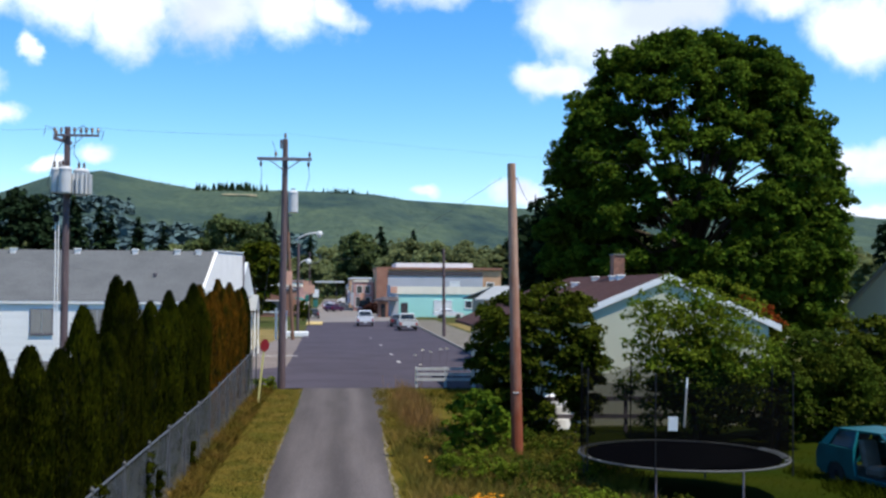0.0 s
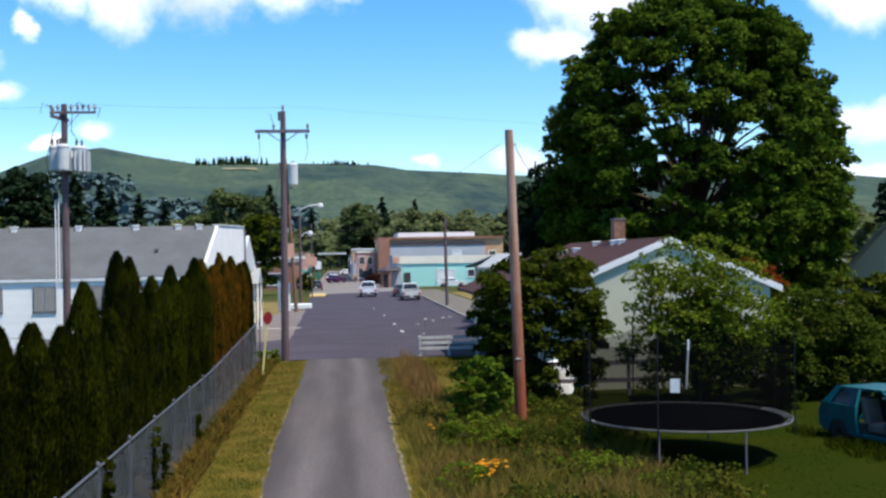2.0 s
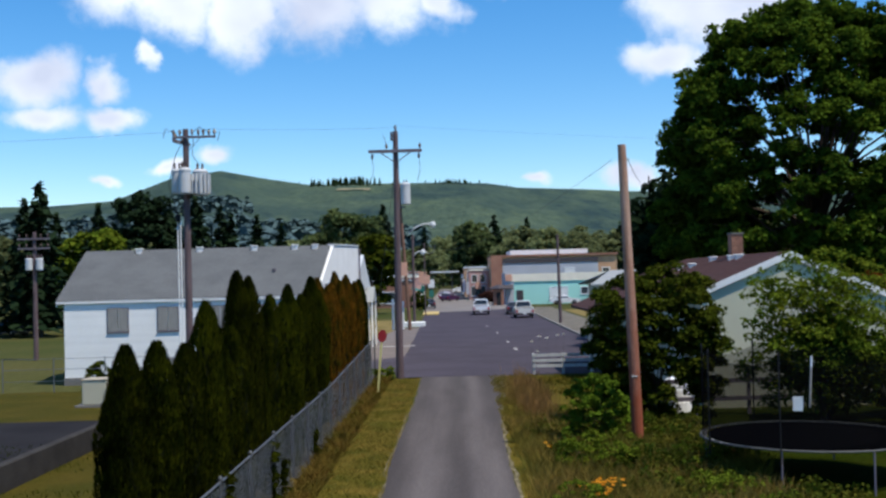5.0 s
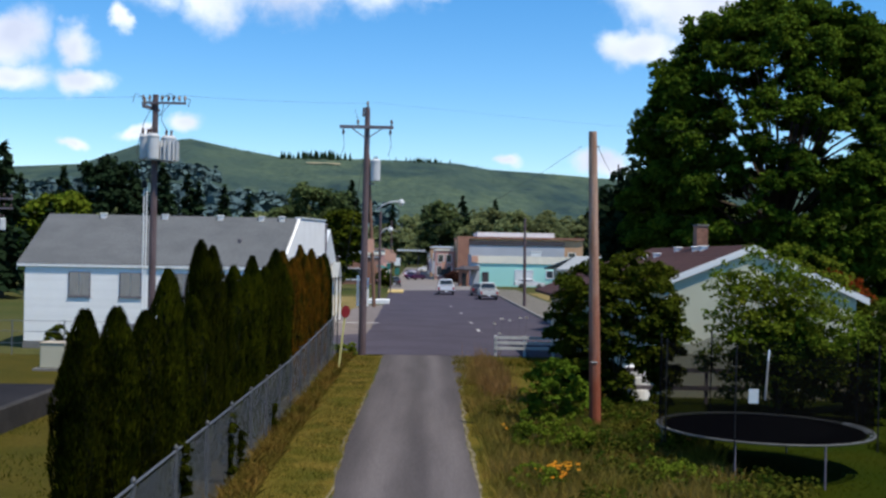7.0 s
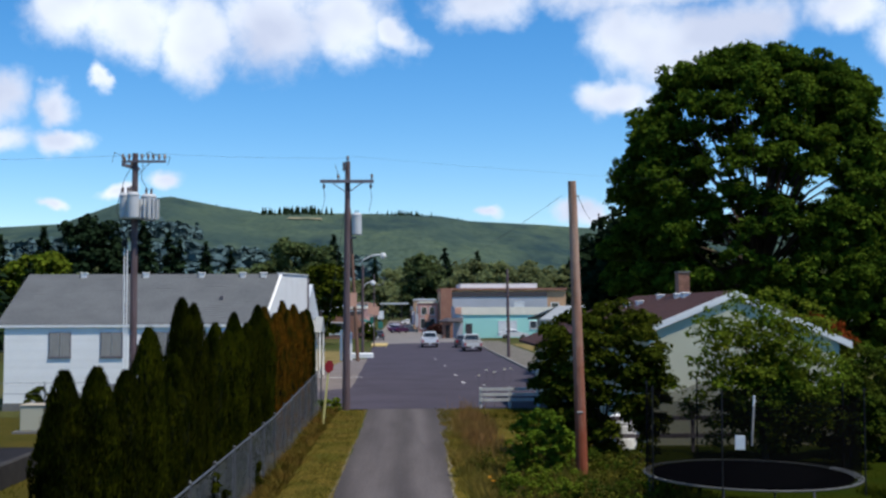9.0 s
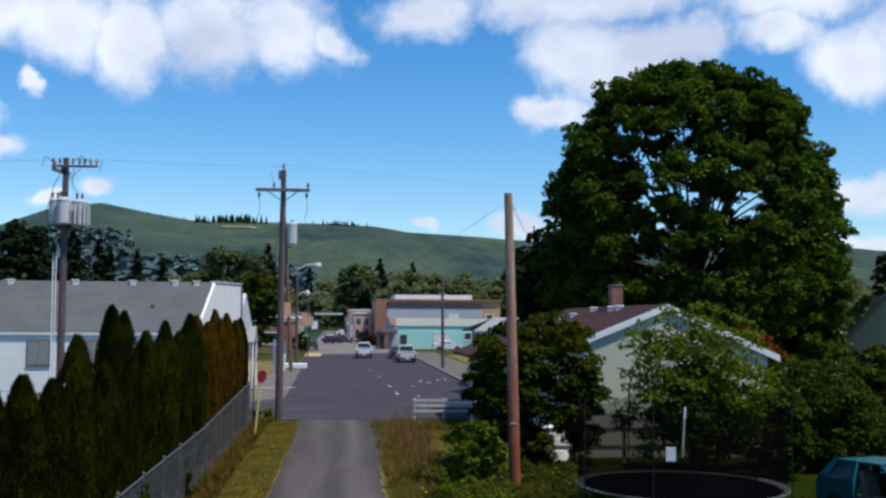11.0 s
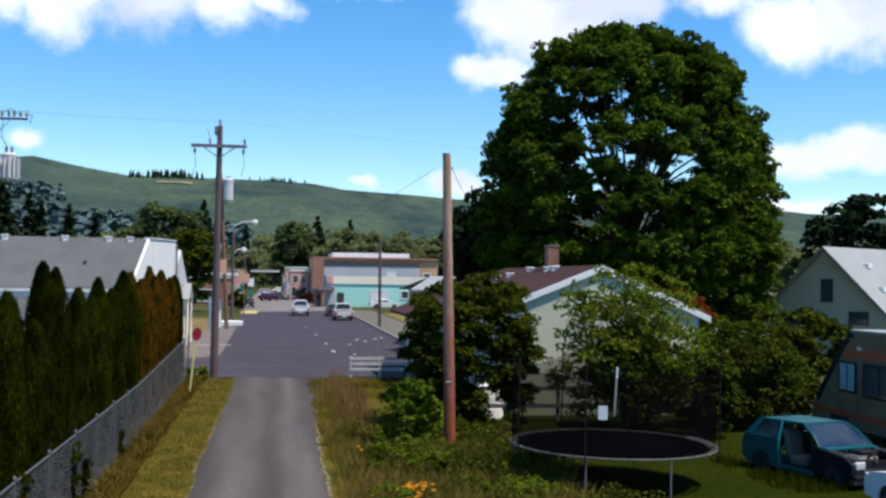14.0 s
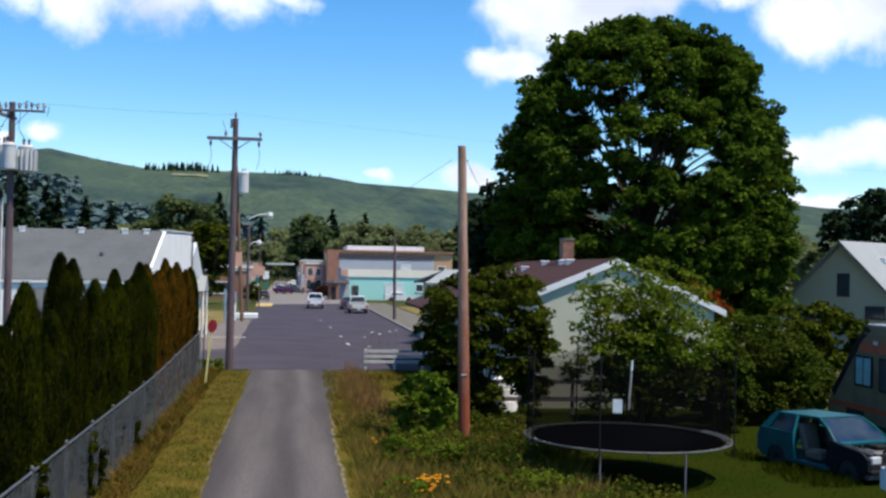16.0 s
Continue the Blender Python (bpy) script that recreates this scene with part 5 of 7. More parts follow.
broadleaf("shrub_tree", (5.78, 32.2, 0), (0, 0, 2.1), (1.87, 1.6, 2.4), 380, 0.30, 110, 0.10, M["shrub"], 0.11, 1.2, "dense dark green bushy tree by the house", low=-0.95, inner=0.5, arms=14, thin=shrub_hollow, power=2.9)
broadleaf("young_tree", (9.65, 29.3, 0), (0, 0, 2.65), (2.35, 1.5, 2.3), 620, 0.27, 28, 0.085, M["shrub_light"], 0.09, 1.5, "light green young tree beside the trampoline", low=-0.95, inner=0.95, arms=30)
broadleaf("shrub", (14.5, 32.6, 0), (0, 0, 1.6), (1.75, 1.4, 1.65), 330, 0.28, 46, 0.09, M["feather_leaf"], 0.06, 0.8, "feathery mid-green shrub beside the motorhome", "shrub", low=-0.9, arms=8)
broadleaf("shrub", (12.5, 30.6, 0), (0, 0, 1.35), (1.0, 0.9, 1.35), 170, 0.18, 45, 0.09, M["feather_leaf"], 0.05, 0.6, "dark leafy shrub behind the trampoline", "shrub", low=-0.9, arms=8)
broadleaf("shrub", (10.9, 32.6, 0), (0, 0, 1.3), (1.5, 1.0, 1.5), 60, 0.4, 70, 0.15, M["shrub"], 0.05, 0.6, "dark green shrub along the house wall", "shrub", low=-0.9, arms=8)
broadleaf("shrub", (16.4, 34.2, 0), (0, 0, 1.0), (1.5, 1.1, 1.1), 150, 0.28, 46, 0.10, M["feather_leaf"], 0.05, 0.6, "dark low shrub beside the motorhome", "shrub", low=-0.9, arms=8)
broadleaf("red_shrub", (17.7, 47.0, 0), (0, 0, 2.6), (1.7, 1.4, 1.7), 150, 0.34, 30, 0.15, M["red_leaf"], 0.08, 1.2, "red-leaved shrub behind the house", "shrub", low=-0.8, arms=8)
broadleaf("shrub", (16.3, 43.0, 0), (0, 0, 2.0), (1.6, 1.4, 1.9), 60, 0.45, 70, 0.2, M["shrub"], 0.07, 0.9, "green shrub behind the house", "shrub", low=-0.85, arms=8)
broadleaf("shrub", (23.0, 46.0, 0), (0, 0, 1.6), (2.6, 1.6, 1.6), 70, 0.5, 60, 0.22, M["shrub"], 0.07, 0.9, "low dark shrub below the great tree", "shrub", low=-0.85, arms=8)
broadleaf("weed_bush", (3.55, 28.6, 0), (0, 0, 0.85), (0.95, 0.8, 1.0), 120, 0.15, 40, 0.075, M["lime_leaf"], 0.03, 0.4, "lime green leafy bush by the wooden pole", "shrub", low=-0.9, arms=8)
broadleaf("weed_bush", (2.75, 25.2, 0), (0, 0, 0.4), (0.6, 0.6, 0.5), 60, 0.12, 30, 0.05, M["shrub_light"], 0.02, 0.3, "green leafy weeds beside the lane", "shrub", low=-0.9, arms=6)
broadleaf("weed_bush", (5.4, 24.6, 0), (0, 0, 0.35), (0.9, 0.7, 0.45), 60, 0.12, 30, 0.05, M["shrub_light"], 0.02, 0.2, "green leafy weeds before the trampoline", "shrub", low=-0.9, arms=6)
broadleaf("weed_bush", (5.0, 21.6, 0), (0, 0, 0.22), (1.0, 0.8, 0.32), 60, 0.12, 28, 0.05, M["shrub_light"], 0.02, 0.2, "green leafy weeds before the trampoline", "shrub", low=-0.9, arms=6)
broadleaf("weed_bush", (-15.4, 47.3, 0), (0, 0, 0.5), (0.9, 0.5, 0.6), 24, 0.22, 50, 0.12, M["shrub"], 0.03, 0.3, "small grey-green shrub by the white building", "shrub", low=-0.9, arms=6)
broadleaf("weed_bush", (-3.3, 48.6, 0), (0, 0, 0.3), (0.6, 0.5, 0.4), 16, 0.2, 50, 0.1, M["shrub_light"], 0.03, 0.2, "green weeds round the pole's foot", "shrub", low=-0.9, arms=5)
broadleaf("street_shrub", (5.7, 188.0, 0), (0, 0, 0.9), (1.7, 1.5, 1.0), 60, 0.4, 40, 0.22, M["plum_leaf"], 0.08, 0.8, "brownish round shrub by the storefronts", "shrub", low=-0.9, arms=6)
broadleaf("street_shrub", (-5.0, 150.0, 0), (0, 0, 1.3), (1.0, 1.0, 1.3), 30, 0.4, 40, 0.25, M["shrub"], 0.08, 0.6, "dark small street shrub", "shrub", low=-0.9, arms=6)

for k in range(16):
    x, y = float(rng.uniform(2.2, 6.0)), float(rng.uniform(19.5, 31))
    if math.hypot(x - 7.5, y - 23.75) < 2.9 or math.hypot(x - 4.4, y - 27.6) < 0.5 or (abs(x - 2.95) < 0.6 and abs(y - 22.9) < 0.8):
        continue
    hgt = float(rng.uniform(0.3, 0.6))
    broadleaf("weed_clump", (x, y, 0), (0, 0, hgt * 0.6), (0.5, 0.5, hgt * 0.6), 30, 0.10, 26, 0.055, M["shrub_light"] if k % 2 else M["shrub"], 0.015, 0.15, "leafy green weeds in the uncut verge", "weeds", low=-0.9, arms=4, group="verge weeds")

# hedge shoots that have grown through the fence
for y, h in ((17.1, 1.75), (21.3, 1.6), (22.4, 1.0), (27.5, 0.9)):
    broadleaf("hedge_shoot", (-3.66, y, 0), (0, 0, h * 0.5), (0.13, 0.16, h * 0.5), 26, 0.10, 40, 0.06, M["hedge"], 0.012, h * 0.6, "dark green hedge shoot grown through the fence", "hedge shoot", low=-0.95, inner=0.9, arms=4, group="hedge shoots")

# nearer trees behind the houses
broadleaf("yard_tree", (16.0, 73.0, 0), (0, 0, 5.6), (4.6, 3.5, 5.9), 230, 0.9, 55, 0.4, M["conifer"], 0.25, 3.0, "dark dense tree beside the great maple", low=-0.9, arms=16)
broadleaf("yard_tree", (48.2, 86.0, 0), (0, 0, 6.4), (4.2, 4.0, 5.3), 120, 0.9, 60, 0.4, M["conifer"], 0.25, 3.0, "dark green tree behind the grey house", low=-0.8, arms=16)
broadleaf("yard_tree", (55.5, 84.0, 0), (0, 0, 5.6), (4.4, 4.0, 5.4), 120, 0.9, 60, 0.4, M["conifer"], 0.25, 3.0, "dark green tree behind the grey house", low=-0.8, arms=16)
broadleaf("yard_tree", (-39.5, 120.0, 0), (0, 0, 5.4), (5.2, 4.0, 5.0), 110, 1.0, 50, 0.5, M["shrub_light"], 0.25, 3.0, "bright olive tree behind the white building", low=-0.8, arms=14)
broadleaf("yard_tree", (-10.8, 140.0, 0), (0, 0, 5.2), (3.4, 3.4, 5.2), 90, 0.9, 50, 0.45, M["shrub"], 0.25, 3.0, "dark tree beside the street", low=-0.9, arms=14)
broadleaf("yard_tree", (-19.0, 188.0, 0), (0, 0, 8.2), (8.0, 5.0, 8.0), 150, 1.5, 60, 0.6, M["deep_leaf"], 0.3, 4.0, "dark broad tree behind the small house", low=-0.8, arms=16)
broadleaf("yard_tree", (-43.0, 150.0, 0), (0, 0, 9.2), (5.0, 4.6, 8.4), 130, 1.3, 60, 0.55, M["conifer"], 0.3, 4.0, "tall dark tree behind the white building", low=-0.8, arms=16)
broadleaf("yard_tree", (5.4, 345.0, 0), (0, 0, 11.5), (6.5, 6.0, 10.0), 170, 1.6, 60, 0.8, M["deep_leaf"], 0.4, 5.0, "round green tree at the street's end", low=-0.8, arms=12)


def conifer(name, at, h, r, label, layers=16, per=46, size=0.5):
    t = thing(name, at, label, "tree", "distant trees")
    bm = bmesh.new()
    rod(bm, (0, 0, -0.3), (0, 0, h * 0.98), h * 0.018, 0.02, seg=6)
    part("trunk", bm, M["bark"], t)
    pos, nrm = [], []
    for i in range(layers):
        f = (i + 0.5) / layers
        z = h * (0.12 + 0.87 * f)
        rr = r * (1 - f) ** 0.85 + 0.08
        k = max(8, int(per * (1 - f) + 6))
        a = rng.uniform(0, 2 * math.pi, k)
        q = rr * rng.uniform(0.2, 1.08, k)
        pos.append(np.stack([q * np.cos(a), q * np.sin(a), z - 0.35 * q + rng.normal(scale=h * 0.012, size=k)], 1))
        nrm.append(np.stack([np.cos(a) * 0.5, np.sin(a) * 0.5, np.full(k, 0.8)], 1))
    pos, nrm = np.concatenate(pos), np.concatenate(nrm)
    nrm = unit(nrm + rng.normal(scale=0.3, size=nrm.shape))
    part("crown", quads_mesh("crown", leaf_cards(pos, nrm, size, 1.8, 0.5), M["conifer"]), None, t)
    return t


FIR = [conifer("conifer_tree", (-55.4, 170.0, 0), 17.5, 4.0, "dark conifer behind the white building", 20, 60, 0.8),
       conifer("conifer_tree", (-31.6, 200.0, 0), 15.5, 3.6, "dark conifer behind the white building", 18, 50, 0.8)]
for x, y, s in ((-52, 255, 1.35), (-56, 262, 1.5), (-60, 258, 1.3), (-64, 270, 1.5), (-48, 266, 1.2), (13.6, 352, 1.2), (-38, 100, 0.82), (-41, 104, 0.75), (-36.5, 108, 0.6), (-44, 99, 0.7), (-15, 250, 1.0), (-24, 240, 1.05), (-27, 232, 0.95),
                (60, 260, 0.9), (66, 250, 1.0), (110, 300, 1.1), (118, 320, 1.0), (-72, 210, 1.0), (-78, 214, 1.1), (-84, 220, 1.0)):
    o = copy_thing(FIR[int(rng.integers(2))], pose(x, y, 0, 0, 0, float(rng.uniform(0, 360))))
    o.scale = (s, s, s)

FAR = [broadleaf("distant_tree", (-9.0, 385.0, 0), (0, 0, 7.5), (5.0, 5.0, 6.2), 90, 1.5, 40, 0.75, M["far_leaf"], 0.3, 3.0, "distant broad green tree", low=-0.9, arms=6, group="distant trees"),
       broadleaf("distant_tree", (26.0, 420.0, 0), (0, 0, 6.6), (5.8, 5.0, 5.6), 90, 1.5, 40, 0.75, M["far_leaf"], 0.3, 3.0, "distant broad green tree", low=-0.9, arms=6, group="distant trees")]
for k in range(290):
    a = radians(float(rng.uniform(-26, 32)))
    d = float(rng.uniform(260, 640))
    x, y = d * math.sin(a), d * math.cos(a)
    if (-16 < x < 10 and d < 400) or (10 < x < 60 and d < 300):
        continue
    kind = rng.random()
    src = FAR[int(rng.integers(2))] if kind < 0.9 else FIR[int(rng.integers(2))]
    o = copy_thing(src, pose(x, y, 0, 0, 0, float(rng.uniform(0, 360))))
    s = float(rng.uniform(0.75, 1.5))
    o.scale = (s * float(rng.uniform(0.9, 1.3)), s, s * float(rng.uniform(0.85, 1.15)))

# woods on the hill and firs along its crest, past counting
v = []
def fir_cone(p, h, r):
    out = []
    for k in range(5):
        a, b = 2 * math.pi * k / 5, 2 * math.pi * (k + 1) / 5
        for z0, z1, rr in ((0.0, 0.6, 1.0), (0.3, 1.0, 0.7)):
            top = p + np.array([0, 0, h * z1])
            out.append([p + np.array([r * rr * math.cos(a), r * rr * math.sin(a), h * z0]), p + np.array([r * rr * math.cos(b), r * rr * math.sin(b), h * z0]), top, top])
    return out
for k in range(150):
    a = float(rng.normal(-5.6, 0.9)) if k < 80 else (float(rng.normal(0.1, 0.6)) if k < 120 else float(rng.uniform(-10, 9)))
    p = np.array(hill_point(a, float(rng.uniform(0.97, 1.0))))
    hh = float(rng.uniform(10, 23)) if k < 80 else float(rng.uniform(8, 15)) if k < 120 else float(rng.uniform(5, 9))
    v += fir_cone(p - np.array([0, 0, 2.0]), hh, hh * 0.22)
me = quads_mesh("ridge_firs", np.array(v), M["conifer"])
tagged(new("ridge_firs", me), "dark firs along the crest of the hills", "forest", kind="stuff")
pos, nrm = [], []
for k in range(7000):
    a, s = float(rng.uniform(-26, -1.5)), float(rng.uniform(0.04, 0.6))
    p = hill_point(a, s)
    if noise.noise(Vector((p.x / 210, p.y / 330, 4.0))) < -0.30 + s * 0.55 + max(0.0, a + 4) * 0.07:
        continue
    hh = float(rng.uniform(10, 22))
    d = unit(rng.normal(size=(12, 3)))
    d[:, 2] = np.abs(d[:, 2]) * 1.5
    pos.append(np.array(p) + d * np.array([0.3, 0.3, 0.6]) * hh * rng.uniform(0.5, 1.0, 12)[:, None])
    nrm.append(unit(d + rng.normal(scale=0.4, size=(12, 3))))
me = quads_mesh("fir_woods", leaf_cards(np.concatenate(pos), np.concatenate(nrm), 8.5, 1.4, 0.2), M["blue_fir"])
tagged(new("fir_woods", me), "fir woods on the lower slopes, paled blue-green by haze", "forest", kind="stuff")
pos, nrm = [], []
for k in range(4200):
    a, s = float(rng.uniform(-26, 32)), 0.30 * float(rng.uniform(0.0, 1.0)) ** 1.3
    p = hill_point(a, s)
    if noise.noise(Vector((p.x / 160, p.y / 160, 9.0))) < -0.35 + s * 1.6:
        continue
    hh = float(rng.uniform(7, 15))
    d = unit(rng.normal(size=(16, 3)))
    d[:, 2] = np.abs(d[:, 2]) * 1.3
    pos.append(np.array(p) + d * np.array([0.42, 0.42, 0.6]) * hh * rng.uniform(0.6, 1.0, 16)[:, None] + np.array([0, 0, hh * 0.2]))
    nrm.append(unit(d + rng.normal(scale=0.4, size=(16, 3))))
me = quads_mesh("hill_woods", leaf_cards(np.concatenate(pos), np.concatenate(nrm), 5.0, 1.2, 0.2), M["far_leaf"])
tagged(new("hill_woods", me), "mixed woods over the foot of the hills", "forest", kind="stuff")


# ---- grasses and flowers ----
def blades(name, count, place, height, width, material, label, category="grass", bend=0.5):
    """Loose blades: place(n) gives n positions."""
    p = place(count)
    n = len(p)
    a = rng.uniform(0, 2 * math.pi, n)
    side = np.stack([np.cos(a), np.sin(a), np.zeros(n)], 1)
    h = height * rng.uniform(0.5, 1.25, n)[:, None]
    lean = np.stack([rng.normal(scale=bend, size=n), rng.normal(scale=bend, size=n), np.ones(n)], 1)
    tip = p + lean * h
    mid = p + lean * h * 0.5 + side * 0
    w = width
    v = np.stack([p - side * w, p + side * w, mid + side * w * 0.8 + np.array([0, 0, 0.1]) * h, tip], 1)
    return tagged(new(name, quads_mesh(name, v, material)), label, category, kind="stuff")


def area(x0, x1, y0, y1, patch=0.0, seed=0.0, freq=0.5, z=0.0):
    def place(n):
        p = np.stack([rng.uniform(x0, x1, n), rng.uniform(y0, y1, n), np.full(n, z)], 1)
        if patch:
            keep = np.array([noise.noise(Vector((q[0] * freq + seed, q[1] * freq, seed))) > -patch for q in p])
            p = p[keep]
        return p
    return place


def blob(cx, cy, sx, sy):
    """Positions thinning out round a middle."""
    return lambda n: np.stack([rng.normal(cx, sx, n), rng.normal(cy, sy, n), np.zeros(n)], 1)


blades("lawn_blades", 34000, area(-3.8, -1.7, 12, 49), 0.06, 0.007, M["tall_grass"], "dry short grass along the lane")
blades("lawn_blades", 9000, area(-3.8, -1.8, 12, 49, 0.12, 23, 1.1), 0.07, 0.008, M["green_grass"], "green grass tufts along the fence")
blades("fence_weeds", 5500, area(-3.62, -3.0, 12, 49, 0.0, 5, 0.7), 0.3, 0.010, M["dead_weed"], "dry weeds along the fence foot")
blades("tall_grass", 9000, area(1.32, 2.1, 14, 48, 0.05, 7, 0.6), 0.16, 0.005, M["tall_grass"], "short tan grass along the lane", bend=0.35)
blades("rust_grass", 2600, blob(2.55, 39.5, 0.32, 3.2), 0.6, 0.005, M["rust_grass"], "tall rust-tan seeding grass on the verge", bend=0.16)
blades("tall_grass", 6500, area(3.6, 6.6, 23.6, 28.5, 0.05, 9, 0.6), 0.5, 0.005, M["tall_grass"], "tall dry grass round the wooden pole", bend=0.25)
blades("tall_grass", 19000, area(1.5, 6.4, 18, 33, 0.0, 29, 0.9), 0.40, 0.005, M["tall_grass"], "tall dry grass in the verge", bend=0.3)
blades("green_weeds", 16000, area(2.3, 6.2, 12.5, 34, 0.05, 11, 0.5), 0.30, 0.007, M["green_grass"], "rank green weeds on the verge", bend=0.4)
blades("verge_grass", 15000, area(1.4, 6.2, 28, 49, 0.25, 13, 0.4), 0.14, 0.008, M["olive_blade"], "sun-yellowed grass of the verge")
blades("verge_grass", 4500, area(3.0, 6.2, 28, 49, -0.1, 43, 0.5), 0.2, 0.010, M["green_grass"], "green grass of the verge")
blades("car_weeds", 5200, area(10.9, 14.0, 22.2, 26.6, 0.1, 33, 0.9), 0.22, 0.008, M["green_grass"], "long uncut grass round the derelict car", bend=0.35)
pts, rad = [], []
for k in range(900):
    x, y = float(rng.uniform(1.7, 6.9)), float(rng.uniform(17.5, 31.5))
    lush = noise.noise(Vector((x * 0.45 + 3.0, y * 0.28, 2.0))) + (0.35 if x > 3.0 and y < 26 else 0.0) - (0.5 if x < 2.2 else 0.0)
    if lush < 0.13 or (math.hypot(x - 7.5, y - 23.75) < 2.0):
        continue
    top = (0.18 + 0.55 * min(0.8, lush)) * (0.75 if y < 23 else 1.0)
    for z in np.arange(0.06, top, 0.13):
        pts.append((x + float(rng.normal(scale=0.16)), y + float(rng.normal(scale=0.16)), float(z)))
        rad.append(float(rng.uniform(0.10, 0.30)))
me = quads_mesh("leafy_weeds", clump_leaves(np.array(pts), np.array(rad), 15, 0.07, flat=1.1, up=0.2), M["weed_leaf"])
tagged(new("leafy_weeds", me), "rank leafy green weeds over the verge", "weeds", kind="stuff")
blades("yard_grass", 40000, area(4.8, 19, 14, 35, 0.2, 15, 0.4), 0.05, 0.008, M["green_grass"], "green back yard grass")
blades("yard_grass", 9000, area(-22, -5.4, 15, 31, 0.2, 17, 0.3), 0.10, 0.012, M["green_grass"], "short lawn grass behind the hedge")


def flower_stalks(name, spots, head_mat, head_r, label, category="flower"):
    for x, y, h in spots:
        t = thing(name, (x, y, 0), label, category, "flowering weeds")
        bm = bmesh.new()
        dx, dy = rng.normal(scale=0.06), rng.normal(scale=0.06)
        pipe(bm, [(0, 0, -0.05), (dx * 0.4, dy * 0.4, h * 0.5), (dx, dy, h)], 0.0022, 5)
        part("stem", bm, M["green_grass"], t)
        n = 40
        d = unit(rng.normal(size=(n, 3))) * head_r * np.array([1, 1, 0.35]) * rng.uniform(0.3, 1, n)[:, None]
        p = d + np.array([dx, dy, h])
        nm = unit(np.array([0, 0, 1.0]) + rng.normal(scale=0.5, size=(n, 3)))
        part("flower_head", quads_mesh("flower_head", leaf_cards(p, nm, head_r * 0.55), head_mat), None, t)


flower_stalks("white_flower", [(3.1, 46.0, 1.72), (3.4, 46.5, 1.9), (3.75, 46.1, 1.85), (4.05, 46.4, 1.95), (4.4, 46.0, 2.0), (3.2, 45.6, 1.35)], M["petal_white"], 0.075, "white flat-headed wildflower on a tall stem")
spots = [(2.65 + float(rng.normal(scale=0.16)), 21.0 + float(rng.normal(scale=0.22)), float(rng.uniform(0.35, 0.6))) for k in range(34)]
flower_stalks("orange_flower", spots, M["petal_orange"], 0.045, "orange garden flower in the weeds")
flower_stalks("orange_flower", [(1.95 + float(rng.normal(scale=0.1)), 25.0 + float(rng.normal(scale=0.3)), 0.6) for k in range(2)], M["petal_orange"], 0.05, "orange garden flower in the weeds")

# ---- poles, fences and signs ----
M["wood_brown"] = mat("brown_pole_wood", (0.2, 0.105, 0.07), 0.9, second=(0.13, 0.075, 0.05), scale=2.0, amount=0.8, fine=30, grain=0.2, stretch=(6, 6, 0.3))

def pole(name, at, height, r0, r1, material, label, lean=(0, 0), group=""):
    p = thing(name, at, label, "utility pole", group)
    bm = bmesh.new()
    pipe(bm, [(0, 0, -0.3), (lean[0] * 0.3, lean[1] * 0.3, height * 0.3), (lean[0] * 0.65, lean[1] * 0.65, height * 0.65), (lean[0], lean[1], height)],
         [r0, r0 + (r1 - r0) * 0.3, r0 + (r1 - r0) * 0.65, r1], 12)
    part("shaft", bm, material, p, smooth=False)
    return p


def insulator(parent, at, up=1, h=0.26):
    bm = bmesh.new()
    lathe(bm, [(0.02, 0), (0.02, 0.06 * up), (0.07, 0.08 * up), (0.045, 0.13 * up), (0.075, 0.16 * up), (0.04, 0.21 * up), (0.05, h * up)], 8, at)
    bmesh.ops.recalc_face_normals(bm, faces=bm.faces[:])
    return part("insulator", bm, M["porcelain"], parent)


def transformer(parent, at, r=0.28, h=0.95, fins=0):
    bm = bmesh.new()
    lathe(bm, [(r * 0.9, 0), (r, 0.05), (r, h * 0.85), (r * 1.06, h * 0.86), (r * 1.06, h * 0.92), (r * 0.7, h)], 16, at)
    t = part("transformer", bm, M["can"], parent, "pale grey transformer can", smooth=False)
    for k in range(fins):
        a = math.pi * 2 * k / fins
        c, s = math.cos(a), math.sin(a)
        bm = bmesh.new()
        box(bm, r, r + 0.12, -0.018, 0.018, h * 0.06, h * 0.8, m=Matrix.Translation(at) @ pose(0, 0, 0, 0, 0, math.degrees(a)))
        part("fin", bm, M["can"], t)
    for dx in (-0.1, 0.1):
        bm = bmesh.new()
        lathe(bm, [(0.04, 0), (0.06, 0.05), (0.035, 0.1), (0.06, 0.15), (0.025, 0.24)], 8, (at[0] + dx, at[1], at[2] + h))
        part("bushing", bm, M["porcelain"], t)
    return t


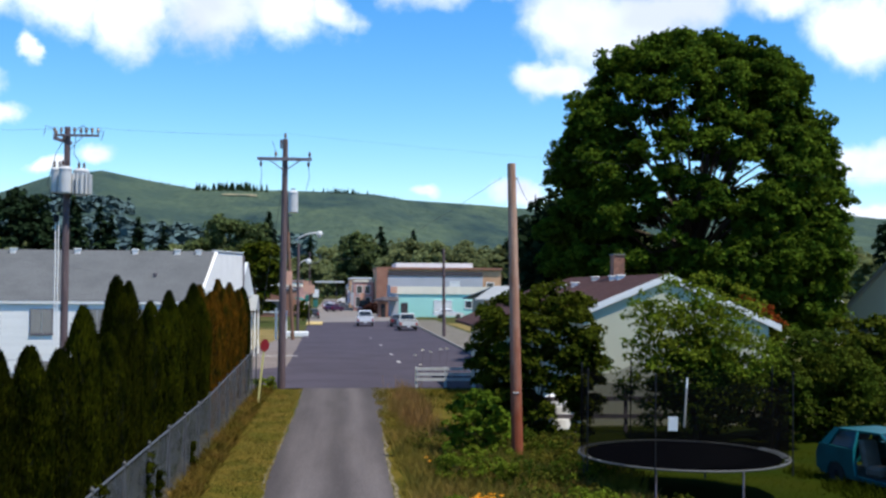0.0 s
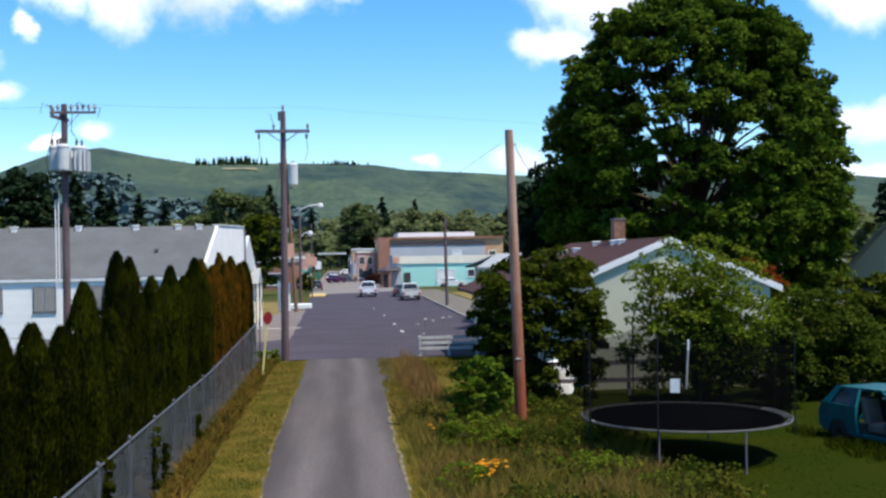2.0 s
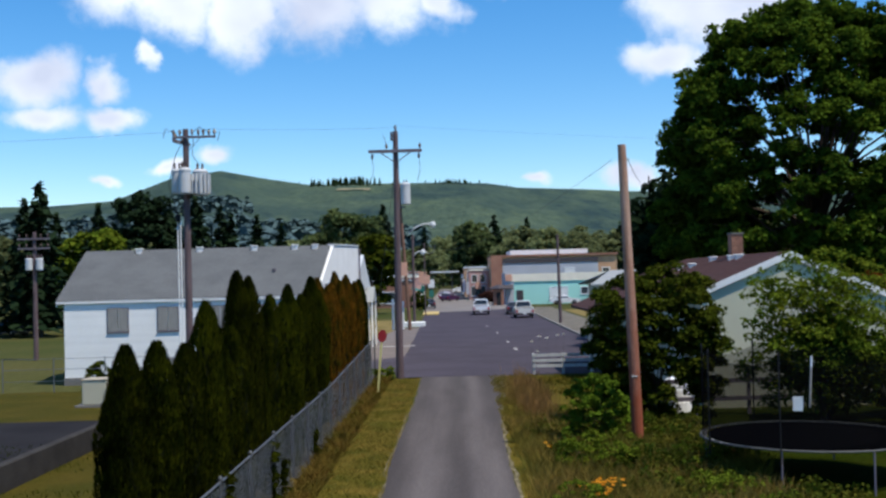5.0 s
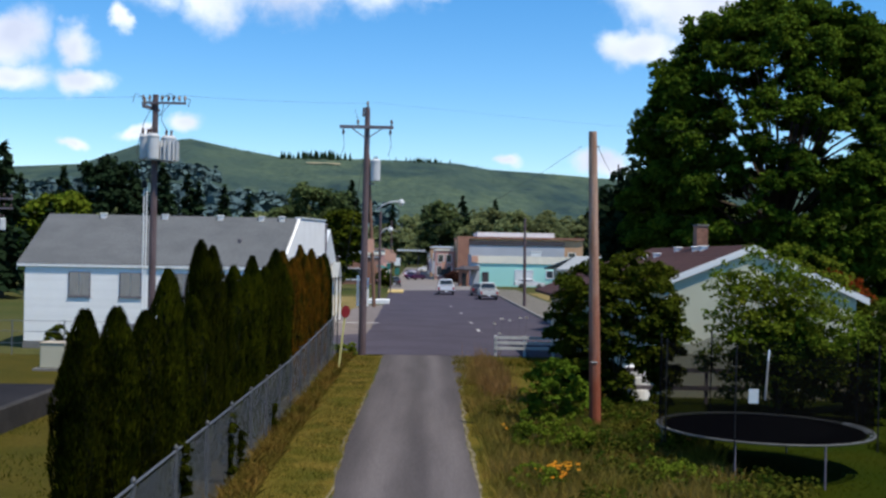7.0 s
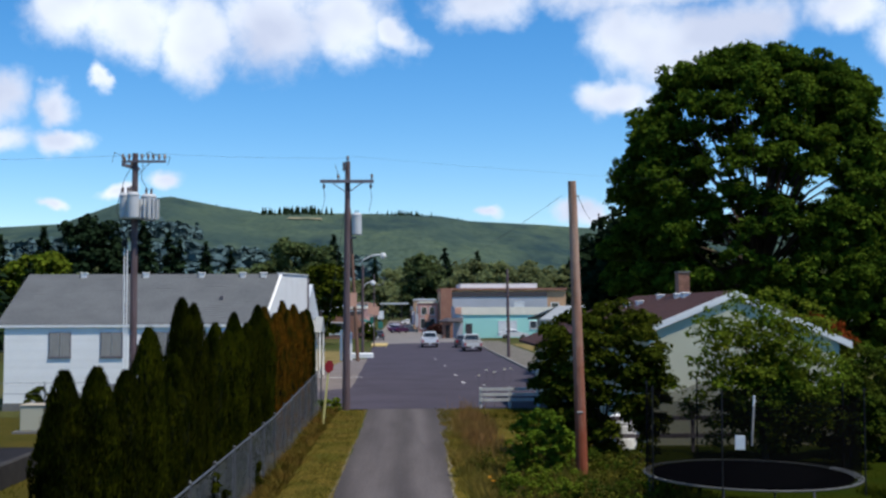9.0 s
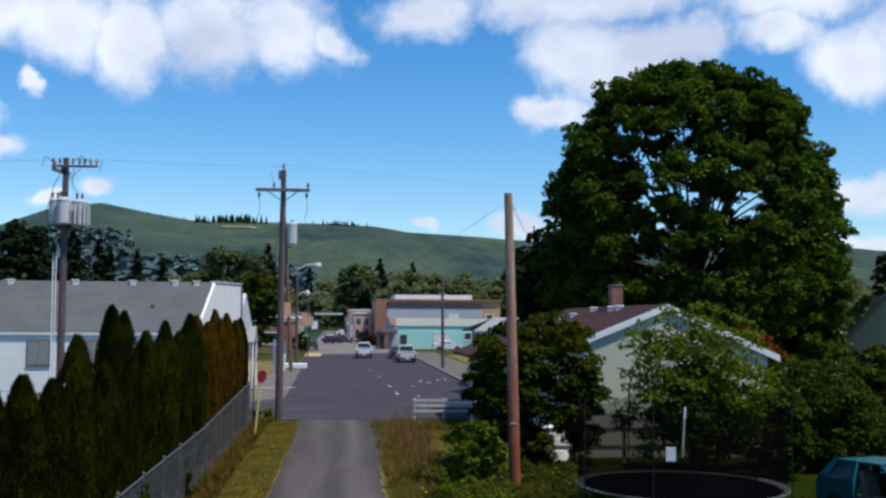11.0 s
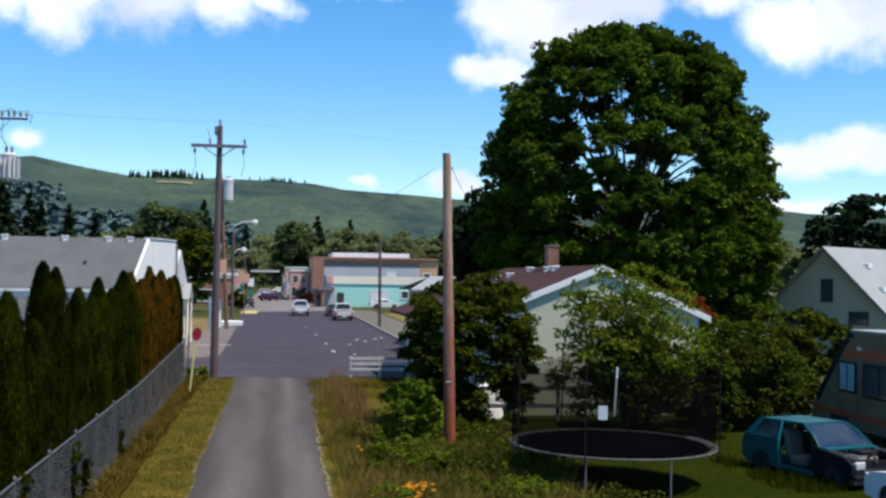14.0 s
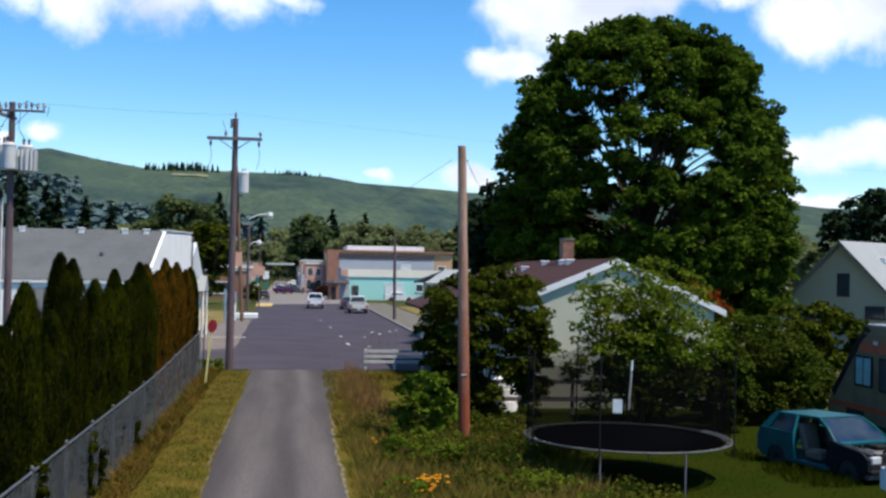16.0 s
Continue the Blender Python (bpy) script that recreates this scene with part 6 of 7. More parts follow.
def street_lamp_arm(parent, z, reach, rise):
    bm = bmesh.new()
    pipe(bm, [(0.05, 0, z), (reach * 0.3, 0, z + rise * 0.62), (reach * 0.65, 0, z + rise * 0.95), (reach, 0, z + rise)], 0.065, 8)
    a = part("lamp_arm", bm, M["can"], parent, "galvanised lamp arm", smooth=True)
    bm = bmesh.new()
    lathe(bm, [(0.02, 0.2), (0.18, 0.17), (0.27, 0.0), (0.3, -0.14)], 12, (reach + 0.12, 0, z + rise - 0.03))
    bmesh.ops.recalc_face_normals(bm, faces=bm.faces[:])
    part("lamp_head", bm, M["can"], a, "grey lamp head")
    bm = bmesh.new()
    lathe(bm, [(0.2, 0.0), (0.18, -0.16), (0.06, -0.24)], 12, (reach + 0.12, 0, z + rise - 0.15))
    bmesh.ops.recalc_face_normals(bm, faces=bm.faces[:])
    part("globe", bm, M["white"], a)


# pole with the bank of three transformers
p1 = pole("utility_pole", (-10.76, 44.0, 0), 10.75, 0.165, 0.115, M["wood_grey"], "dark weathered utility pole with a bank of transformers")
part("crossarm", boxm(-0.5, 1.25, -0.20, -0.12, 10.36, 10.45), M["wood_arm"], p1)
part("crossarm", boxm(-0.75, 0.75, 0.12, 0.24, 10.15, 10.27, m=pose(0, 0, 0, 0, 0, 80)), M["wood_arm"], p1)
for x in (-0.45, -0.2, 0.3, 0.55, 0.75, 0.98, 1.2):
    insulator(p1, (x, -0.16, 10.45))
for x, y in ((-0.3, -0.5), (-0.25, 0.45), (-0.45, 0.0)):
    insulator(p1, (x, y, 10.28))
transformer(p1, (-0.36, -0.05, 8.15), 0.22, 1.0)
transformer(p1, (0.04, -0.42, 8.1), 0.24, 1.05)
transformer(p1, (0.58, -0.12, 8.05), 0.30, 1.05, fins=14)
bm = bmesh.new()
rod(bm, (-0.4, 0, 8.3), (0.5, 0, 8.3), 0.04)
rod(bm, (-0.4, 0, 8.8), (0.5, 0, 8.8), 0.04)
part("bracket", bm, M["steel"], p1)
for x in (-0.36, -0.25):
    bm = bmesh.new()
    pipe(bm, [(x, -0.1, -0.2), (x, -0.1, 6.9), (x, -0.1, 7.05)], 0.026, 8)
    part("conduit", bm, M["white"], p1, "white riser conduit")
bm = bmesh.new()
rod(bm, (-0.35, -0.1, 7.0), (-0.35, -0.1, 7.3), 0.11)
part("weatherhead", bm, M["black"], p1)
for pts in ([(-0.35, -0.1, 7.3), (-0.7, -0.1, 8.5), (-0.4, -0.1, 9.7), (-0.1, 0, 10.3)], [(0.55, -0.12, 9.25), (0.3, -0.2, 9.7), (0.35, -0.16, 10.4)], [(0.02, -0.42, 9.3), (0.15, -0.3, 9.8), (0.65, -0.16, 10.4)],
            [(-0.4, -0.16, 10.6), (-0.75, -0.3, 10.75), (-0.8, -0.4, 10.35)], [(1.2, -0.16, 10.6), (1.45, -0.3, 10.55), (1.35, -0.3, 10.2)], [(0.35, -0.16, 10.62), (0.62, -0.3, 10.78), (0.95, -0.16, 10.6)]):
    bm = bmesh.new()
    pipe(bm, pts, 0.014, 5)
    part("jumper_wire", bm, M["wire"], p1)

# pole with the crossarm at the lane's end
p2 = pole("utility_pole", (-2.62, 49.3, 0), 11.15, 0.18, 0.115, M["wood_grey"], "weathered utility pole with a timber crossarm", lean=(0.06, 0))
part("crossarm", boxm(-1.16, 1.24, -0.24, -0.12, 10.16, 10.30), M["wood_arm"], p2)
bm = bmesh.new()
rod(bm, (-0.62, -0.18, 10.17), (0.02, -0.18, 9.72), 0.025, seg=6)
rod(bm, (0.72, -0.18, 10.17), (0.08, -0.18, 9.72), 0.025, seg=6)
part("brace", bm, M["wood_arm"], p2)
for x in (-0.35, 1.15):
    insulator(p2, (x, -0.18, 10.3))
insulator(p2, (0.06, 0, 11.15))
for x in (-1.0, 1.1):
    insulator(p2, (x, -0.18, 10.15), up=-1)
bm = bmesh.new()
box(bm, -0.16, -0.06, -0.2, -0.1, 10.7, 11.1, bevel=0.015)
part("cutout", bm, M["porcelain"], p2)
for pts in ([(-1.0, -0.18, 9.9), (-0.95, -0.18, 9.4), (-1.08, -0.16, 8.9)], [(1.1, -0.18, 9.9), (1.15, -0.18, 9.4), (1.02, -0.16, 8.9)], [(-0.35, -0.18, 10.56), (-0.5, -0.18, 11.0)]):
    bm = bmesh.new()
    pipe(bm, pts, 0.012, 5)
    part("jumper_wire", bm, M["wire"], p2)

# lamp and transformer poles along the street
p3 = pole("street_lamp_pole", (-4.05, 95.0, 0), 13.2, 0.17, 0.12, M["wood_brown"], "brown utility pole with a street lamp and transformer", lean=(-0.75, 0))
transformer(p3, (-0.1, -0.3, 10.9), 0.42, 1.9)
part("bracket", boxm(-0.35, 0.35, -0.1, 0.1, 10.6, 10.75, m=Matrix.Translation((-0.5, -0.1, 0))), M["steel"], p3)
part("sign_box", boxm(-0.6, 0.1, -0.35, -0.25, 4.7, 5.9, m=Matrix.Translation((-0.2, 0, 0))), M["orange"], p3, "faded orange sign panel")
street_lamp_arm(p3, 8.35, 2.05, 0.85)
p4 = pole("street_lamp_pole", (-4.3, 112.0, 0), 9.0, 0.15, 0.11, M["wood_grey"], "slim grey street lamp pole")
street_lamp_arm(p4, 6.7, 0.9, 0.55)
p5 = pole("utility_pole", (9.4, 99.5, 0), 8.1, 0.16, 0.11, M["wood_grey"], "slender grey service pole at the kerb", lean=(-0.1, 0))
p6 = pole("utility_pole", (4.46, 27.6, 0), 7.72, 0.155, 0.105, M["wood_red"], "bare red-brown wooden pole beside the lane", lean=(-0.2, 0))
bm = bmesh.new()
rod(bm, (-0.26, 0, 7.35), (-0.02, 0, 7.35), 0.02, seg=6)
part("bolt", bm, M["steel"], p6)
bm = bmesh.new()
rod(bm, (-0.15, -0.13, 1.9), (0.0, -0.13, 1.9), 0.025, seg=6)
part("bolt", bm, M["steel"], p6)

p7 = pole("utility_pole", (13.2, 74.0, 0), 10.7, 0.12, 0.08, M["black"], "dark pole behind the red-roofed house")
insulator(p7, (0, 0, 10.7))

# wires between the poles
def wire(name, a, b, sag, r=0.012, label="thin dark overhead wire", n=14):
    bm = bmesh.new()
    a, b = Vector(a), Vector(b)
    pipe(bm, [a.lerp(b, i / n) - Vector((0, 0, sag * 4 * (i / n) * (1 - i / n))) for i in range(n + 1)], r, 5)
    return tagged(new(name, finish(name, bm, M["wire"])), label, "wire", "overhead wires")


wire("overhead_wire", (-9.56, 43.84, 10.7), (-2.6, 49.2, 11.3), 0.06, 0.004)
wire("overhead_wire", (-2.56, 49.3, 11.4), (40, 54, 10.2), 0.5, 0.0028)
wire("overhead_wire", (-9.56, 43.84, 10.7), (-45, 40, 10.2), 0.4, 0.005)
wire("overhead_wire", (4.0, 27.6, 7.35), (-4.3, 112.0, 8.8), 1.8, 0.005)
wire("overhead_wire", (4.4, 27.6, 7.35), (13.2, 74.0, 10.45), 0.4, 0.009)
wire("overhead_wire", (9.3, 99.4, 7.8), (16.0, 170.0, 4.6), 0.8, 0.02)
wire("guy_wire", (-2.7, 49.4, 8.9), (-4.6, 58.0, 0.1), 0.0, 0.010, "taut guy wire bracing the pole")


# chain-link fence along the hedge
def fence_x(y):
    return -3.66


def fence_top(y):
    """The top rail climbs a little towards the street."""
    return float(np.interp(y, [0, 31, 48.5], [1.48, 1.48, 1.90]))


fence = thing("chain_link_fence", (0, 0, 0), "grey chain-link fence along the hedge", "fence")
ys = list(np.arange(2.0, 49.0, 2.44))
for y in ys:
    bm = bmesh.new()
    rod(bm, (fence_x(y), y, -0.2), (fence_x(y), y, fence_top(y) + 0.04), 0.028)
    lathe(bm, [(0.038, 0.02), (0.038, 0.06), (0.015, 0.10)], 8, (fence_x(y), y, fence_top(y)))
    part("post", bm, M["post_steel"], fence)
bm = bmesh.new()
pipe(bm, [(fence_x(y), y, fence_top(y)) for y in ys], 0.021, 8)
part("top_rail", bm, M["steel"], fence)
# the mesh itself: crossed wires, woven close
verts, faces = [], []
L, step = ys[-1] - 2.0, 0.085
for sgn in (1, -1):
    k = -2.0
    while k < L:
        h0 = fence_top(min(max(k + 2.0, 2.0), 48.5)) - 0.05
        lo, hi = 0.03, h0
        yb = 2.0 + k + (0.0 if sgn == 1 else hi)
        yt = 2.0 + k + (hi if sgn == 1 else 0.0)
        if min(yb, yt) > 2.0 and max(yb, yt) < ys[-1]:
            i, o, w = len(verts), 0.006 * sgn, 0.006
            verts += [(fence_x(yb) + o, yb - w, lo), (fence_x(yb) + o, yb + w, lo), (fence_x(yt) + o, yt + w, hi), (fence_x(yt) + o, yt - w, hi)]
            faces.append((i, i + 1, i + 2, i + 3))
        k += step
me = bpy.data.meshes.new("wire_mesh")
me.from_pydata(verts, [], faces)
me.materials.append(M["wire_mesh"])
part("wire_mesh", me, None, fence, "woven galvanised wire mesh")

# sign at the lane's end
sg = thing("road_sign", pose(-3.15, 42.6, 0, 0, 5.5, 0), "red octagonal road sign on a leaning pale yellow post", "road sign")
part("post", boxm(-0.035, 0.035, -0.035, 0.035, -0.3, 2.25), M["post_yellow"], sg)
bm = bmesh.new()
r8 = 0.25
prism(bm, [(r8 * math.cos(math.pi / 8 + i * math.pi / 4), r8 * math.sin(math.pi / 8 + i * math.pi / 4)) for i in range(8)], 0.012, m=pose(0.02, -0.05, 2.3, 0, 8, 48))
part("sign_plate", bm, M["red_sign"], sg)

# ---- vehicles ----
def arch(cx, r, z0, n=7):
    """The points of a wheel arch, from back to front, on a sill at z0."""
    return [(cx - r * math.cos(math.pi * i / (n - 1)), z0 + r * math.sin(math.pi * i / (n - 1))) for i in range(n)]


def wheel(parent, x, y, r, w=0.18, rim=None):
    m = pose(x, y, r, 90, 0, 0)
    bm = bmesh.new()
    lathe(bm, [(r * 0.6, -w / 2), (r * 0.93, -w / 2), (r, -w / 3), (r, w / 3), (r * 0.93, w / 2), (r * 0.6, w / 2)], 18)
    bmesh.ops.transform(bm, matrix=m, verts=bm.verts[:])
    wh = part("wheel", bm, M["tyre"], parent)
    bm = bmesh.new()
    lathe(bm, [(0.05, -w / 2 - 0.006), (r * 0.58, -w / 2 + 0.01), (r * 0.58, w / 2 - 0.01), (0.05, w / 2 + 0.006)], 14)
    bmesh.ops.transform(bm, matrix=m, verts=bm.verts[:])
    part("rim", bm, rim or M["rim"], wh)


def side_panel(parent, outline, y, name="side_window", material=None, thick=0.02):
    bm = bmesh.new()
    prism(bm, outline, thick, m=Matrix.Translation((0, y, 0)))
    return part(name, bm, material or M["window"], parent)


def tumble(bm, belt, top, half, lean):
    """Draws the upper part of a body in towards its middle."""
    for v in bm.verts:
        if v.co.z > belt:
            k = (v.co.z - belt) / (top - belt)
            v.co.y *= 1 - lean * k / half


def car(at, kind, paint, label, name="car", category="car"):
    """x runs forward. kind: sedan, pickup."""
    c = thing(name, at, label, category)
    if kind == "pickup":
        L, W, r, f, b = 5.2, 1.9, 0.37, 4.15, 1.05
        low = [(0.0, 0.5), (0.0, 1.05), (1.9, 1.08), (3.45, 1.1), (5.0, 1.0), (5.15, 0.8), (5.15, 0.45)]
        cab = [(1.95, 1.09), (2.1, 1.75), (3.2, 1.78), (3.95, 1.10)]
        z0 = 0.42
    else:
        L, W, r, f, b = 4.5, 1.75, 0.32, 3.6, 0.9
        low = [(0.0, 0.4), (0.0, 0.85), (0.25, 0.95), (3.1, 0.93), (4.25, 0.78), (4.5, 0.6), (4.48, 0.3)]
        cab = [(0.55, 0.94), (1.05, 1.38), (2.3, 1.42), (3.15, 0.92)]
        z0 = 0.26
    half = W / 2
    bm = bmesh.new()
    prism(bm, low + arch(f, r * 1.15, z0)[::-1] + arch(b, r * 1.15, z0)[::-1], W, m=Matrix.Translation((0, -half, 0)))
    body = part("body", bm, paint, c)
    bm = bmesh.new()
    prism(bm, cab, W - 0.1, m=Matrix.Translation((0, -half + 0.05, 0)))
    tumble(bm, cab[0][1] + 0.02, max(p[1] for p in cab), half, 0.22)
    part("cabin", bm, paint, c)
    mid = [((x - 2.0) * 0.86 + 2.0 if kind != "pickup" else (x - 2.9) * 0.8 + 2.9, z0c) for x, z0c in cab]
    zb, zt = cab[0][1] + 0.05, max(p[1] for p in cab) - 0.09
    for sgn in (-1, 1):
        bm = bmesh.new()
        prism(bm, [(mid[0][0] + 0.02, zb), (mid[1][0], zt), (mid[2][0], zt), (mid[3][0] - 0.1, zb)], 0.02, m=Matrix.Translation((0, sgn * (half - 0.05) - 0.01, 0)))
        for v in bm.verts:
            if v.co.z > zb + 0.05:
                v.co.y -= sgn * 0.20
        part("side_window", bm, M["window"], c)
    for i0, i1, o in ((0, 1, -0.012), (3, 2, 0.012)):
        (xa, za), (xb, zb2) = cab[i0], cab[i1]
        bm = bmesh.new()
        pts = []
        for fz, y in ((0.12, half - 0.16), (0.88, half - 0.32)):
            xx, zz = xa + (xb - xa) * fz + o, za + (zb2 - za) * fz + 0.008
            pts.append([(xx, -y, zz), (xx, y, zz)])
        v = [bm.verts.new(p) for p in (pts[0][0], pts[0][1], pts[1][1], pts[1][0])]
        bm.faces.new(v)
        bmesh.ops.solidify(bm, geom=bm.faces[:], thickness=0.01)
        part("windscreen" if o > 0 else "rear_window", bm, M["window"], c)
    for y in (-half + 0.1, half - 0.1):
        wheel(c, f, y, r)
        wheel(c, b, y, r)
    for y in (-half + 0.02, half - 0.24):
        part("tail_light", boxm(-0.02, 0.03, y, y + 0.22, 0.62, 0.86), M["lamp_red"], c)
        part("headlight", boxm(L - 0.08, L + 0.01, y, y + 0.22, 0.55, 0.72), M["can"], c)
    part("bumper", boxm(-0.1, 0.02, -half + 0.03, half - 0.03, 0.36, 0.55, bevel=0.02), M["dark_trim"] if kind == "pickup" else paint, c)
    part("number_plate", boxm(-0.115, -0.102, -0.16, 0.16, 0.40, 0.52), M["white"], c)
    if kind == "pickup":
        part("bed_liner", boxm(0.08, 1.85, -half + 0.1, half - 0.1, 1.085, 1.092), M["black"], c)
    return c


def wrecked_hatchback(at):
    c = thing("wrecked_car", at, "derelict teal hatchback with its door and bonnet missing", "car")
    W, r, f, b, z0 = 1.64, 0.29, 3.05, 0.68, 0.24
    half = W / 2
    # shell with the door openings cut out of it
    for sgn, cut in ((-1, True), (1, False)):
        yy = Matrix.Translation((0, -half if sgn < 0 else half - 0.09, 0))
        bm = bmesh.new()
        prism(bm, [(0.0, 0.36), (-0.02, 0.72), (0.10, 0.94), (1.28, 0.93), (1.34, z0)] + arch(b, r * 1.18, z0)[::-1], 0.09, m=yy)
        part("rear_quarter", bm, M["teal_car"], c)
        bm = bmesh.new()
        prism(bm, [(2.36, z0), (2.44, 0.93), (3.45, 0.80), (3.66, 0.66), (3.66, 0.42)] + arch(f, r * 1.18, z0)[::-1], 0.09, m=yy)
        part("front_fender", bm, M["primer_and_shade"], c, "dark unpainted front wing")
        if not cut:
            part("door", boxm(1.345, 2.355, half - 0.085, half - 0.005, 0.36, 0.92), M["teal_car"], c)
    part("floor_pan", boxm(0.0, 3.6, -half + 0.1, half - 0.1, 0.22, 0.32), M["engine"], c)
    part("sill", boxm(1.2, 2.5, -half - 0.012, -half + 0.088, 0.22, 0.33, bevel=0.015), M["teal_car"], c)
    bm = bmesh.new()
    slab(bm, [(0.42, -half + 0.2, 1.335), (1.95, -half + 0.22, 1.375), (1.95, half - 0.22, 1.375), (0.42, half - 0.2, 1.335)], 0.05)
    part("roof", bm, M["teal_car"], c, "teal roof panel")
    for sgn in (-1, 1):
        y0, y1 = sgn * (half - 0.05), sgn * (half - 0.22)
        bm = bmesh.new()
        pipe(bm, [(2.62, y0, 0.90), (2.3, (y0 + y1) / 2, 1.16), (1.93, y1, 1.35)], 0.035, 6)
        part("front_pillar", bm, M["teal_car"], c)
        bm = bmesh.new()
        pipe(bm, [(1.31, y0, 0.36), (1.26, y0, 0.93), (1.2, y1, 1.34)], 0.04, 6)
        part("centre_pillar", bm, M["teal_car"], c)
        bm = bmesh.new()
        prism(bm, [(0.12, 0.93), (0.40, 0.93), (0.62, 1.34), (0.45, 1.34)], 0.05, m=Matrix.Translation((0, min(y0, y1), 0)))
        for v in bm.verts:
            v.co.y = y0 if v.co.z < 1.1 else y1
        bmesh.ops.remove_doubles(bm, verts=bm.verts[:], dist=1e-5)
        bmesh.ops.solidify(bm, geom=bm.faces[:], thickness=0.04)
        part("rear_pillar", bm, M["teal_car"], c)
        bm = bmesh.new()
        v = [bm.verts.new(p) for p in ((0.40, y0, 0.95), (1.22, y0, 0.95), (1.17, y1, 1.32), (0.62, y1, 1.32))]
        bm.faces.new(v)
        bmesh.ops.solidify(bm, geom=bm.faces[:], thickness=0.012)
        part("quarter_window", bm, M["window"], c, "dark rear side window")
    bm = bmesh.new()
    v = [bm.verts.new(p) for p in ((2.66, -half + 0.1, 0.92), (2.66, half - 0.1, 0.92), (1.97, half - 0.26, 1.345), (1.97, -half + 0.26, 1.345))]
    bm.faces.new(v)
    bmesh.ops.solidify(bm, geom=bm.faces[:], thickness=0.012)
    part("windscreen", bm, M["windscreen"], c, "blue windscreen with paler patches")
    part("tailgate", boxm(-0.03, 0.02, -half + 0.09, half - 0.09, 0.4, 0.92), M["teal_car"], c)
    bm = bmesh.new()
    v = [bm.verts.new(p) for p in ((0.06, -half + 0.1, 0.95), (0.06, half - 0.1, 0.95), (0.42, half - 0.24, 1.32), (0.42, -half + 0.24, 1.32))]
    bm.faces.new(v)
    bmesh.ops.solidify(bm, geom=bm.faces[:], thickness=0.012)
    part("rear_window", bm, M["window"], c)
    part("dashboard", boxm(2.3, 2.62, -half + 0.12, half - 0.12, 0.62, 0.9, bevel=0.05), M["black"], c)
    part("firewall", boxm(2.63, 2.68, -half + 0.1, half - 0.1, 0.3, 0.9), M["engine"], c)
    for y in (-0.4, 0.36):
        bm = bmesh.new()
        box(bm, 1.45, 2.0, y - 0.25, y + 0.25, 0.35, 0.58, bevel=0.06)
        s = part("front_seat", bm, M["seat"], c, "worn brown seat")
        bm = bmesh.new()
        box(bm, -0.09, 0.09, -0.25, 0.25, 0, 0.68, m=pose(1.45, y, 0.5, 0, -16, 0), bevel=0.06)
        part("seat_back", bm, M["seat"], s)
    # engine bay and stripped nose
    bm = bmesh.new()
    box(bm, 2.85, 3.35, -0.35, 0.3, 0.35, 0.78, bevel=0.05)
    e = part("engine", bm, M["engine"], c, "exposed grimy engine block")
    part("air_filter", boxm(2.9, 3.2, -0.1, 0.3, 0.79, 0.88, bevel=0.03), M["black"], e)
    for k, (x, y) in enumerate(((3.0, -0.45), (3.3, 0.45), (3.45, -0.1))):
        bm = bmesh.new()
        pipe(bm, [(x - 0.3, y, 0.6), (x, y + 0.1, 0.86), (x + 0.2, y, 0.66)], 0.03, 6)
        part("hose", bm, M["black"], e)
    bm = bmesh.new()
    slab(bm, [(2.56, -half + 0.06, 0.93), (2.84, -half + 0.08, 0.90), (2.84, half - 0.08, 0.90), (2.56, half - 0.06, 0.93)], 0.04)
    part("cowl", bm, M["teal_car"], c, "teal scuttle panel below the windscreen")
    for sgn in (-1, 1):
        bm = bmesh.new()
        pipe(bm, [(2.75, sgn * 0.64, 0.86), (3.2, sgn * 0.66, 0.83), (3.58, sgn * 0.6, 0.74)], 0.035, 6)
        part("inner_wing", bm, M["engine"], c, "bare pale inner wing rail")
    part("bumper", boxm(3.60, 3.72, -half + 0.04, half - 0.04, 0.34, 0.44, bevel=0.03), M["primer_and_shade"], c)
    bm = bmesh.new()
    pipe(bm, [(1.36, -half - 0.004, 0.33), (1.29, -half + 0.0, 0.62), (1.27, -half + 0.02, 0.93), (1.25, -half + 0.17, 1.33)], 0.028, 6)
    part("door_frame", bm, M["teal_bright"], c, "teal edge of the door opening with a painted highlight")
    part("battery", boxm(2.75, 3.0, 0.4, 0.62, 0.6, 0.82, bevel=0.01), M["black"], c)
    part("radiator", boxm(3.5, 3.56, -0.5, 0.5, 0.36, 0.72), M["black"], c)
    part("front_beam", boxm(3.57, 3.66, -half + 0.1, half - 0.1, 0.40, 0.56, bevel=0.02), M["black"], c)
    part("headlight", boxm(3.56, 3.66, -0.7, -0.42, 0.56, 0.72, bevel=0.02), M["can"], c, "clouded headlight")
    part("headlight", boxm(3.56, 3.66, 0.42, 0.7, 0.56, 0.72, bevel=0.02), M["can"], c, "clouded headlight")
    # dark rims: the shadow round the wheels is put into their colour
    for y in (-half + 0.1, half - 0.1):
        wheel(c, f, y, r, 0.16, M["primer_and_shade"])
        wheel(c, b, y, r, 0.16, M["primer_and_shade"])
    return c


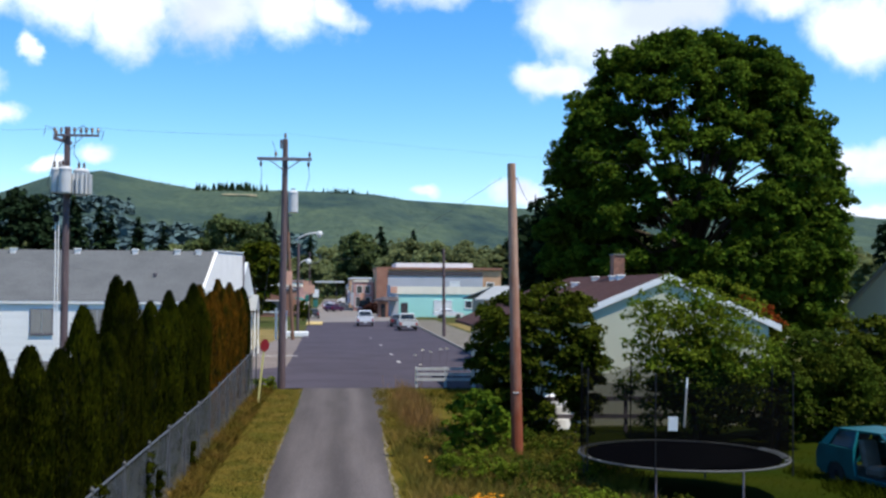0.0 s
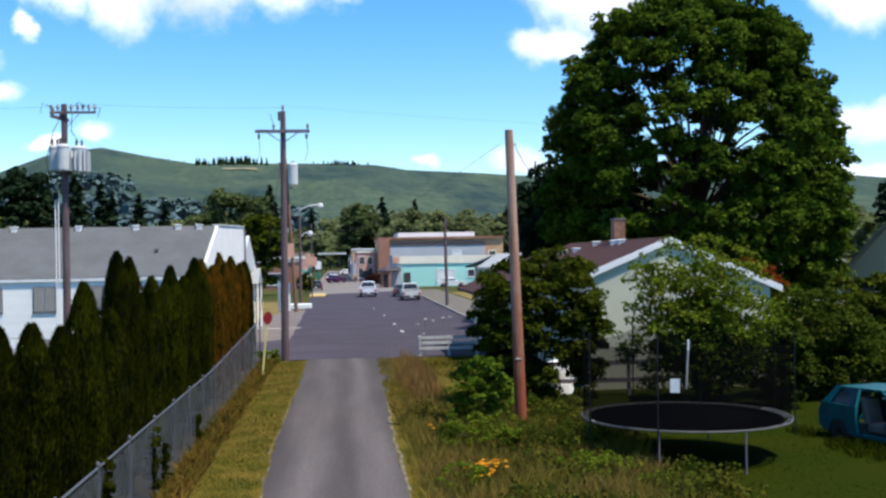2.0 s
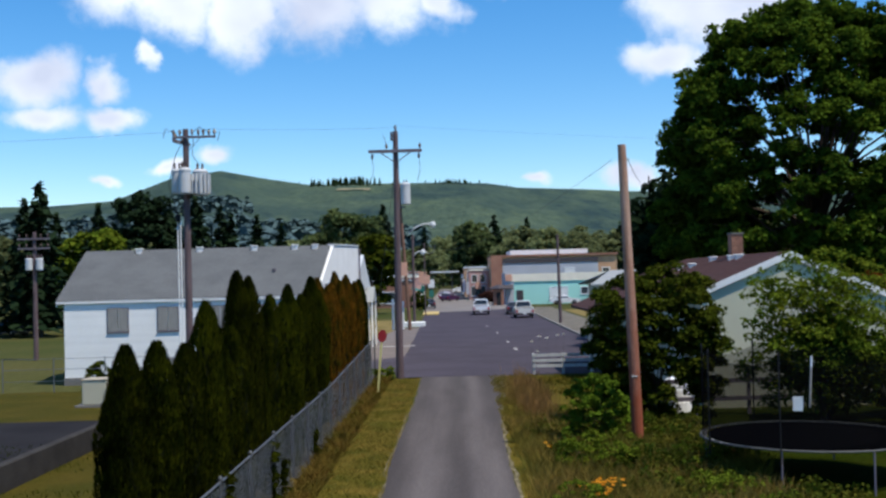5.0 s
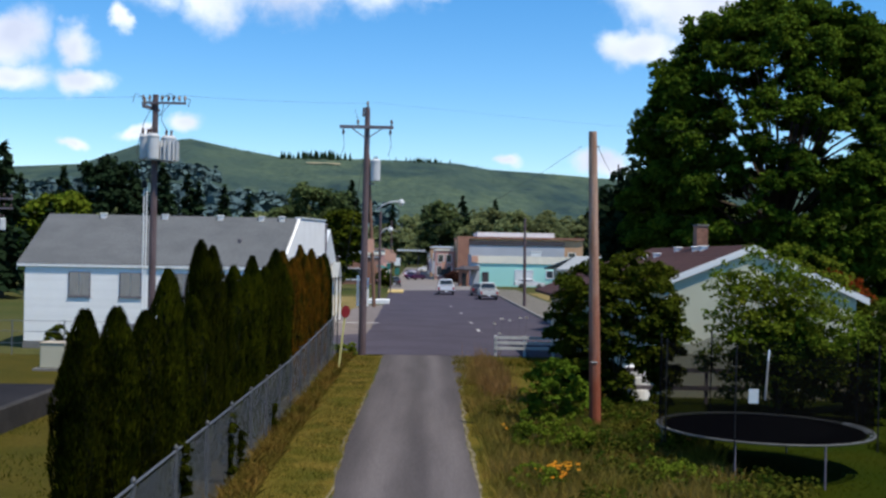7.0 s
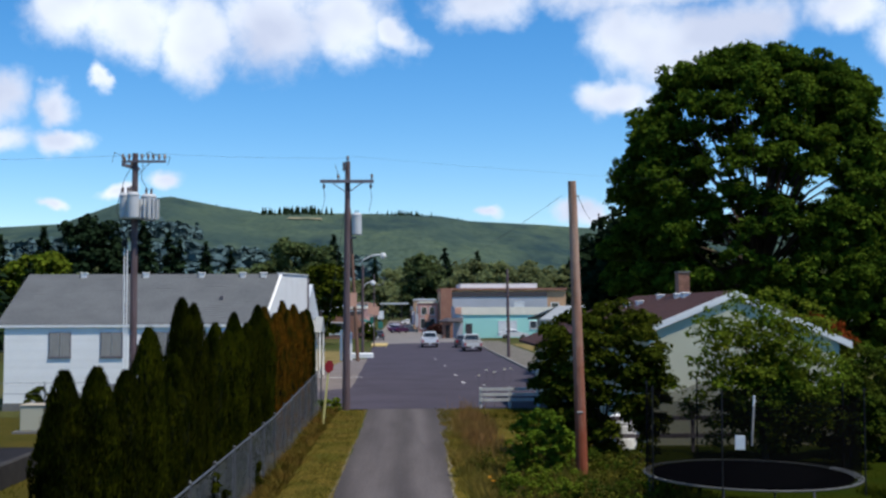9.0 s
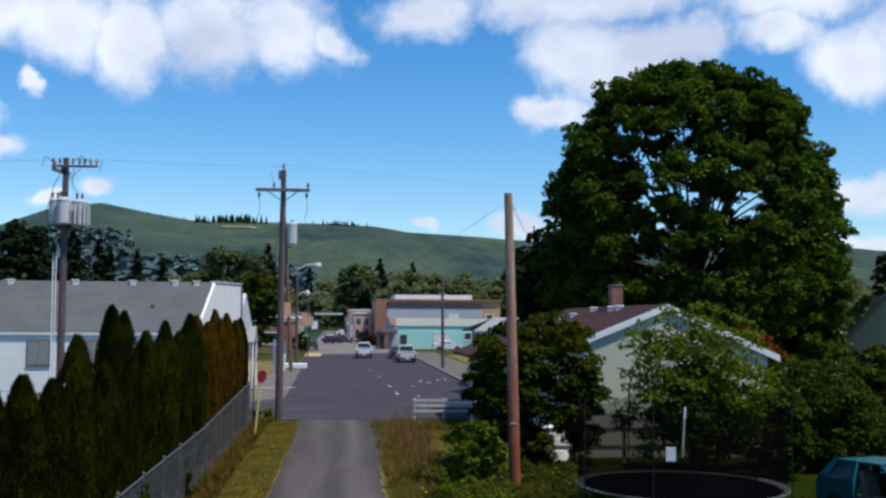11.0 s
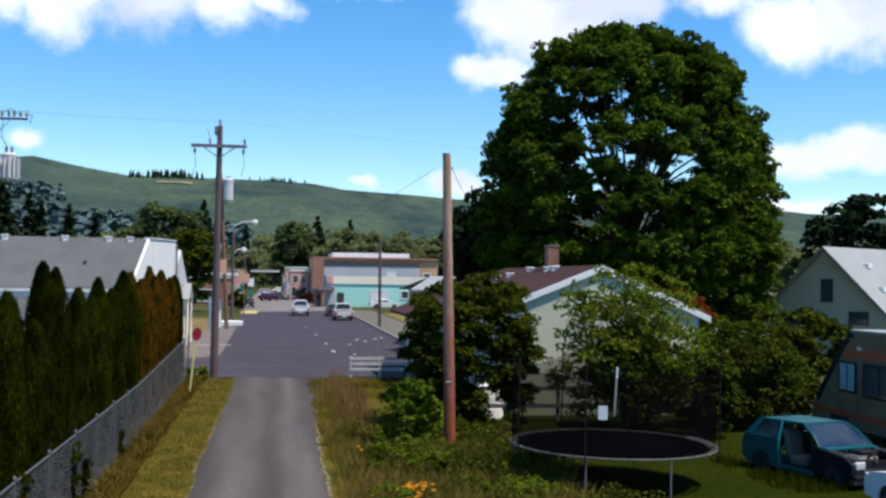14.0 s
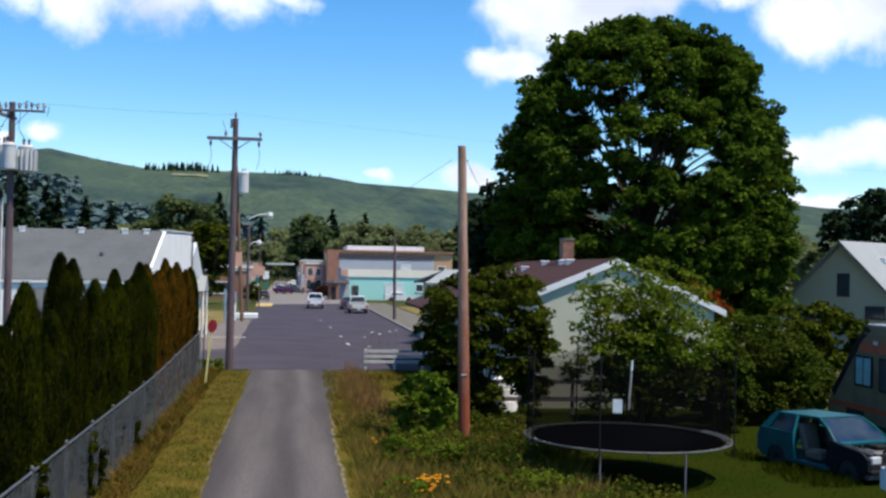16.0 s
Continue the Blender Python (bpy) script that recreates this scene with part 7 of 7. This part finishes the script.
def motorhome():
    """An old camper with its long side to the lawn."""
    c = thing("motorhome", (0, 0, 0), "old beige motorhome with rust-red stripes parked on the grass", "motorhome")
    x0, x1 = 16.0, 18.25
    prof = [(22.5, 0.5), (22.5, 2.9), (22.9, 3.1), (28.2, 3.22), (28.75, 3.2), (29.2, 2.9), (29.95, 2.1), (30.75, 1.2), (31.0, 0.8), (31.0, 0.5)]
    bm = bmesh.new()
    prism(bm, [(y, z) for y, z in prof], x1 - x0, m=Matrix.Translation((x1, 0, 0)) @ pose(0, 0, 0, 0, 0, 90))
    part("body", bm, M["rv_beige"], c)
    for za, zb, y1 in ((2.48, 2.70, 29.2), (0.80, 0.96, 30.8), (2.78, 2.83, 29.0)):
        part("stripe", boxm(x0 - 0.008, x0 + 0.01, 22.55, y1, za, zb), M["rv_red"], c, "rust-red stripe")
    for ya, yb, za, zb, pm in ((28.5, 29.35, 1.55, 2.3, M["rv_pane"]), (26.4, 28.05, 1.5, 2.3, M["window"]), (23.2, 24.6, 1.5, 2.2, M["window"])):
        bm = bmesh.new()
        box(bm, x0 - 0.03, x0 + 0.01, ya - 0.06, yb + 0.06, za - 0.06, zb + 0.06, bevel=0.012)
        w = part("window", bm, M["black"], c, "black framed camper window")
        n = 2
        for k in range(n):
            s = (yb - ya) / n
            part("pane", boxm(x0 - 0.036, x0 - 0.031, ya + k * s + 0.03, ya + (k + 1) * s - 0.03, za, zb), pm, w)
    for y in (24.6, 29.4):
        bm = bmesh.new()
        box(bm, x0 - 0.004, x0 + 0.2, y - 0.5, y + 0.5, 0.35, 0.92)
        part("wheel_arch", bm, M["interior"], c)
        m = pose(x0 + 0.16, y, 0.36, 0, 90, 0)
        bm = bmesh.new()
        lathe(bm, [(0.2, -0.12), (0.34, -0.12), (0.36, 0), (0.34, 0.12), (0.2, 0.12)], 16)
        bmesh.ops.transform(bm, matrix=m, verts=bm.verts[:])
        wh = part("wheel", bm, M["tyre"], c)
        bm = bmesh.new()
        lathe(bm, [(0.06, -0.13), (0.2, -0.11), (0.2, 0.1), (0.06, 0.12)], 12)
        bmesh.ops.transform(bm, matrix=m, verts=bm.verts[:])
        part("rim", bm, M["rim"], wh)
    part("roof_vent", boxm(16.75, 17.35, 27.2, 27.8, 2.95, 3.2, bevel=0.03), M["white"], c)
    part("roof", boxm(x0 - 0.03, x1 + 0.03, 22.45, 28.75, 3.19, 3.27, bevel=0.02), M["roof_grey"], c, "pale grey roof sheet")
    # a black strip follows the edge of the sloping nose
    bm = bmesh.new()
    edge = [(28.75, 3.2), (29.2, 2.9), (29.95, 2.1), (30.75, 1.2)]
    prism(bm, [(y, z) for y, z in edge] + [(y - 0.16, z - 0.12) for y, z in edge[::-1]], 0.02, m=Matrix.Translation((x0 + 0.004, 0, 0)) @ pose(0, 0, 0, 0, 0, 90))
    part("nose_trim", bm, M["black"], c, "black strip along the sloping nose")
    part("rain_gutter", boxm(x0 - 0.03, x0 - 0.002, 22.6, 28.9, 2.98, 3.02), M["rv_beige"], c)
    for ya, yb in ((22.6, 30.6),):
        part("skirt", boxm(x0 - 0.012, x0 + 0.02, ya, yb, 0.42, 0.5), M["black"], c)
    part("side_lamp", boxm(x0 - 0.03, x0, 28.2, 28.4, 2.7, 2.8), M["can"], c)
    part("windscreen", boxm(x0 + 0.15, x1 - 0.15, -0.3, 0.9, 0, 0.02, m=Matrix.Translation((0, 30.06, 1.99)) @ pose(0, 0, 0, -47, 0, 0)), M["window"], c)
    return c


# the blue puts the reflected sky into the glass colour
M["windscreen"] = mat("sky_blue_windscreen", (0.018, 0.045, 0.115), 0.18, second=(0.10, 0.13, 0.15), scale=2.0, amount=0.7, spec=0.5)
M["rv_pane"] = mat("curtained_pane", (0.26, 0.46, 0.47), 0.2, spec=0.7, amount=0.4)
wrecked_hatchback(pose(12.32, 26.1, -0.09, 0, 0, -75))
motorhome()
car(pose(12.6, 16.3, 0, 0, 0, 88), "sedan", M["white_car"], "white car parked on the back lawn")
car(pose(2.9, 127.5, 0.03, 0, 0, 90), "pickup", M["white_car"], "white pickup truck driving down the street", "pickup_truck", "pickup truck")
car(pose(7.1, 114.6, 0.03, 0, 0, 90), "pickup", M["silver_car"], "pale pickup truck parked at the kerb", "pickup_truck", "pickup truck")
car(pose(6.7, 126.0, 0.03, 0, 0, 90), "sedan", M["dark_car"], "dark car parked at the kerb")
car(pose(14.0, 164.5, 0.03, 0, 0, 2), "sedan", M["white_car"], "white car parked before the teal building")
for x, y, p, w, turn in ((-2.2, 204.0, "plum_car", "dark plum", 62), (-2.6, 212.0, "dark_car", "dark", 58), (-2.9, 221.0, "white_car", "white", 60), (-3.0, 231.0, "blue_car", "dark blue", 60), (-3.2, 243.0, "red_car", "dark red", 60), (-3.9, 158.0, "dark_car", "dark", 90)):
    car(pose(x, y, 0.03, 0, 0, turn), "sedan", M[p], w + " car parked along the main street")
car(pose(-1.0, 322.0, 0.03, 0, 0, 4), "sedan", M["white_car"], "white car crossing the street's end")
for x, y, p in ((-40.6, 102.8, "blue_car"), (-41.5, 108.5, "dark_car"), (-43.5, 113.0, "white_car")):
    car(pose(x, y, 0.03, 0, 0, 160), "sedan", M[p], "car parked in the lot behind the white building")


# ---- trampoline ----
M["net"].node_tree.nodes["Principled BSDF"].inputs["Alpha"].default_value = 0.5


def trampoline():
    R, Z = 2.28, 0.9
    t = thing("trampoline", pose(7.5, 23.75, 0, 0, 0.4, 0), "large round black trampoline with a safety net", "trampoline")
    bm = bmesh.new()
    ring = [(R * math.cos(a), R * math.sin(a), Z) for a in np.linspace(0, 2 * math.pi, 49)]
    pipe(bm, ring, 0.024, 6)
    part("frame", bm, M["rim_steel"], t)
    bm = bmesh.new()
    lathe(bm, [(0.01, Z - 0.012), (R * 0.93, Z - 0.01), (R * 0.93, Z - 0.002), (0.01, Z - 0.03)], 48)
    part("jumping_mat", bm, M["mat_black"], t, "black woven jumping mat")
    n = 72
    for k in range(n):
        a = 2 * math.pi * k / n
        bm = bmesh.new()
        rod(bm, (R * 0.95 * math.cos(a), R * 0.95 * math.sin(a), Z - 0.005), (R * 0.985 * math.cos(a), R * 0.985 * math.sin(a), Z + 0.008), 0.009, seg=5)
        # white on the front arc only: the sunlit rim is put into the springs' colour
        part("spring", bm, M["white"] if math.sin(a) < -0.15 and k % 3 else M["rim_steel"], t)
    # the faded pad is left on one half of the rim
    bm = bmesh.new()
    a0, a1 = radians(-20), radians(20)
    ang = np.linspace(a0, a1, 28)
    prev = None
    for a in ang:
        cs, sn = math.cos(a), math.sin(a)
        cur = [bm.verts.new((r * cs, r * sn, z)) for r, z in ((R * 0.92, Z + 0.012), (R * 0.95, Z + 0.04), (R * 1.0, Z + 0.045), (R * 1.03, Z - 0.05))]
        if prev:
            for i in range(3):
                bm.faces.new((prev[i], prev[i + 1], cur[i + 1], cur[i]))
        prev = cur
    bmesh.ops.solidify(bm, geom=bm.faces[:], thickness=0.012)
    part("spring_pad", bm, M["pad"], t, "faded pale spring pad")
    for k in range(8):
        a = radians(-121 + 45 * k)
        x, y = R * math.cos(a), R * math.sin(a)
        bm = bmesh.new()
        rod(bm, (x, y, -0.05), (x, y, Z), 0.022, seg=8)
        if k not in (2, 3, 7):
            part("leg", bm, M["wood_arm"], t, "dull galvanised leg")
        else:
            bm.free()
        if k in (1, 4):
            continue
        px, py = (R + 0.06) * math.cos(a), (R + 0.06) * math.sin(a)
        bm = bmesh.new()
        rod(bm, (px, py, 0.62), (px, py, 2.75), 0.017, seg=8)
        p = part("net_pole", bm, M["black"], t, "black foam-sleeved net pole")
        bm = bmesh.new()
        lathe(bm, [(0.024, 2.75), (0.024, 2.79), (0.015, 2.83)], 8, (px, py, 0))
        part("cap", bm, M["black"], p)
    x, y = R * 0.93 * math.cos(radians(-107)), R * 0.93 * math.sin(radians(-107))
    bm = bmesh.new()
    rod(bm, (x, y, 1.75), (x + 0.06, y, 2.75), 0.02, seg=8)
    part("bare_pole", bm, M["white"], t, "pale bare pole with the sleeve gone")
    bm = bmesh.new()
    box(bm, -0.095, 0.095, -0.006, 0.006, -0.14, 0.14, m=pose(-0.88, -2.12, 1.83, 4, 0, -8))
    part("paper_notice", bm, M["white"], t, "white paper notice on the net")
    # sheer netting, sagging a little between its poles
    Rn, seg = R * 0.985, 96
    bm = bmesh.new()
    low, top = [], []
    for k in range(seg):
        a = 2 * math.pi * k / seg
        sag = 0.16 * abs(math.sin(4 * (a - radians(-121)))) + 0.02 * math.sin(a * 13)
        low.append(bm.verts.new((Rn * math.cos(a), Rn * math.sin(a), Z + 0.01)))
        top.append(bm.verts.new((Rn * math.cos(a), Rn * math.sin(a), 2.7 - sag)))
    for k in range(seg):
        j = (k + 1) % seg
        bm.faces.new((low[k], low[j], top[j], top[k]))
    part("safety_net", bm, M["net"], t, "black see-through safety net")


trampoline()


# ---- small things by the lane and the street ----
f = thing("board_fence", (0, 0, 0), "short white board fence at the lane's end", "fence")
for x in (3.42, 4.75, 6.05):
    part("post", boxm(x - 0.06, x + 0.06, 49.74, 49.86, -0.2, 0.95, bevel=0.01), M["weathered_white"], f)
for z in (0.32, 0.56, 0.80):
    part("rail", boxm(3.36, 6.12, 49.70, 49.736, z, z + 0.13), M["weathered_white"], f)
f = thing("rail_fence", (0, 0, 0), "weathered grey rail fence behind the trampoline", "fence")
for x in (5.9, 7.4, 9.0, 10.6):
    part("post", boxm(x - 0.05, x + 0.05, 34.2, 34.3, -0.2, 1.35), M["wood_arm"], f)
for z in (0.45, 1.0):
    part("rail", boxm(5.8, 10.7, 34.15, 34.196, z, z + 0.14), M["wood_arm"], f)

wt = thing("water_tank", (6.95, 35.15, 0), "white ribbed plastic tank half hidden behind the shrub", "tank")
bm = bmesh.new()
lathe(bm, [(0.40, -0.02), (0.45, 0.05), (0.45, 0.36), (0.43, 0.38), (0.43, 0.42), (0.45, 0.44), (0.45, 0.76), (0.43, 0.78), (0.43, 0.82), (0.45, 0.84), (0.42, 1.02), (0.22, 1.12)], 18)
part("body", bm, M["white"], wt, smooth=False)
bm = bmesh.new()
lathe(bm, [(0.12, 1.12), (0.12, 1.17), (0.03, 1.18)], 12)
part("lid", bm, M["can"], wt)
b = thing("utility_cabinet", (-13.6, 41.2, 0), "beige metal utility cabinet on a concrete pad", "cabinet")
part("body", boxm(-0.45, 0.45, -0.4, 0.4, 0.1, 1.0, bevel=0.03), M["grey_wall"], b)
part("lid", boxm(-0.48, 0.48, -0.43, 0.43, 1.0, 1.05, bevel=0.02), M["tan"], b)
part("pad", boxm(-0.65, 0.65, -0.6, 0.6, -0.1, 0.098), M["concrete"], b)
f = thing("wire_fence", (0, 0, 0), "thin wire fence before the white building", "fence")
for x in (-19.5, -17.3, -15.1, -12.9):
    bm = bmesh.new()
    rod(bm, (x, 46.8, -0.2), (x, 46.8, 1.5), 0.025)
    part("post", bm, M["steel"], f)
for z in (0.5, 1.0, 1.45):
    bm = bmesh.new()
    rod(bm, (-19.5, 46.8, z), (-12.9, 46.8, z), 0.012, seg=5)
    part("strand", bm, M["steel"], f)
lp = pole("utility_pole", (-26.2, 68.0, 0), 8.0, 0.16, 0.11, M["wood_grey"], "grey utility pole with two crossarms behind the lot")
for z in (6.9, 7.5):
    part("crossarm", boxm(-1.0, 1.0, -0.18, -0.08, z, z + 0.11), M["wood_arm"], lp)
    for x in (-0.9, -0.45, 0.45, 0.9):
        insulator(lp, (x, -0.13, z + 0.11))
transformer(lp, (-0.32, -0.1, 5.6), 0.22, 0.75)
transformer(lp, (0.34, -0.1, 5.6), 0.22, 0.75)

for x, y, h in ((-5.55, 96.0, 2.7), (-4.75, 97.0, 2.5)):
    bm = bmesh.new()
    box(bm, x - 0.1, x + 0.1, y - 0.1, y + 0.1, -0.2, h, bevel=0.02)
    tagged(new("marker_post", finish("marker_post", bm, M["white"])), "white square post on the corner lawn", "post", "white posts")
bm = bmesh.new()
box(bm, -5.0, -2.95, 101.5, 103.0, -0.1, 0.42, bevel=0.05)
tagged(new("concrete_block", finish("concrete_block", bm, M["white"])), "low white painted concrete block", "block")
bm = bmesh.new()
box(bm, -4.1, -2.2, 132.0, 141.0, -0.1, 0.16, bevel=0.03)
tagged(new("kerb_island", finish("kerb_island", bm, M["yellow"])), "yellow painted kerb island", "kerb")
for x, y in ((-3.6, 128.0),):
    tl = thing("traffic_sign", (x, y, 0), "slim post with a dark sign board", "road sign")
    bm = bmesh.new()
    rod(bm, (0, 0, -0.2), (0, 0, 8.6), 0.07)
    part("post", bm, M["wood_grey"], tl)
    bm = bmesh.new()
    pipe(bm, [(0, 0, 7.7), (0.5, 0, 7.3), (1.1, 0, 7.5), (1.25, 0, 8.3)], 0.05, 6)
    part("bracket", bm, M["steel"], tl)
    part("sign_board", boxm(-0.3, 0.6, -0.12, -0.05, 3.8, 4.8), M["orange"], tl)


# street furniture of the main street
def post_sign(x, y, h, panels, label):
    t = thing("street_sign", (x, y, 0), label, "sign", "main street signs")
    bm = bmesh.new()
    rod(bm, (0, 0, -0.2), (0, 0, h), 0.06, seg=8)
    part("post", bm, M["green_sign"], t)
    for z0, z1, w, colour in panels:
        part("sign_panel", boxm(-w, w, -0.14, -0.07, z0, z1, bevel=0.01), M[colour], t)


post_sign(-4.5, 150.0, 5.6, ((3.9, 5.3, 0.55, "orange"), (2.6, 3.4, 0.3, "green_sign")), "faded red and white shop sign on a green post")
post_sign(-3.7, 166.0, 4.6, ((3.0, 4.2, 0.45, "white"), (1.6, 2.6, 0.35, "green_sign")), "white shop sign on a green post")
post_sign(-5.4, 176.0, 4.8, ((3.3, 4.6, 0.8, "pink"),), "rose shop sign on a green post")
post_sign(2.2, 205.0, 4.2, ((1.2, 3.6, 0.28, "blue_wall"),), "blue-grey banner on a street post")
post_sign(1.7, 222.0, 4.6, ((1.4, 4.0, 0.3, "white"),), "white banner on a street post")
post_sign(1.4, 240.0, 4.8, ((1.4, 4.2, 0.3, "dark_trim"),), "dark banner on a street post")
post_sign(4.2, 205.0, 3.6, ((2.2, 3.5, 0.5, "orange"),), "faded red shop sign on a post")

k = thing("kiosk", (6.5, 168.0, 0), "small brown brick kiosk with a dark hipped roof", "kiosk")
part("body", boxm(-0.8, 0.8, -0.8, 0.8, -0.2, 2.5), M["brick"], k)
bm = bmesh.new()
lathe(bm, [(1.6, 2.45), (1.65, 2.6), (0.2, 3.15), (0.02, 3.16)], 4)
part("roof", bm, M["dark_trim"], k)
part("door", boxm(-0.35, 0.35, -0.86, -0.802, 0, 2.0), M["interior"], k)
